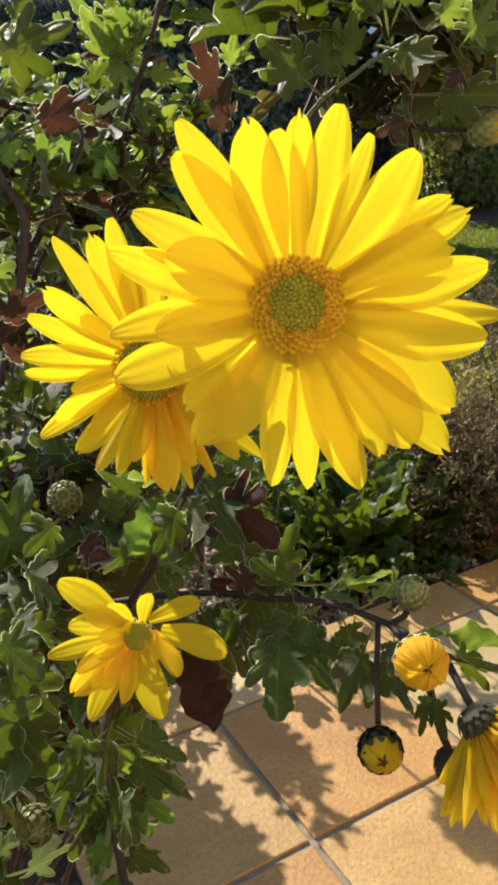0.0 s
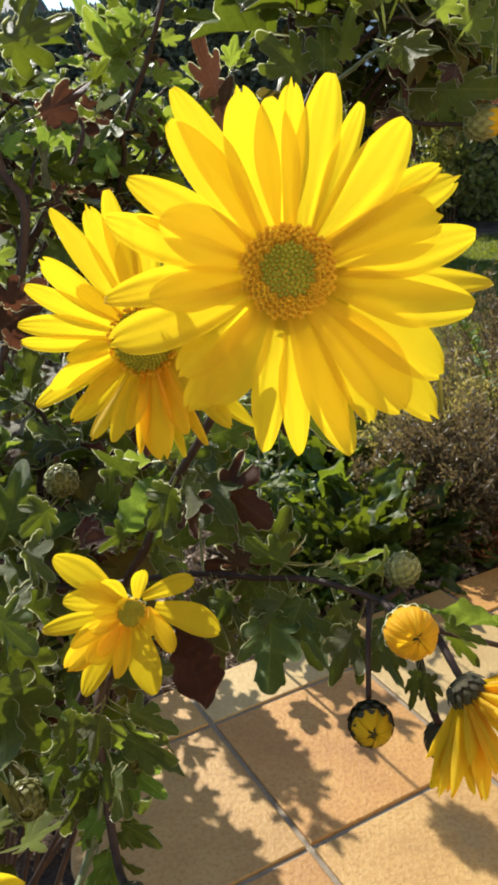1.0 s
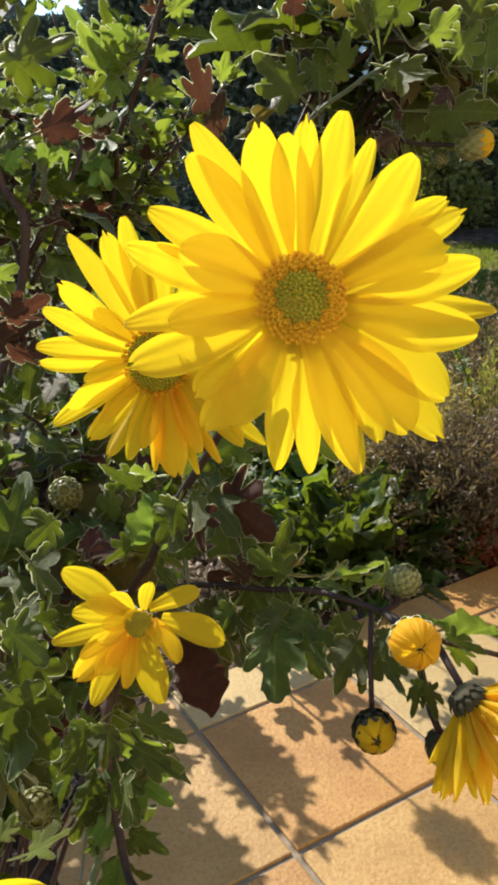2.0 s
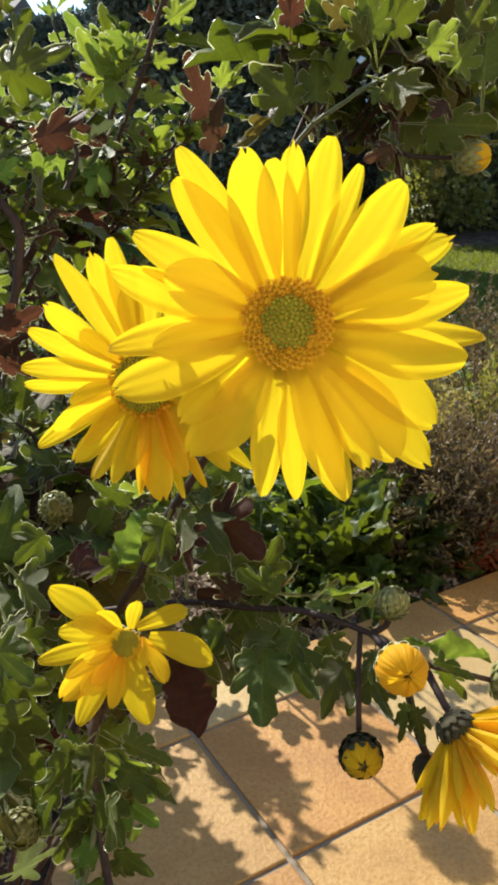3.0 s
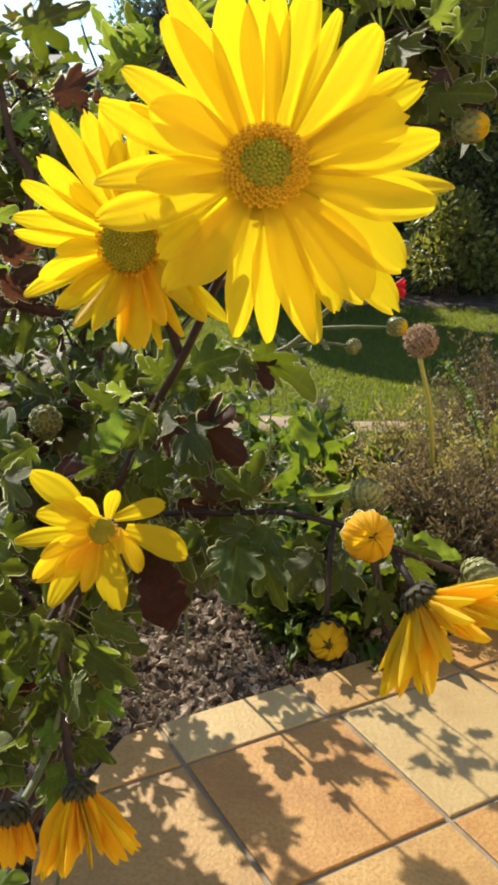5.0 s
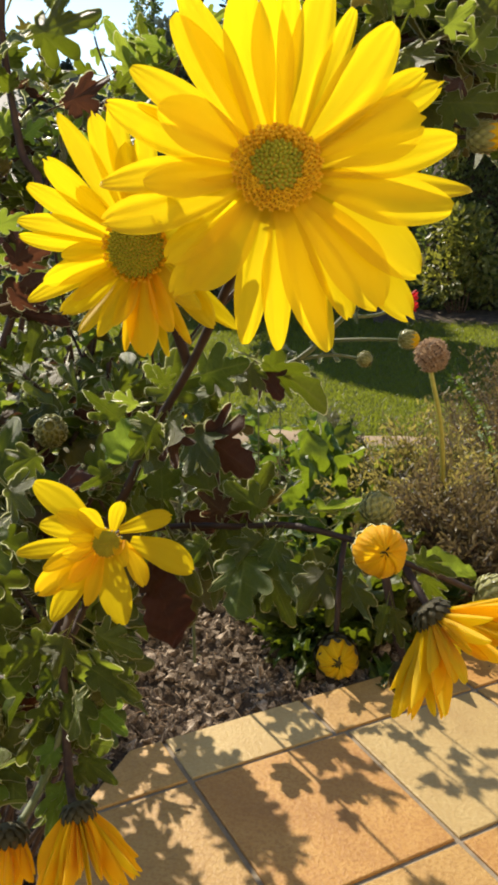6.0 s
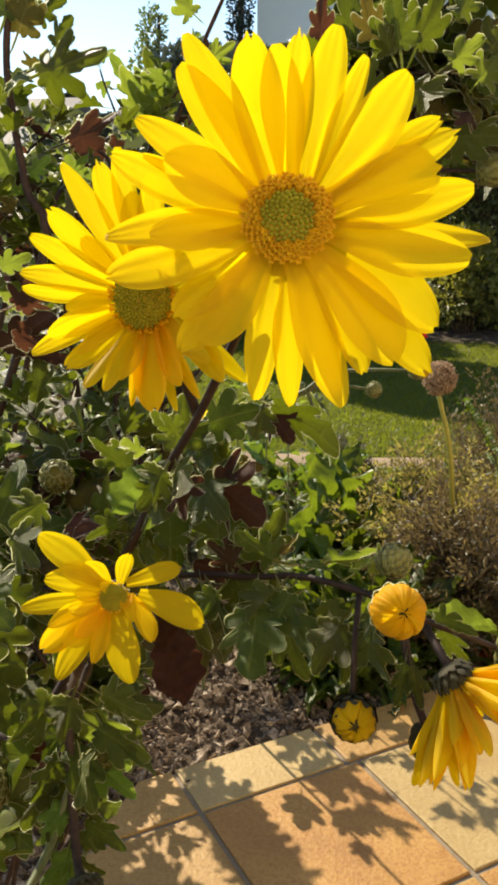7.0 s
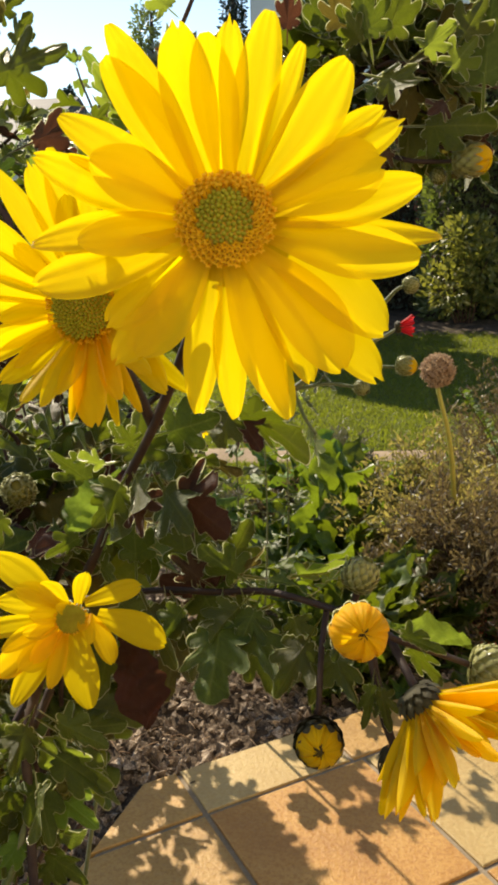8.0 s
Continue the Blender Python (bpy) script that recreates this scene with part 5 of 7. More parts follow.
# the shoot with bold dark lobes against the sky
stem(back_mum, [(-0.34, 0.2, -0.05), (-0.28, 0.14, 0.4), (-0.15, 0.09, 0.74), (-0.0943, 0.0908, 0.8905), (-0.1041, 0.1033, 0.9233), (-0.1108, 0.1101, 0.9525), (-0.1132, 0.1113, 0.9782), (-0.1134, 0.1178, 1.0032), (-0.1151, 0.1284, 1.0248)], 0.0024, 0.0015, n=30)
leaf(back_mum, (-0.1114, 0.1042, 0.9699), (-0.0632, 0.1079, 0.9817), 0.75, "g", 0, (-0.117, 0.961, -0.250))
leaf(back_mum, (-0.0958, 0.1144, 0.9819), (-0.0811, 0.1154, 0.9990), 0.85, "g", 2, (-0.117, 0.961, -0.250))
leaf(back_mum, (-0.1111, 0.1061, 0.9773), (-0.0932, 0.0939, 0.9620), 1.00, "g", 1, (-0.117, 0.961, -0.250))
leaf(back_mum, (-0.1126, 0.1130, 0.9844), (-0.1006, 0.1267, 1.0116), 0.95, "t", 3, (-0.117, 0.961, -0.250))
leaf(back_mum, (-0.1100, 0.1231, 1.0019), (-0.0853, 0.1221, 1.0067), 0.80, "g", 2, (-0.117, 0.961, -0.250))
leaf(back_mum, (-0.0995, 0.1140, 0.9420), (-0.0565, 0.1170, 0.9537), 0.50, "r", 1, (-0.117, 0.961, -0.250))
leaf(back_mum, (-0.1052, 0.1165, 0.9543), (-0.1013, 0.1250, 0.9653), 0.80, "f", 0, (-0.117, 0.961, -0.250))
leaf(back_mum, (-0.1013, 0.1171, 0.9548), (-0.0938, 0.1255, 0.9637), 0.80, "g", 3, (-0.117, 0.961, -0.250))
leaf(back_mum, (-0.1077, 0.1042, 0.9284), (-0.0955, 0.1134, 0.9379), 0.80, "f", 2, (-0.117, 0.961, -0.250))
leaf(back_mum, (-0.1101, 0.1026, 0.9233), (-0.1207, 0.1125, 0.9461), 0.90, "f", 0, (-0.117, 0.961, -0.250))
leaf(back_mum, (-0.1069, 0.1089, 0.9461), (-0.1124, 0.1021, 0.9624), 1.00, "g", 1, (-0.117, 0.961, -0.250))
leaf(back_mum, (-0.1158, 0.1094, 0.9921), (-0.1091, 0.1271, 1.0171), 1.00, "g", 0, (-0.117, 0.961, -0.250))
leaf(back_mum, (-0.1105, 0.1064, 0.9582), (-0.1215, 0.1029, 0.9699), 1.00, "g", 2, (-0.117, 0.961, -0.250))
leaf(back_mum, (-0.1059, 0.1005, 0.9131), (-0.1144, 0.0913, 0.9217), 0.90, "t", 3, (-0.117, 0.961, -0.250))
leaf(back_mum, (-0.1065, 0.1050, 0.9106), (-0.0880, 0.1050, 0.9220), 0.80, "g", 1, (-0.117, 0.961, -0.250))
leaf(back_mum, (-0.0922, 0.0295, 0.8737), (-0.0673, 0.0359, 0.8866), 0.8, "r", 0, (-0.1080, 0.8911, 0.4407))
leaf(back_mum, (-0.0896, 0.0265, 0.8608), (-0.0701, 0.0311, 0.8694), 0.8, "r", 3, (-0.1080, 0.8911, 0.4407))
leaf(back_mum, (-0.0992, 0.0428, 0.8882), (-0.0836, 0.0476, 0.8992), 0.8, "f", 3, (-0.1080, 0.8911, 0.4407))
leaf(back_mum, (-0.1351, 0.1113, 0.8757), (-0.1027, 0.1153, 0.8796), 0.7, "f", 1, (-0.0343, 0.8749, 0.4832))
leaf(back_mum, (-0.1119, 0.0833, 0.8530), (-0.0772, 0.0845, 0.8490), 0.6, "r", 0, (-0.0343, 0.8749, 0.4832))
leaf(back_mum, (-0.1202, 0.0790, 0.8433), (-0.0955, 0.0918, 0.8725), 0.7, "r", 1, (-0.5723, 0.8045, 0.1591))

# the bright shoot before the dark hedge
stem(back_mum, [(-0.36, 0.4, -0.05), (-0.26, 0.36, 0.5), (-0.1156, 0.3363, 0.8762), (-0.0970, 0.3165, 0.9346), (-0.0726, 0.3029, 0.9791), (-0.0563, 0.2969, 1.017), (-0.0393, 0.3013, 1.054)], 0.0022, 0.0014, n=26)
leaf(back_mum, (-0.0812, 0.3052, 0.9727), (-0.0981, 0.3110, 1.007), 0.7, "f", 0, (-0.3979, 0.9172, 0.0195))
leaf(back_mum, (-0.0843, 0.3078, 0.9661), (-0.1139, 0.3180, 1.001), 0.6, "f", 1, (-0.5843, 0.7528, 0.3032))
leaf(back_mum, (-0.0860, 0.3148, 0.9856), (-0.0986, 0.2934, 0.9592), 0.95, "f", 2, (-0.3808, 0.9176, -0.1140))
leaf(back_mum, (-0.0649, 0.3000, 0.9985), (-0.0304, 0.3072, 1.01), 0.6, "g", 1, (0.0990, 0.5446, 0.8329))
leaf(back_mum, (-0.0667, 0.2986, 0.9952), (-0.0926, 0.3135, 1.013), 0.6, "f", 3, (-0.2445, 0.6940, 0.6772))
leaf(back_mum, (-0.0574, 0.2931, 1.007), (-0.0342, 0.3009, 1.023), 0.8, "f", 0, (0.1674, 0.9534, 0.2510))
leaf(back_mum, (-0.0686, 0.2960, 0.9884), (-0.0469, 0.2985, 0.9904), 0.7, "f", 2, (0.1577, 0.9291, 0.3344))
leaf(back_mum, (-0.0805, 0.3094, 0.9695), (-0.0488, 0.3008, 0.9678), 0.7, "f", 0, (0.1577, 0.9291, 0.3344))
leaf(back_mum, (-0.0943, 0.3140, 0.9561), (-0.1072, 0.2880, 0.9175), 0.7, "g", 3, (0.1769, 0.9721, 0.1538))
leaf(back_mum, (-0.0924, 0.3128, 0.9525), (-0.0658, 0.3001, 0.9407), 0.8, "g", 2, (0.1577, 0.9291, 0.3344))
leaf(back_mum, (-0.0969, 0.3179, 0.9382), (-0.1216, 0.2922, 0.9032), 0.6, "f", 3, (-0.2834, 0.9518, 0.1177))
leaf(back_mum, (-0.1061, 0.3302, 0.9158), (-0.1381, 0.3335, 0.9321), 0.6, "f", 1, (-0.2775, 0.8651, 0.4178))
leaf(back_mum, (-0.1342, 0.2309, 0.9430), (-0.0912, 0.2401, 0.9578), 0.55, "r", 1, (0.0919, 0.6410, 0.7620))
leaf(back_mum, (-0.1377, 0.2284, 0.9368), (-0.0973, 0.2377, 0.9527), 0.6, "r", 3, (0.0919, 0.6410, 0.7620))
leaf(back_mum, (-0.1562, 0.2688, 0.9058), (-0.1449, 0.2805, 0.9349), 0.8, "t", 0, (0.0557, 0.9640, 0.2601))
leaf(back_mum, (-0.1562, 0.2682, 0.9041), (-0.1201, 0.2740, 0.9114), 0.75, "r", 0, (0.0762, 0.8276, 0.5561))
leaf(back_mum, (-0.0246, 0.3374, 0.9416), (-0.0539, 0.3511, 0.9844), 0.6, "r", 3, (-0.6103, 0.7633, 0.2119))
leaf(back_mum, (-0.0330, 0.3284, 0.9193), (-0.0322, 0.3440, 0.9608), 0.6, "r", 1, (-0.3993, 0.9018, 0.1656))

leaf(back_mum, (-0.0635, 0.3590, 1.0478), (-0.0892, 0.3665, 1.0687), 0.80, "f", 2, (-0.117, 0.961, -0.250))
leaf(back_mum, (-0.0642, 0.3580, 1.0439), (-0.0720, 0.3550, 1.0361), 0.80, "f", 0, (-0.117, 0.961, -0.250))
leaf(back_mum, (-0.0919, 0.3391, 0.9842), (-0.1263, 0.3484, 1.0159), 0.60, "f", 1, (-0.117, 0.961, -0.250))
leaf(back_mum, (-0.0911, 0.3392, 0.9842), (-0.1039, 0.3525, 1.0214), 0.70, "g", 3, (-0.117, 0.961, -0.250))
leaf(back_mum, (-0.0899, 0.3353, 0.9686), (-0.1159, 0.3433, 0.9915), 0.70, "f", 0, (-0.117, 0.961, -0.250))
leaf(back_mum, (-0.0892, 0.3364, 0.9725), (-0.0891, 0.3543, 1.0014), 0.60, "g", 2, (-0.117, 0.961, -0.250))

# the shoot over the great flower
side_mum = thing("chrysanthemum", (-0.36, 0.42, -0.04), "leafy chrysanthemum shoots with pale buds and thick lobed leaves", "flowering plant", "chrysanthemums in the bed")
stem(side_mum, [(-0.36, 0.42, -0.05), (-0.3, 0.36, 0.5), (-0.2, 0.33, 0.64), (-0.0204, 0.1546, 0.8464), (0.0273, 0.1536, 0.9354), (0.0583, 0.1120, 0.9610)], 0.0015, 0.0009, STEM_GREEN, n=30)
stem(side_mum, [(0.0583, 0.1120, 0.9610), (0.0760, 0.0965, 0.9690)], 0.001, 0.0007, STEM_GREEN)
leaf(side_mum, (0.0666, 0.1050, 0.9701), (0.0589, 0.1076, 1.0037), 0.95, "g", 0, (-0.117, 0.961, -0.250))
leaf(side_mum, (0.0638, 0.1056, 0.9736), (0.0520, 0.0982, 0.9909), 0.80, "g", 2, (-0.117, 0.961, -0.250))
leaf(side_mum, (0.0556, 0.1112, 0.9793), (0.0472, 0.1211, 1.0010), 0.80, "t", 3, (-0.117, 0.961, -0.250))
leaf(side_mum, (0.0296, 0.1135, 0.9803), (0.0294, 0.1247, 1.0032), 0.62, "r", 1, (-0.117, 0.961, -0.250))
leaf(side_mum, (0.0805, 0.1071, 0.9718), (0.0993, 0.1181, 0.9855), 0.80, "f", 2, (-0.117, 0.961, -0.250))
leaf(side_mum, (0.0939, 0.1065, 0.9631), (0.1085, 0.1232, 0.9807), 0.80, "f", 0, (-0.117, 0.961, -0.250))
leaf(side_mum, (0.0602, 0.1036, 0.9678), (0.0886, 0.0932, 0.9545), 0.80, "g", 1, (-0.117, 0.961, -0.250))
leaf(side_mum, (0.0675, 0.1111, 0.9734), (0.0793, 0.1252, 1.0019), 0.80, "g", 3, (-0.117, 0.961, -0.250))
leaf(side_mum, (0.0869, 0.1239, 0.9935), (0.0982, 0.1403, 1.0114), 0.70, "g", 2, (-0.117, 0.961, -0.250))
leaf(side_mum, (0.0991, 0.1153, 0.9745), (0.1127, 0.1280, 0.9971), 0.90, "g", 0, (-0.117, 0.961, -0.250))
leaf(side_mum, (0.0702, 0.1093, 0.9650), (0.0607, 0.0996, 0.9521), 0.80, "g", 3, (-0.117, 0.961, -0.250))
leaf(side_mum, (0.1004, 0.1165, 0.9586), (0.0872, 0.1016, 0.9474), 0.80, "r", 2, (-0.117, 0.961, -0.250))
leaf(side_mum, (0.0408, 0.1243, 0.9481), (0.0109, 0.1367, 0.9733), 0.80, "g", 0, (-0.079, 0.932, -0.352))
leaf(side_mum, (0.0403, 0.1249, 0.9498), (0.0406, 0.1459, 0.9767), 0.70, "g", 2, (-0.079, 0.932, -0.352))
leaf(side_mum, (0.0442, 0.1320, 0.9533), (0.0536, 0.1482, 0.9799), 0.55, "f", 3, (-0.079, 0.932, -0.352))
leaf(side_mum, (0.1133, 0.1203, 0.9494), (0.1150, 0.1474, 0.9925), 0.90, "g", 1, (-0.079, 0.932, -0.352))
leaf(side_mum, (0.0754, 0.1221, 0.9485), (0.1184, 0.1127, 0.9423), 0.70, "g", 2, (-0.079, 0.932, -0.352))
leaf(side_mum, (0.0506, 0.1292, 0.9446), (0.0401, 0.1120, 0.9297), 0.80, "g", 1, (-0.079, 0.932, -0.352))
leaf(side_mum, (0.0809, 0.1247, 0.9400), (0.0602, 0.1143, 0.9314), 0.70, "r", 0, (-0.079, 0.932, -0.352))
stem(side_mum, [(0.0273, 0.1536, 0.9354), (0.0465, 0.1572, 0.9620), (0.0242, 0.1743, 0.9847)], 0.0018, 0.0012)
# the bud on its side twig
stem(side_mum, [(0.0677, 0.1399, 0.9392), (0.0827, 0.1285, 0.9336), (0.0951, 0.1238, 0.9324), (0.1034, 0.1190, 0.9321)], 0.0012, 0.0009)
bud(side_mum, (0.1085, 0.1196, 0.9324), (0.9562, -0.2896, 0.0422), 0.0071, "tipped", "pale bud tipped with yellow", 1.25)
bud(side_mum, (0.0957, 0.1270, 0.9265), (0.2220, -0.5951, -0.7724), 0.0036, "green", "tiny bud")
leaf(side_mum, (0.0801, 0.1283, 0.9337), (0.0711, 0.1317, 0.9451), 0.6, "s", 4, (0.2628, 0.0112, 0.9648))
leaf(side_mum, (0.0827, 0.1285, 0.9336), (0.0958, 0.1312, 0.9380), 0.6, "f", 4, (0.0090, 0.3452, 0.9385))

# thin budded twigs behind the great flower
twig_mum = thing("chrysanthemum", (-0.3, 0.55, -0.03), "thin grey-green twigs with small buds and one red flower", "flowering plant", "chrysanthemums in the bed")
stem(twig_mum, [(-0.3, 0.55, -0.05), (-0.2, 0.5, 0.4), (-0.1017, 0.3435, 0.7234), (-0.0359, 0.3321, 0.7671), (0.0165, 0.3141, 0.7921), (0.0486, 0.3062, 0.8254), (0.0715, 0.3038, 0.8447), (0.0861, 0.2997, 0.8618), (0.0943, 0.3016, 0.8649)], 0.003, 0.001, STEM_GREEN, n=24)
stem(twig_mum, [(0.0324, 0.3196, 0.8054), (0.0642, 0.3040, 0.8099), (0.0888, 0.2970, 0.8110)], 0.0014, 0.001, STEM_GREEN)
stem(twig_mum, [(0.0486, 0.3062, 0.8254), (0.0718, 0.3094, 0.8267), (0.0903, 0.3142, 0.8356)], 0.0014, 0.001, STEM_GREEN)
stem(twig_mum, [(0.0165, 0.3141, 0.7921), (0.0408, 0.3081, 0.7973), (0.0612, 0.3050, 0.7955)], 0.0014, 0.001, STEM_GREEN)
stem(twig_mum, [(0.0165, 0.3141, 0.7921), (0.0252, 0.3002, 0.7747), (0.0333, 0.2932, 0.7643)], 0.0014, 0.001, STEM_GREEN)
bud(twig_mum, (0.0961, 0.3019, 0.8652), (0.8913, -0.2246, 0.3939), 0.0055, "pale", "small grey-green bud")
bud(twig_mum, (0.0937, 0.2978, 0.8116), (0.9753, -0.2163, -0.0452), 0.0065, "tipped", "bud tipped with yellow", 1.2)
bud(twig_mum, (0.0643, 0.3054, 0.7954), (0.6467, -0.6328, -0.4258), 0.0055, "pale", "small grey-green bud")
bud(twig_mum, (0.0637, 0.3078, 0.8634), (0.6397, -0.3376, 0.6905), 0.005, "pale", "small grey-green bud")
hanging_head(twig_mum, (0.0895, 0.3141, 0.8356), (0.9905, -0.0546, 0.1266), (-0.0060, 0.2557, 0.9667), 0.004, 10, 0.011, 25, PETALS_RED, "small red flower")
for k in range(9):
    a = Vector((0.0165, 0.3141, 0.7921)).lerp(Vector((0.0823, 0.2988, 0.8601)), k / 9)
    d = Vector((rng.uniform(-0.6, 0.8), rng.uniform(-0.5, 0.5), rng.uniform(-0.8, 0.4))).normalized() * rng.uniform(0.012, 0.026)
    leaf(twig_mum, a, a + d, 0.45, "s", k % 5, (0, -0.2, 1))
for k in range(6):
    a = Vector((0.0165, 0.3141, 0.7921)).lerp(Vector((0.0333, 0.2932, 0.7643)), k / 6)
    d = Vector((rng.uniform(-0.8, 0.8), rng.uniform(-0.5, 0.5), rng.uniform(-0.9, 0.3))).normalized() * rng.uniform(0.014, 0.03)
    leaf(twig_mum, a, a + d, 0.4, "s", k % 5, (0, -0.2, 1))

# ---- the leafy mass of the bed to the left ----
def bush(place, spots, seed, label, mats="gggggfftr", size=(0.03, 0.055), n=14, start=0.15, neck=None, via=None):
    """A clump: three woody stems rise from place to the neck, and leafy shoots fan out from there to the given spots."""
    r = random.Random(seed)
    ob = thing("chrysanthemum", place, label, "flowering plant", "chrysanthemums in the bed")
    spots = [Vector(s) for s in spots]
    mean = sum(spots, Vector()) / len(spots)
    low = Vector(neck) if neck else Vector((mean.x, mean.y, min(s.z for s in spots) - 0.1))
    for k in range(1 if via else 3):
        foot = Vector(place) + Vector((r.uniform(-0.04, 0.04), r.uniform(-0.04, 0.04), 0))
        stem(ob, [foot] + [Vector(q) for q in via or [foot.lerp(low, 0.5) + Vector((r.uniform(-0.02, 0.02), r.uniform(-0.02, 0.02), 0.05))]] + [low + Vector((r.uniform(-0.02, 0.02), r.uniform(-0.02, 0.02), 0.01))], 0.003 if not via else 0.0018, 0.0016 if not via else 0.0011)
    for k, top in enumerate(spots):
        foot = low.lerp(top, 0.12) + Vector((r.uniform(-0.01, 0.01), r.uniform(-0.01, 0.01), 0))
        mid = foot.lerp(top, 0.55) + Vector((r.uniform(-0.02, 0.02), r.uniform(-0.02, 0.02), 0.015))
        shoot(ob, [foot, mid, top], 0.0016, 0.0008, n, size, mats, start, seed * 50 + k, up=0.25)
    return ob


def spread(n, x, y, z, seed):
    """n places in a box, spread evenly."""
    r = random.Random(seed)
    return [(x[0] + (x[1] - x[0]) * ((k * 0.618 + r.uniform(0, 0.15)) % 1), y[0] + (y[1] - y[0]) * ((k * 0.755 + r.uniform(0, 0.15)) % 1), z[0] + (z[1] - z[0]) * ((k * 0.57 + r.uniform(0, 0.15)) % 1)) for k in range(n)]


bush((-0.36, 0.3, -0.04), spread(16, (-0.2, -0.06), (0.16, 0.4), (0.72, 0.9), 1), 1, "dense leafy chrysanthemum clump with green and maroon leaves")
bush((-0.42, 0.4, -0.04), spread(16, (-0.3, -0.1), (0.3, 0.6), (0.62, 0.88), 2), 2, "tall green chrysanthemum clump in the bed")
bush((-0.33, 0.14, -0.04), spread(16, (-0.16, -0.05), (0.02, 0.2), (0.68, 0.83), 3), 3, "leafy chrysanthemum clump beside the terrace", "gggggffgtr", (0.03, 0.05))
bush((-0.34, 0.05, -0.04), spread(14, (-0.2, -0.09), (-0.05, 0.08), (0.65, 0.78), 5), 5, "low leafy chrysanthemum clump beside the terrace", "gggggft", (0.03, 0.05))
bush((-0.5, 0.85, -0.04), spread(15, (-0.56, -0.2), (0.6, 1.0), (0.45, 0.78), 4), 4, "green chrysanthemum clump in the bed")
# three clumps added, mostly hidden, to throw shade on the terrace corner
bush((-0.7, 1.08, -0.04), spread(16, (-0.82, -0.48), (0.97, 1.2), (0.32, 0.6), 6), 6, "low chrysanthemum clump added to shade the corner of the terrace", size=(0.06, 0.1), n=10)
bush((-0.5, 1.16, -0.04), spread(9, (-0.56, -0.43), (1.06, 1.18), (0.19, 0.3), 26), 26, "low dense chrysanthemum clump added to shade the terrace edge", "ggggft", size=(0.06, 0.09), n=9, neck=(-0.5, 1.13, 0.1))
bush((-0.66, 1.02, -0.04), spread(12, (-0.72, -0.46), (0.95, 1.16), (0.36, 0.6), 16), 16, "broad-leaved chrysanthemum clump added to shade the corner of the terrace", size=(0.08, 0.12), n=9)
# shoots that branch off behind the great flower
bush((-0.38, 0.44, -0.04), [(0.0482, 0.1689, 0.9846), (0.0829, 0.1993, 1.005), (0.1095, 0.1785, 0.9928), (0.1140, 0.1883, 1.028), (0.0646, 0.2172, 1.043), (0.0411, 0.2201, 1.025), (0.0910, 0.1503, 0.9731)], 7, "leafy chrysanthemum shoots with dark lobed leaves", "gggtgr", (0.04, 0.06), 8, 0.3, (0.0319, 0.1783, 0.9481), [(-0.22, 0.34, 0.62), (-0.0295, 0.1713, 0.8365)])
# small leaves round the bright shoots
bush((-0.38, 0.42, -0.04), [(-0.0643, 0.3274, 1.015), (-0.1137, 0.3463, 0.9615), (-0.1539, 0.3420, 0.9592), (-0.0514, 0.3956, 0.9646), (-0.0299, 0.4001, 0.9719), (-0.1632, 0.2823, 0.9442), (-0.0844, 0.3279, 0.9917), (-0.1282, 0.3076, 0.9174), (-0.0861, 0.3585, 0.9299), (-0.0645, 0.3843, 0.9369), (-0.1561, 0.2806, 0.9087)], 8, "slender chrysanthemum shoots with small bright leaves", "gfffgfgr", (0.03, 0.05), 12, 0.1, (-0.1296, 0.3485, 0.8545))

bush((-0.33, 0.1, -0.04), [(-0.1000, 0.0767, 0.8242), (-0.0685, 0.0440, 0.8120), (-0.0541, 0.0769, 0.8116), (-0.0340, 0.0992, 0.8093), (-0.0734, 0.0182, 0.7996), (-0.0525, 0.0274, 0.7895), (-0.0356, 0.0520, 0.7949), (-0.0746, -0.0079, 0.7850), (-0.0198, 0.1164, 0.7932), (-0.0965, 0.0301, 0.8101)], 9, "leafy chrysanthemum sprays under the flowers", "ggggggtr", (0.032, 0.05), 9, 0.1, (-0.0891, 0.0507, 0.7425))
# leaves round the shoot against the sky
bush((-0.36, 0.22, -0.04), [(-0.1249, 0.1430, 0.9654), (-0.1086, 0.1528, 0.9556), (-0.0976, 0.1740, 0.9520), (-0.1184, 0.1360, 0.9354), (-0.1025, 0.1568, 0.9281), (-0.0885, 0.1972, 0.9570), (-0.1273, 0.1174, 0.9081), (-0.1089, 0.1286, 0.9026), (-0.0933, 0.1639, 0.9110)], 12, "grey-green leafy chrysanthemum shoots with reddened tips", "gsgfgsr", (0.026, 0.042), 8, 0.1, (-0.1107, 0.1199, 0.8698))
# a dense spray over the great flower
bush((-0.36, 0.4, -0.04), [(0.0285, 0.2236, 0.9865), (0.0526, 0.2054, 0.9896), (0.0783, 0.1992, 0.9958), (0.1041, 0.1970, 0.9841), (0.1252, 0.1904, 0.9903), (0.0407, 0.2157, 0.9629), (0.0677, 0.2068, 0.9617), (0.0966, 0.1981, 0.9603), (0.1212, 0.1890, 0.9591), (0.1334, 0.1830, 0.9689), (0.0827, 0.2015, 0.9442), (0.1111, 0.1918, 0.9404), (0.0531, 0.2250, 1.013), (0.1159, 0.2080, 1.011)], 11, "dense dark leafy chrysanthemum spray with olive leaves", "ggtgrgt", (0.034, 0.055), 7, 0.25, (0.0530, 0.2174, 0.9362), [(-0.22, 0.34, 0.62), (-0.0310, 0.1810, 0.8341)])
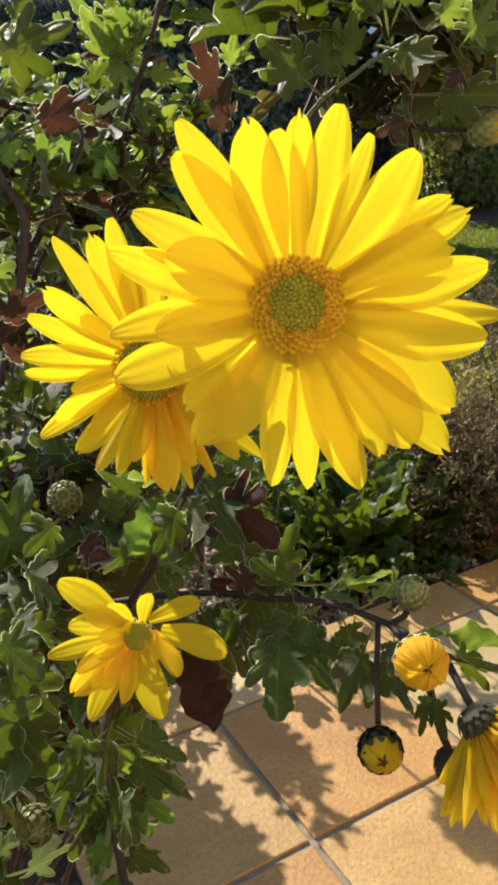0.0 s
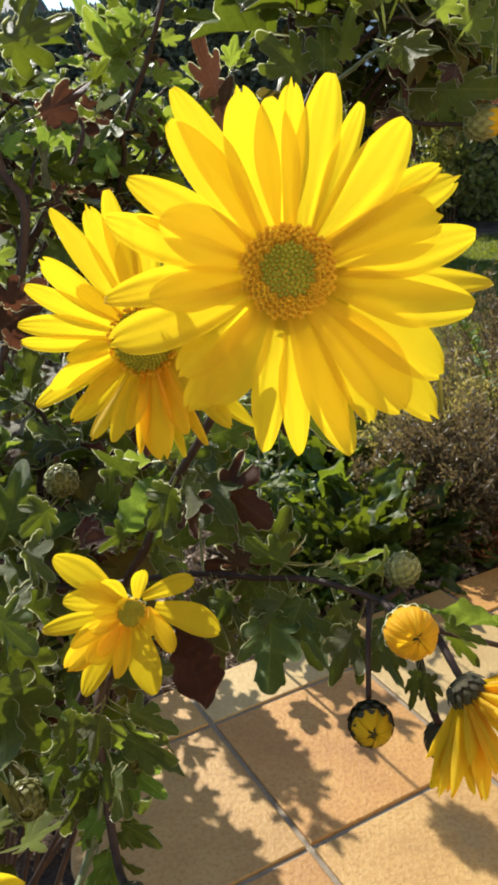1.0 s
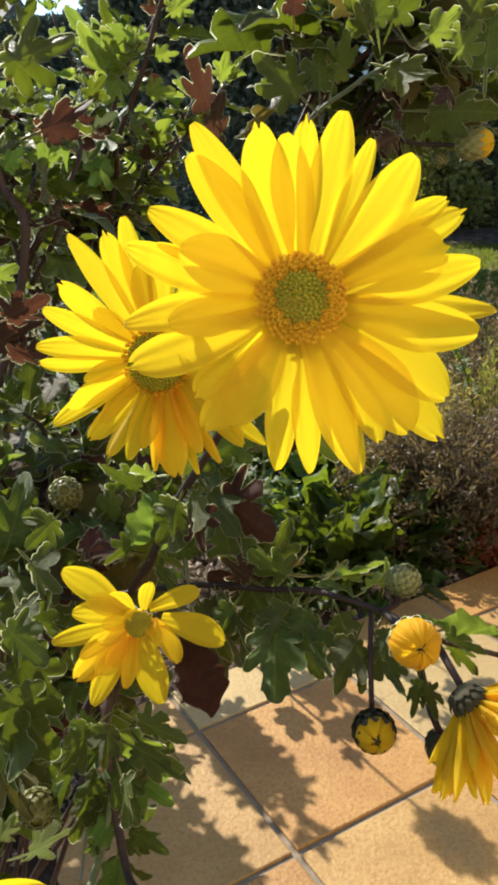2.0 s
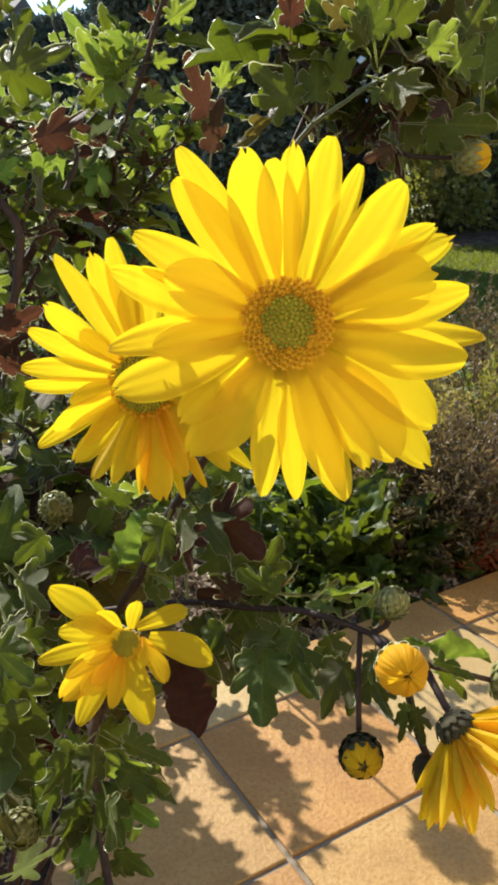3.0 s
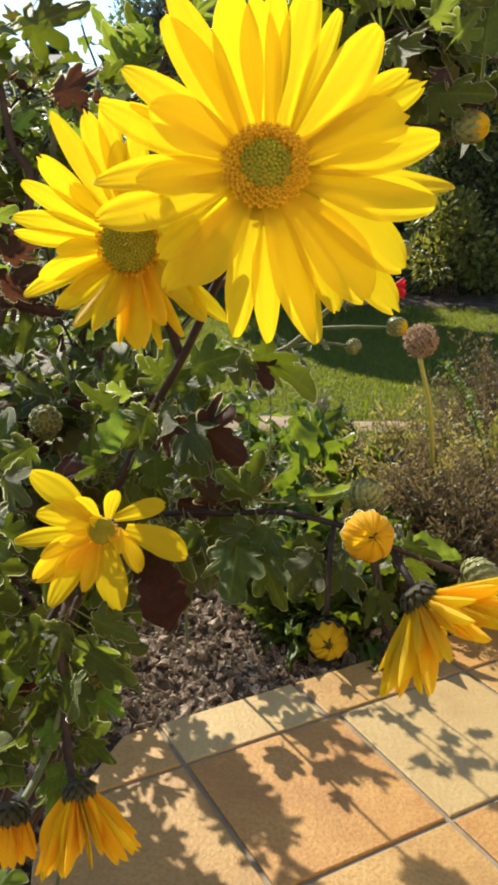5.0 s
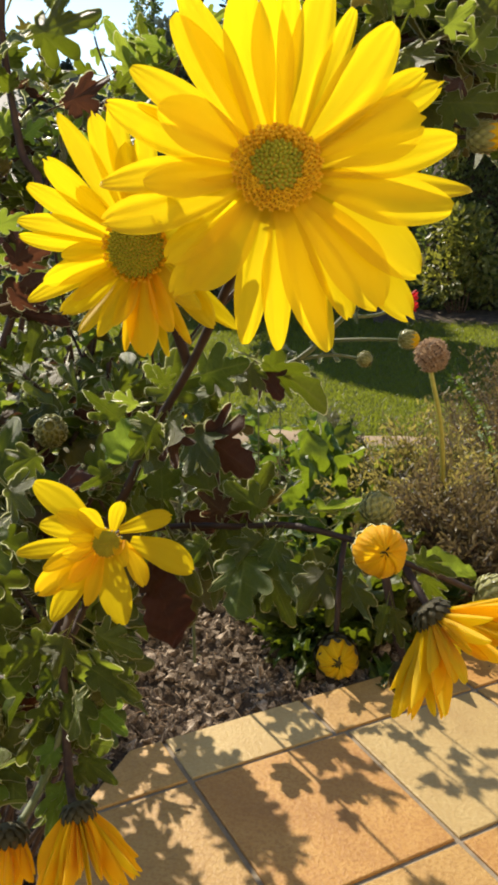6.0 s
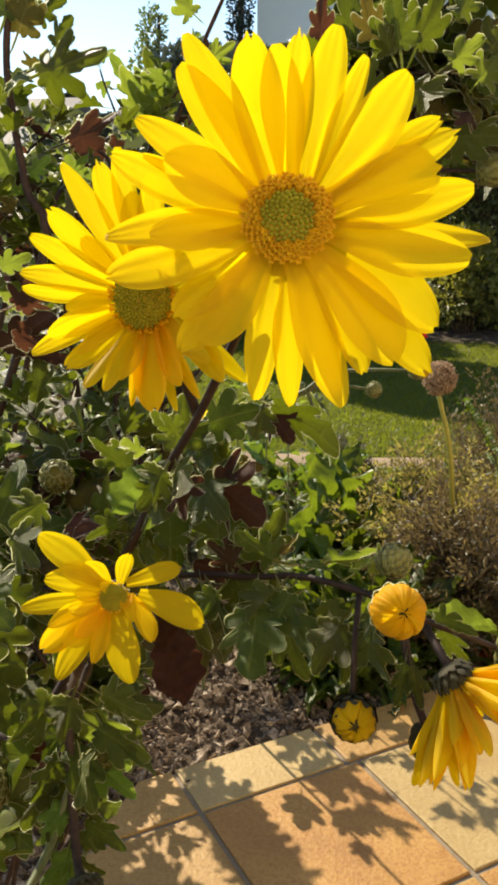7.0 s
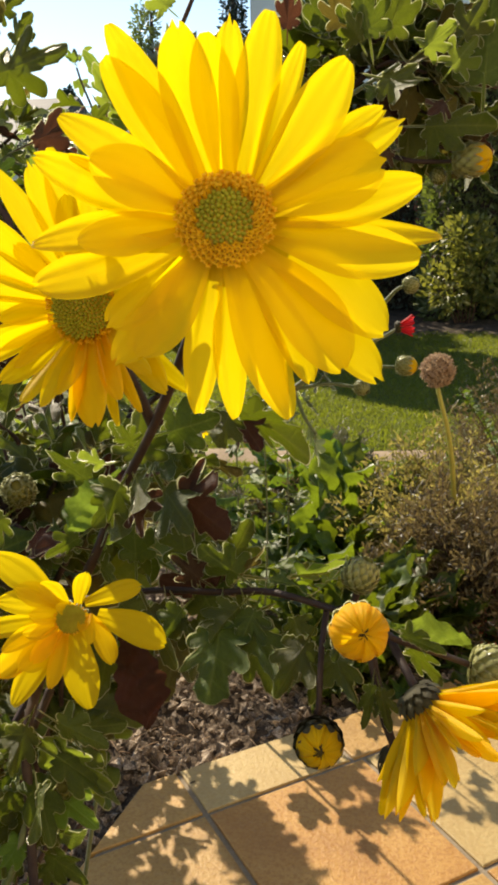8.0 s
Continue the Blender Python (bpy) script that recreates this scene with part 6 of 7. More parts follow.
# more small leaves before the hedge
bush((-0.5, 0.5, -0.04), [(-0.1910, 0.3732, 1.015), (-0.1604, 0.4241, 1.03), (-0.1163, 0.4428, 1.014), (-0.1751, 0.3596, 0.9753), (-0.1350, 0.4039, 0.9710), (-0.0853, 0.4271, 0.9653), (-0.1857, 0.3202, 0.9296), (-0.1483, 0.3634, 0.9226), (-0.0960, 0.3909, 0.9278), (-0.1623, 0.3076, 0.8909), (-0.1231, 0.3544, 0.8933), (-0.0707, 0.4315, 0.9168), (-0.1830, 0.2936, 0.8578)], 10, "bright small-leaved chrysanthemum sprays before the hedge", "gffsffgt", (0.028, 0.048), 11, 0.1, (-0.1514, 0.3423, 0.8097))
# leaves along the drooping stem
shoot(mum, [(-0.0309, -0.0774, 0.7797), (-0.0279, -0.0883, 0.7587), (-0.0239, -0.1012, 0.7443)], 0.0008, 0.0006, 18, (0.016, 0.028), "ggggf", 0.05, 77, 0.6, -0.5)
# dark leaves in the shade of the flowers
leaf(mum, (0.0292, -0.0368, 0.7939), (-0.0011, -0.0302, 0.8015), 1.0, "r", 2, (-0.0095, 0.9539, 0.2999), "dull maroon leaf")
leaf(mum, (0.0360, -0.0455, 0.7973), (0.0143, -0.0493, 0.7930), 1.0, "g", 0, (-0.0178, 0.9862, 0.1644))
leaf(mum, (0.0048, -0.0349, 0.7887), (0.0018, -0.0513, 0.7669), 0.8, "t", 2, (-0.0153, 0.9975, 0.0691))
leaf(mum, (0.0457, -0.0513, 0.7986), (0.0397, -0.0617, 0.7812), 0.9, "g", 1, (-0.0153, 0.9975, 0.0691))
leaf(mum, (0.0070, -0.0348, 0.7989), (0.0025, -0.0163, 0.8191), 1.0, "g", 0, (0.0171, 0.9978, -0.0641))
leaf(mum, (0.0167, -0.0390, 0.7993), (0.0262, -0.0255, 0.8169), 0.9, "g", 2, (0.0171, 0.9978, -0.0641))
leaf(mum, (-0.0107, -0.0320, 0.7972), (-0.0111, -0.0189, 0.8163), 0.9, "g", 3, (0.0171, 0.9978, -0.0641))

# tall stems added, mostly out of sight, to cast shadows on the terrace
tall_mum = thing("chrysanthemum", (-0.3, 1.3, -0.04), "tall chrysanthemum stems with a yellow flower behind the clump", "flowering plant", "chrysanthemums in the bed")
for k, (x, y, z) in enumerate(((-0.434, 1.22, 0.53), (-0.36, 1.47, 0.53), (-0.3, 1.42, 0.5), (-0.12, 1.38, 0.53), (-0.08, 1.45, 0.52), (-0.2, 1.52, 0.55), (-0.5, 1.3, 0.5), (-0.45, 1.28, 0.5), (-0.47, 1.25, 0.46), (-0.44, 1.25, 0.49))):
    foot = Vector((x - 0.02, y + 0.03, -0.05))
    shoot(tall_mum, [foot, foot.lerp(Vector((x, y, z)), 0.5) + Vector((0.01, 0, 0)), (x, y, z)], 0.0022, 0.0014, (22 if k in (1, 2) else 34) if k not in (3, 4, 5) else 15, (0.07, 0.1) if k in (1, 2) else (0.06, 0.095), "gggf", 0.15 if k in (3, 4, 5) else (0.5 if k in (1, 2) else 0.72), 400 + k, material=STEM_GREEN)
stem(tall_mum, [(-0.23, 1.23, -0.05), (-0.232, 1.22, 0.25), (-0.237, 1.215, 0.537)], 0.0035, 0.0025, STEM_GREEN)
flower(tall_mum, (-0.237, 1.213, 0.542), tuple(sun_way), (0, 0, 1), [(k * 360 / 26, 42 + 3 * (k % 3), k % 3) for k in range(26)], 0.011, 0.3, (-4.0, 4.0, 10.0), label="open yellow flower facing the sun")

# leaves halfway up the flower's stalk, turned to the sun for their shadow
for k, (turn, z, size) in enumerate(((0.3, 0.22, 0.09), (4.4, 0.26, 0.09), (1.3, 0.28, 0.085), (5.6, 0.3, 0.08), (0.8, 0.34, 0.07), (4.9, 0.36, 0.05))):
    foot = Vector((-0.233, 1.22, z))
    leaf(tall_mum, foot, foot + Vector((math.cos(turn), math.sin(turn), 0.5)).normalized() * size, 0.95, "g", k % 5, sun_way, "", LEAF_SMALL)

# ---- the bed beyond ----
ALL = thing("allium", (0.31, 1.72, -0.04), "dried allium seed head on a tall yellow-green stalk", "seed head")
stem(ALL, [(0.31, 1.72, -0.06), (0.3, 1.64, 0.2), (0.272, 1.54, 0.42), (0.235, 1.5, 0.565)], 0.0075, 0.0048, STALK, "stalk", 20)


def seed_head(parent, place, r, n, seed):
    q = random.Random(seed)
    lines, verts, faces = [], [], []
    c = Vector(place)
    for k in range(n):
        z = 1 - 2 * (k + 0.5) / n
        a = k * 2.39996
        d = Vector((math.sqrt(1 - z * z) * math.cos(a), math.sqrt(1 - z * z) * math.sin(a), z))
        e = c + d * r * q.uniform(0.7, 0.95)
        lines.append([c + d * 0.004, c.lerp(e, 0.5), e])
        x = d.cross(Vector((0.3, 0.5, 0.8))).normalized()
        y = d.cross(x)
        o = len(verts)
        s = r * q.uniform(0.17, 0.26)
        verts.append(e)
        for j in range(6):
            w = math.pi / 3 * j
            verts.append(e + (x * math.cos(w) + y * math.sin(w)) * s * (1.1 if j % 2 == 0 else 0.55) + d * s * (0.9 if j % 2 == 0 else 0.5))
        faces += [(o, o + 1 + j, o + 1 + (j + 1) % 6) for j in range(6)]
    twig_bundle("inner_stalks", TWIG, lines, parent, 0.0007, 0.0006, 3, 2)
    put("seed_ball", mesh_of("seed_ball", verts, faces, SEED, smooth=False), parent)


seed_head(ALL, (0.235, 1.498, 0.597), 0.0345, 240, 3)

twiggy_shrub("thyme_bush", (0.36, 1.95, -0.05), 0.36, 0.42, 340, 34, THYME, (0.012, 0.022), 11, "straggly brown-green thyme bush with gold tips", "shrub")
twiggy_shrub("heath_bush", (0.34, 1.6, -0.05), 0.26, 0.42, 330, 40, HEATH, (0.01, 0.018), 12, "low brown heath bush", "shrub")
twiggy_shrub("heath_bush", (0.44, 1.52, -0.05), 0.13, 0.22, 190, 40, HEATH_RED, (0.007, 0.014), 13, "low heath bush turned rusty red", "shrub")
twiggy_shrub("thyme_bush", (0.62, 2.5, -0.05), 0.32, 0.55, 200, 30, HEATH, (0.009, 0.018), 14, "tall twiggy brown herb bush", "shrub")
twiggy_shrub("lavender", (0.02, 2.55, -0.05), 0.13, 0.31, 90, 40, LAVENDER, (0.01, 0.022), 15, "upright grey-green lavender bush in the bed", "shrub")
twiggy_shrub("lavender", (-0.36, 2.0, -0.05), 0.2, 0.26, 130, 40, LAVENDER, (0.009, 0.018), 16, "low rounded grey-green lavender bush", "shrub")
twiggy_shrub("thyme_bush", (-0.12, 2.2, -0.05), 0.16, 0.2, 120, 36, HEATH, (0.008, 0.016), 17, "low brown heath bush", "shrub")
twiggy_shrub("herb", (0.5, 1.95, -0.05), 0.08, 0.66, 12, 40, SHRUB_LEAF, (0.014, 0.024), 18, "tall thin herb stems with small leaves", "herb", (0.1, 0.1, 0))

for k, (x, y, s, n) in enumerate(((-0.02, 2.12, 0.34, 14), (0.1, 2.3, 0.36, 12), (-0.14, 2.35, 0.33, 12), (0.06, 1.85, 0.3, 13), (0.0, 1.65, 0.24, 11), (0.16, 1.55, 0.14, 10), (-0.2, 2.0, 0.26, 10), (0.03, 2.0, 0.34, 13), (0.12, 2.05, 0.32, 12), (-0.08, 1.9, 0.3, 12), (0.12, 1.76, 0.26, 11), (-0.14, 1.72, 0.24, 11))):
    rosette("leafy_plant", (x, y, -0.05), int(n * 1.2), (s * 0.6, s * 1.08), 70 + k, "leafy plant with long toothed bright green leaves", 1.15)
for k, (x, y, s) in enumerate(((0.32, 1.44, 0.05), (0.42, 1.5, 0.06), (0.25, 1.4, 0.045), (0.52, 1.56, 0.06), (0.1, 1.3, 0.05), (0.02, 1.26, 0.05))):
    rosette("seedling", (x, y, -0.045), 9, (s * 0.7, s * 1.3), 90 + k, "small round-leaved green seedling in the soil", 0.7, (3, 4, 0))
for k in range(16):
    r = random.Random(500 + k)
    x, y = r.uniform(-0.02, 0.5), r.uniform(-0.06, 0.14)
    rosette("seedling", (x, 1.38 + 0.45 * x + y, -0.045), 16, (0.1, 0.2), 140 + k, "low dark green creeping plant on the soil", 0.8, (3, 4))
# added here, tall enough to throw dappled shade on the far tiles
for k, (x, y, s) in enumerate(((0.02, 1.4, 0.24), (0.1, 1.42, 0.26), (0.17, 1.46, 0.24), (0.06, 1.52, 0.3), (0.25, 1.5, 0.22), (0.14, 1.36, 0.2))):
    rosette("leafy_plant", (x, y, -0.05), 18, (s * 0.6, s * 1.1), 170 + k, "upright dark green leafy plant at the edge of the terrace", 1.2, (3, 4))
for k in range(7):
    r = random.Random(300 + k)
    x, y = r.uniform(-0.35, 0.1), r.uniform(1.08, 1.5)
    if (x - 0) * -0.56 + (y - 0.6) * 0.829 > 0.47:
        rosette("seedling", (x, y, -0.045), 6, (0.02, 0.04), 120 + k, "small round-leaved green seedling in the soil", 0.6, (3, 4, 0))


# two fallen leaves, a leafy herb twig and a dry seed spike
for x, y, turn, size, key, words in ((-0.1, 1.262, 0.5, 0.042, "t", "curled pinkish brown fallen leaf on the soil"), (-0.246, 1.315, 2.4, 0.05, "f", "yellowing fallen leaf on the soil")):
    fallen = thing("fallen_leaf", (x, y, crumble(x, y)), words, "leaf")
    foot = Vector((x, y, crumble(x, y) + 0.006))
    leaf(fallen, foot, foot + Vector((math.cos(turn) * size, math.sin(turn) * size, 0.012)), 0.55, key, 1, (0.2, -0.3, 1.0), "", LEAF_SMALL)

herb_twig = thing("herb", (0.5, 1.98, -0.05), "thin herb twig with small rounded leaves beside the seed head", "herb")
twig_way = [(0.5, 1.98, -0.05), (0.47, 1.92, 0.16), (0.43, 1.84, 0.31), (0.382, 1.8, 0.403), (0.322, 1.79, 0.49)]
stem(herb_twig, twig_way, 0.003, 0.0014, TWIG, "twig", 24)
own = random.Random(91)
for k, p in enumerate(spline(twig_way, 46)[12:]):
    for side in (1, -1):
        out = Vector((own.gauss(0, 0.7), side * 0.6, own.uniform(0.1, 1.0))).normalized()
        put("leaf", BROAD[k % 2], herb_twig, basis_matrix(p, out, (own.gauss(0, 0.5), -0.3, 1.0), 0.02 + 0.01 * own.random(), 0.055, 0.02))

spike = thing("seed_spike", (0.47, 1.93, -0.05), "upright dried reddish brown seed spike in the bed", "seed head")
spike_way = [(0.47, 1.93, -0.05), (0.462, 1.91, 0.2), (0.455, 1.9, 0.48)]
stem(spike, spike_way, 0.003, 0.0012, TWIG, "stalk", 20)
it_spots = [(p, Vector((own.gauss(0, 1), own.gauss(0, 1), 0.6)).normalized()) for p in spline(spike_way, 60)[30:] for _ in range(9)]
spike_spots = iter([(p + d * own.uniform(0.001, 0.012), d) for p, d in it_spots])
leaf_cloud("plume", HEATH, len(it_spots), lambda q: next(spike_spots), (0.008, 0.015), 92, spike, (1.0, 0.8))


# bits of straw and twig on the soil
def straws(n, seed):
    r = random.Random(seed)
    lines = []
    for _ in range(n):
        x, y = r.uniform(-0.5, 0.35), r.uniform(0.95, 1.6)
        if -0.56 * x + 0.829 * (y - 0.6) < 0.44:
            continue
        a, h = r.uniform(0, 6.283), r.uniform(0.006, 0.02)
        c = Vector((x, y, crumble(x, y) + 0.004))
        d = Vector((math.cos(a) * h, math.sin(a) * h, r.uniform(-0.002, 0.006)))
        lines.append([c - d, c + Vector((0, 0, 0.002)), c + d])
    return twig_bundle("straw", SEED, lines, None, 0.0012, 0.0008, 4, 3)


tagged(straws(420, 61), "pale dry straw and twig bits on the soil", "straw", kind="stuff")


# ---- lawn ----
def grass_field(n, seed):
    r = random.Random(seed)
    verts, faces = [], []
    for _ in range(n):
        y = 2.75 + 5.0 * r.random() ** 1.7
        x = r.uniform(-0.32, 0.28) * (y + 0.4) + 0.02 * y
        if y < bed_edge(x) + 0.02 or 3.17 < y - 0.06 * x < 3.34 and r.random() < 0.8:
            continue
        h = r.uniform(0.010, 0.021) * (1 + 0.05 * y)
        w = 0.0013 * (1 + 0.45 * y)
        a = r.uniform(0, 6.283)
        dx, dy = math.cos(a) * w, math.sin(a) * w
        lx, ly = r.gauss(0, 0.6) * h, r.gauss(0, 0.6) * h
        o = len(verts)
        verts += [(x - dx, y - dy, -0.092), (x + dx, y + dy, -0.092), (x + lx, y + ly, -0.092 + h)]
        faces.append((o, o + 1, o + 2))
    return put("grass", mesh_of("grass", verts, faces, GRASS, smooth=False))


tagged(grass_field(190000, 21), "short mown grass blades of the sunny lawn", "grass", kind="stuff")


# ---- hedges, trees, houses ----
litter = put("soil_strip", grid_mesh("soil_strip", 60, 16, lambda u, v: (0.3 + 3.2 * u, 7.05 + 0.12 * math.sin(u * 9) + 2.0 * v, -0.085 + 0.03 * min(1, 5 * v) + 0.02 * noise.noise(Vector((u * 40, v * 20, 0)))), SOIL))
tagged(litter, "strip of bare earth and dead leaves under the hedge", "soil", kind="structure")

def box_spots(x, y, z, bulge=0.12):
    """Spots near the skin of a hedge."""
    def place(r):
        u, w = r.random(), r.random()
        px, pz = x[0] + (x[1] - x[0]) * u, z[0] + (z[1] - z[0]) * w
        face = r.random()
        lump = bulge * noise.noise(Vector((px * 1.6, pz * 1.6, 1.0)))
        if face < 0.62:
            return (px, y[0] + lump + 0.14 * r.random() ** 2, pz), (0, -1, 0.2)
        if face < 0.85:
            return (px, y[0] + (y[1] - y[0]) * r.random(), z[1] + lump - 0.14 * r.random() ** 2), (0, 0, 1)
        side = r.choice((0, 1))
        return (x[side] + lump, y[0] + (y[1] - y[0]) * r.random(), pz), (1 if side else -1, 0, 0.2)
    return place


def core_box(name, x, y, z, material, parent):
    bm = bmesh.new()
    bmesh.ops.create_cube(bm, size=1.0)
    bmesh.ops.subdivide_edges(bm, edges=bm.edges[:], cuts=9, use_grid_fill=True)
    for v in bm.verts:
        v.co = Vector((x[0] + (x[1] - x[0]) * (v.co.x + 0.5), y[0] + (y[1] - y[0]) * (v.co.y + 0.5), z[0] + (z[1] - z[0]) * (v.co.z + 0.5)))
        v.co += Vector((1, 1, 1)) * 0.08 * noise.noise(v.co * 2.3)
    me = bpy.data.meshes.new(name)
    bm.to_mesh(me)
    bm.free()
    me.materials.append(material)
    return put(name, me, parent)


def hedge(place, x, y, z, n, size, material, seed, label):
    ob = thing("hedge", place, label, "hedge")
    core_box("inner_growth", (x[0] + 0.16, x[1] - 0.16), (y[0] + 0.18, y[1] - 0.1), (z[0], z[1] - 0.16), BARK, ob)
    leaf_cloud("foliage", material, n, box_spots(x, y, z), size, seed, ob)
    return ob


hedge((-1.7, 9.0, -0.09), (-3.35, -0.9), (8.6, 9.6), (-0.09, 2.0), 26000, (0.04, 0.08), YEW, 31, "long dark clipped evergreen hedge in shade")
hedge((0.0, 9.2, -0.09), (-0.95, 0.85), (8.9, 9.5), (-0.09, 1.25), 6000, (0.04, 0.08), YEW, 34, "low dark clipped hedge in shade")
hedge((1.9, 8.0, -0.09), (0.78, 3.4), (7.95, 9.4), (-0.09, 2.35), 26000, (0.04, 0.09), HEDGE, 32, "tall loose hedge with glossy dark leaves")


def blob_spots(blobs):
    def place(r):
        c, s = r.choice(blobs)
        d = Vector((r.gauss(0, 1), r.gauss(0, 1), r.gauss(0, 1))).normalized()
        k = r.random() ** 0.4
        return Vector(c) + Vector((d.x * s[0], d.y * s[1], d.z * s[2])) * k, d
    return place


golden = thing("shrub", (1.05, 7.7, -0.06), "loose golden-green shrub at the foot of the hedge", "shrub")
twig_bundle("brushwood", TWIG, [[(1.02 + 0.02 * k, 7.7, -0.08), (1.03 + 0.06 * (k - 3), 7.65, 0.25), (1.05 + 0.12 * (k - 3), 7.6, 0.6)] for k in range(7)], golden, 0.008, 0.003)
leaf_cloud("foliage", SHRUB_LEAF, 1500, blob_spots([((0.92, 7.6, 0.3), (0.26, 0.25, 0.24)), ((1.2, 7.6, 0.5), (0.26, 0.25, 0.26)), ((1.05, 7.65, 0.72), (0.26, 0.2, 0.2)), ((1.4, 7.7, 0.25), (0.25, 0.25, 0.22))]), (0.05, 0.09), 33, golden)


def tree(place, height, blobs, n, size, material, seed, label, limbs=9, r0=0.09):
    r = random.Random(seed)
    ob = thing("tree", place, label, "tree")
    p = Vector(place)
    v, f = tube_data([p, p + Vector((0.05, 0.02, height * 0.4)), p + Vector((-0.03, 0.03, height * 0.8)), p + Vector((0, 0, height))], r0, 0.02, 16, 8)
    put("trunk", mesh_of("trunk", v, f, BARK), ob)
    lines = []
    for k in range(limbs):
        c, s = blobs[k % len(blobs)]
        h = height * r.uniform(0.35, 0.85)
        e = Vector(c) + Vector((r.gauss(0, 0.4) * s[0], r.gauss(0, 0.4) * s[1], r.gauss(0, 0.4) * s[2]))
        a = p + Vector((0, 0, h))
        lines.append([a, a.lerp(e, 0.5) + Vector((0, 0, 0.1)), e])
    twig_bundle("branchwork", BARK, lines, ob, 0.03, 0.006, 5, 6)
    leaf_cloud("crown", material, n, blob_spots(blobs), size, seed + 1, ob)
    return ob


# a thin tall tree behind the hedge, and firs far off
tree((-2.9, 13.0, -0.09), 4.0, [((-2.9, 13, 2.3), (0.6, 0.5, 0.5)), ((-2.8, 13, 2.9), (0.4, 0.4, 0.45)), ((-3.1, 13, 3.2), (0.25, 0.3, 0.4)), ((-3.0, 13, 3.7), (0.2, 0.25, 0.35)), ((-2.2, 13.1, 2.3), (0.5, 0.4, 0.4))], 1700, (0.05, 0.11), HEDGE, 41, "slender loose-leaved garden tree")
tree((-2.35, 18.2, -0.09), 6.4, [((-2.36, 18.2, 0.8 + 0.55 * k), (0.27, 0.27, 0.5)) for k in range(11)], 5200, (0.06, 0.13), CONIFER, 42, "dark narrow columnar evergreen beside the white house", 12, 0.1)


# added behind the great flower to cast the band of shade on the lawn
tree((-0.72, 7.0, -0.09), 1.6, [((-0.75, 7.0, 0.7), (0.6, 0.5, 0.6)), ((-0.4, 7.0, 1.15), (0.55, 0.5, 0.45)), ((-1.05, 7.0, 1.3), (0.55, 0.5, 0.45)), ((-0.7, 7.0, 1.45), (0.6, 0.5, 0.4)), ((-0.2, 7.0, 1.4), (0.4, 0.4, 0.35)), ((-1.35, 7.0, 1.5), (0.45, 0.4, 0.4)), ((-0.8, 6.75, 1.85), (0.5, 0.35, 0.4)), ((-0.3, 6.75, 1.7), (0.45, 0.35, 0.35)), ((-1.25, 6.8, 1.9), (0.4, 0.35, 0.4))], 38000, (0.05, 0.09), YEW, 43, "dark rounded evergreen added to shade the lawn")


def fir(place, height, radius, seed):
    r = random.Random(seed)
    ob = thing("fir", place, "dark distant fir with a pointed crown", "tree", "distant firs")
    p = Vector(place)
    v, f = tube_data([p, p + Vector((0, 0, height * 0.5)), p + Vector((0, 0, height))], radius * 0.07, 0.02, 8, 6)
    put("trunk", mesh_of("trunk", v, f, BARK), ob)

    def spot(q):
        h = q.random() ** 1.6
        a = q.uniform(0, 6.283)
        d = radius * (1 - h) * (0.45 + 0.55 * q.random()) * (0.75 + 0.35 * math.sin(h * 60 + a * 3))
        return p + Vector((math.cos(a) * d, math.sin(a) * d, height * (0.06 + 0.94 * h))), (math.cos(a), math.sin(a), -0.1)

    leaf_cloud("crown", CONIFER, 2600, spot, (height * 0.035, height * 0.075), seed, ob, (1, 0.4))
    return ob


fir((-12.1, 37.2, -0.09), 6.6, 1.7, 51)
fir((-13.4, 36.8, -0.09), 5.4, 2.0, 52)
fir((-10.2, 39.2, -0.09), 5.3, 2.4, 53)
fir((-15.6, 38.0, -0.09), 5.0, 2.4, 54)


def box_mesh(name, x, y, z, material, bevel=0.01):
    bm = bmesh.new()
    bmesh.ops.create_cube(bm, size=1.0)
    for v in bm.verts:
        v.co = Vector(((x[0] + x[1]) / 2 + v.co.x * (x[1] - x[0]), (y[0] + y[1]) / 2 + v.co.y * (y[1] - y[0]), (z[0] + z[1]) / 2 + v.co.z * (z[1] - z[0])))
    bmesh.ops.bevel(bm, geom=bm.edges[:], offset=bevel, segments=1, affect="EDGES")
    me = bpy.data.meshes.new(name)
    bm.to_mesh(me)
    bm.free()
    me.materials.append(material)
    return me


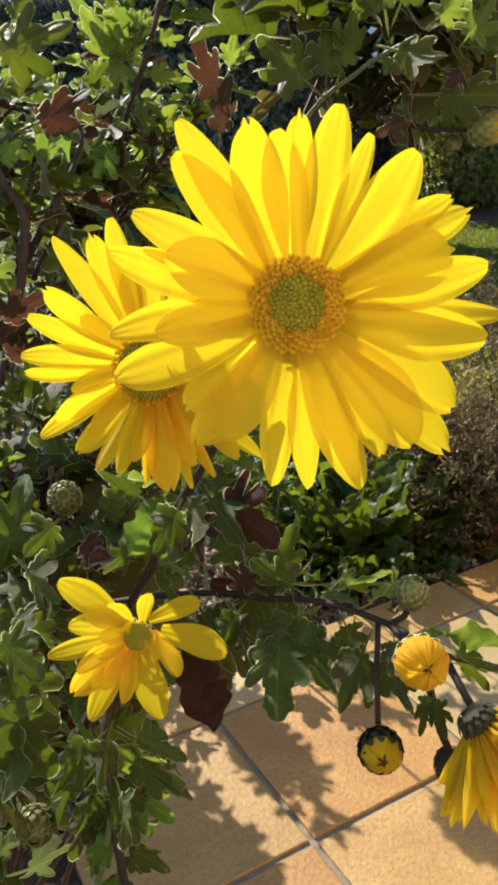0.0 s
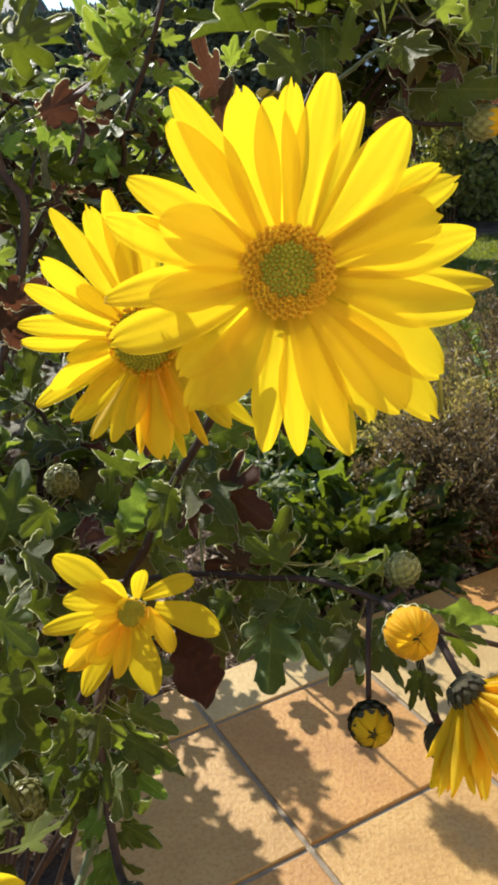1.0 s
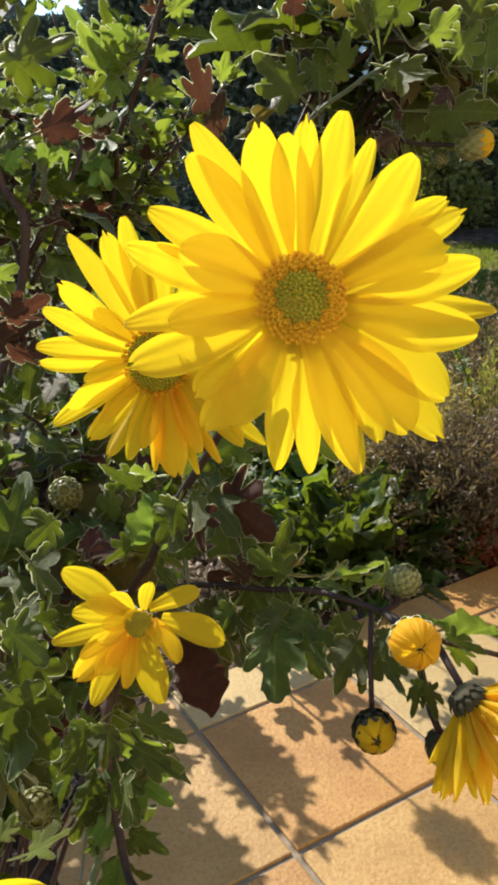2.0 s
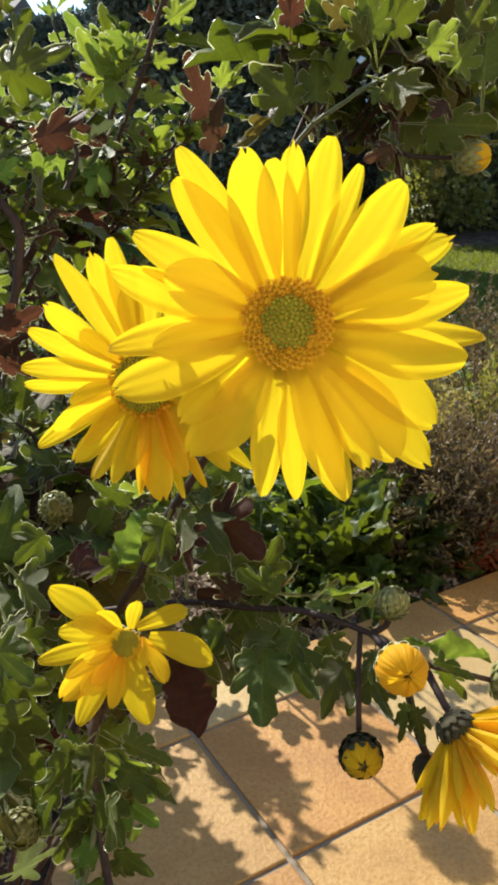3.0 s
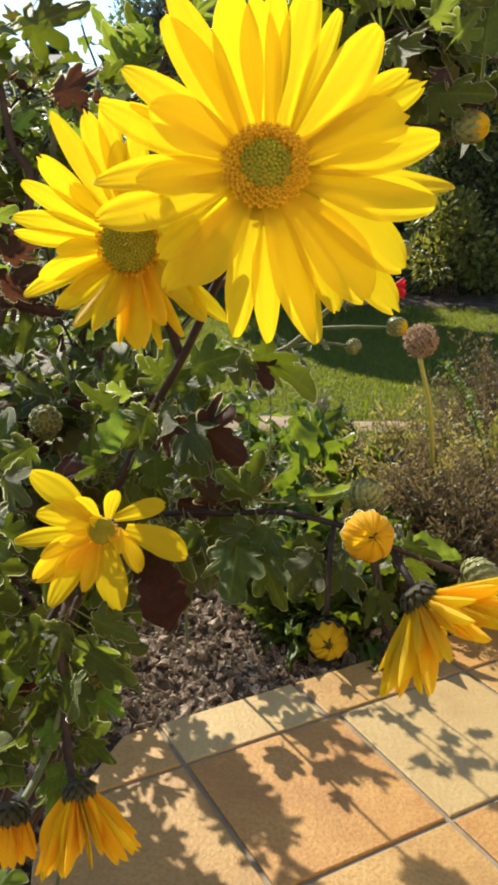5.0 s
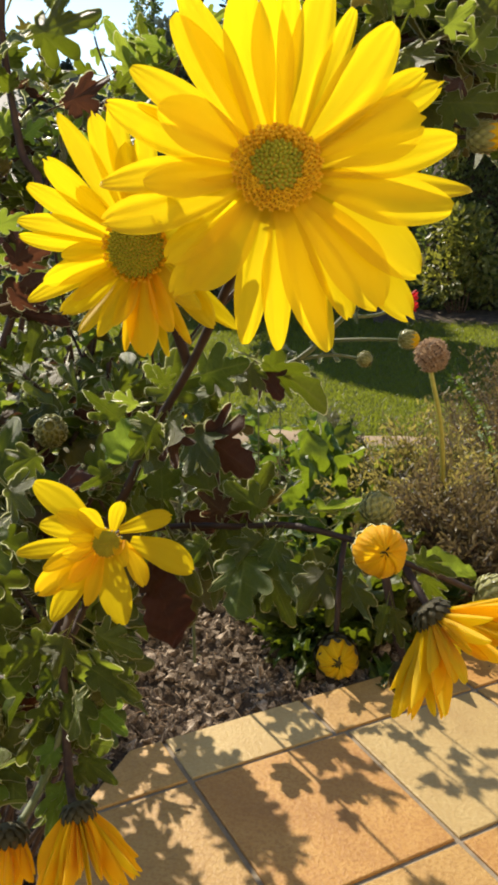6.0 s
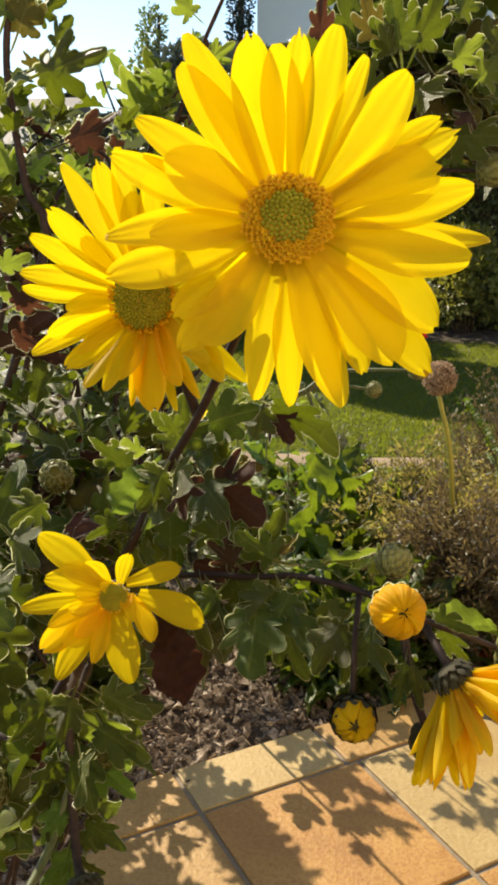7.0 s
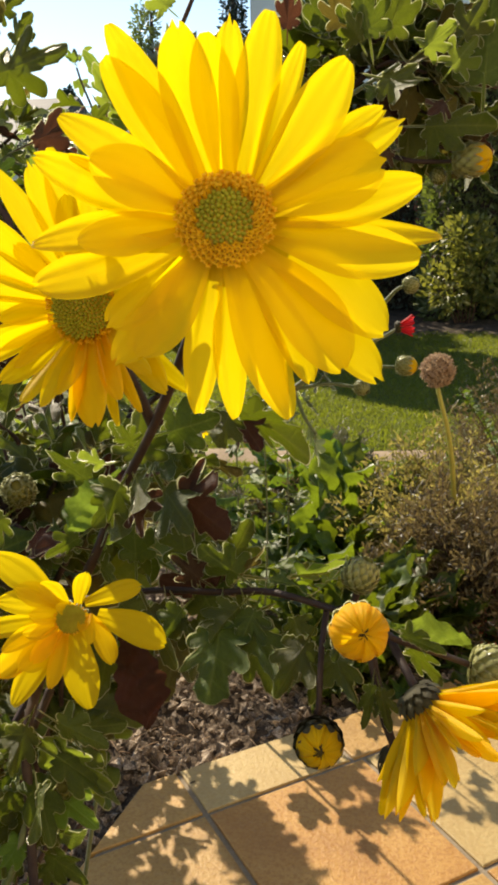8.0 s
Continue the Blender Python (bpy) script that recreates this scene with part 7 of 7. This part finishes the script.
def house(x, y, wall_h, roof_h, label, wall_mat=WALL_WHITE, windows=()):
    ob = thing("house", ((x[0] + x[1]) / 2, y[0], -0.09), label, "house", "neighbouring houses")
    put("wall", box_mesh("wall", x, y, (-0.09, wall_h), wall_mat, 0.02), ob)
    e = 0.4
    xm = (y[0] + y[1]) / 2
    verts = [(x[0] - e, y[0] - e, wall_h + 0.004), (x[1] + e, y[0] - e, wall_h + 0.004), (x[1] + e, y[1] + e, wall_h + 0.004), (x[0] - e, y[1] + e, wall_h + 0.004),
             (x[0] - e, xm, wall_h + roof_h), (x[1] + e, xm, wall_h + roof_h)]
    put("roof", mesh_of("roof", verts, [(0, 1, 2, 3), (0, 4, 5, 1), (2, 5, 4, 3), (0, 3, 4), (1, 5, 2)], ROOF, smooth=False), ob)
    put("plinth", box_mesh("plinth", (x[0] - 0.03, x[1] + 0.03), (y[0] - 0.05, y[0] - 0.003), (-0.09, 1.3), BRICK, 0.01), ob)
    for wx, wz, ww, wh in windows:
        w = put("window", box_mesh("window", (wx, wx + ww), (y[0] - 0.04, y[0] + 0.05), (wz, wz + wh), WOOD_DARK, 0.006), ob)
        put("pane", box_mesh("pane", (wx + 0.08, wx + ww - 0.08), (y[0] - 0.05, y[0] - 0.035), (wz + 0.08, wz + wh - 0.08), GLASS, 0.002), w)
    return ob


house((-2.12, 7.5), (19.0, 28.0), 8.2, 2.6, "white rendered house with a dark roof beyond the hedge", windows=((4.4, 2.6, 1.0, 1.3), (4.4, 5.4, 1.0, 1.3)))
house((-9.5, -4.7), (11.9, 15.5), 2.0, 0.9, "low white outbuilding with a dark roof")


# unseen plain wall added behind the terrace, facing the sun, as warm bounce fill
wall_foot = floor_xy(0.0, -2.2)
wall_back = put("wall_house", box_mesh("wall_house", (-6.0, 6.0), (-0.3, 0.0), (-0.1, 3.4), WALL_OCHRE, 0.01), None, Matrix.Translation((wall_foot.x, wall_foot.y, 0)) @ Matrix.Rotation(math.atan2(TILE_U.y, TILE_U.x), 4, "Z"))
tagged(wall_back, "unseen plain ochre wall added behind the terrace to bounce sunlight", "wall", kind="structure")

# ---- the tiles of the terrace ----
TILE, JOINT = 0.30, 0.009


def tile_kind(i, j):
    fixed = {(0, 0): TILE_ORANGE, (-1, 0): TILE_SAND, (1, 0): TILE_CREAM, (-1, -1): TILE_ORANGE, (0, -1): TILE_SAND, (1, -1): TILE_ORANGE, (2, 0): TILE_SAND,
             (-1, 1): TILE_SAND, (0, 1): TILE_CREAM, (1, 1): TILE_SAND, (2, 1): TILE_ORANGE}
    if (i, j) in fixed:
        return fixed[(i, j)]
    return random.Random(i * 31 + j * 7).choice((TILE_ORANGE, TILE_SAND, TILE_CREAM, TILE_ORANGE))


def lay(i, j, u0, u1, v0, v1):
    g = JOINT / 2
    cuts = TERRACE_CUTS
    poly = clip([(u0 + g, v0 + g), (u1 - g, v0 + g), (u1 - g, v1 - g), (u0 + g, v1 - g)], cuts)
    if len(poly) < 3:
        return
    area = abs(sum(a[0] * b[1] - b[0] * a[1] for a, b in zip(poly, poly[1:] + poly[:1]))) / 2
    if area < 0.0006:
        return
    ob = put("tile", slab_mesh("tile", poly, -0.014, random.Random(i * 17 + j).uniform(-0.0006, 0.0006), tile_kind(i, j), 0.0016), terrace)


for j in range(-9, 1):
    for i in range(-1, 13):
        lay(i, j, i * TILE, (i + 1) * TILE, j * TILE, (j + 1) * TILE)
for i in range(-1, 13):
    lay(i, 1, i * TILE - (0.02 if i == 1 else 0), (i + 1) * TILE - (0.02 if i == 0 else 0), TILE, 0.43)
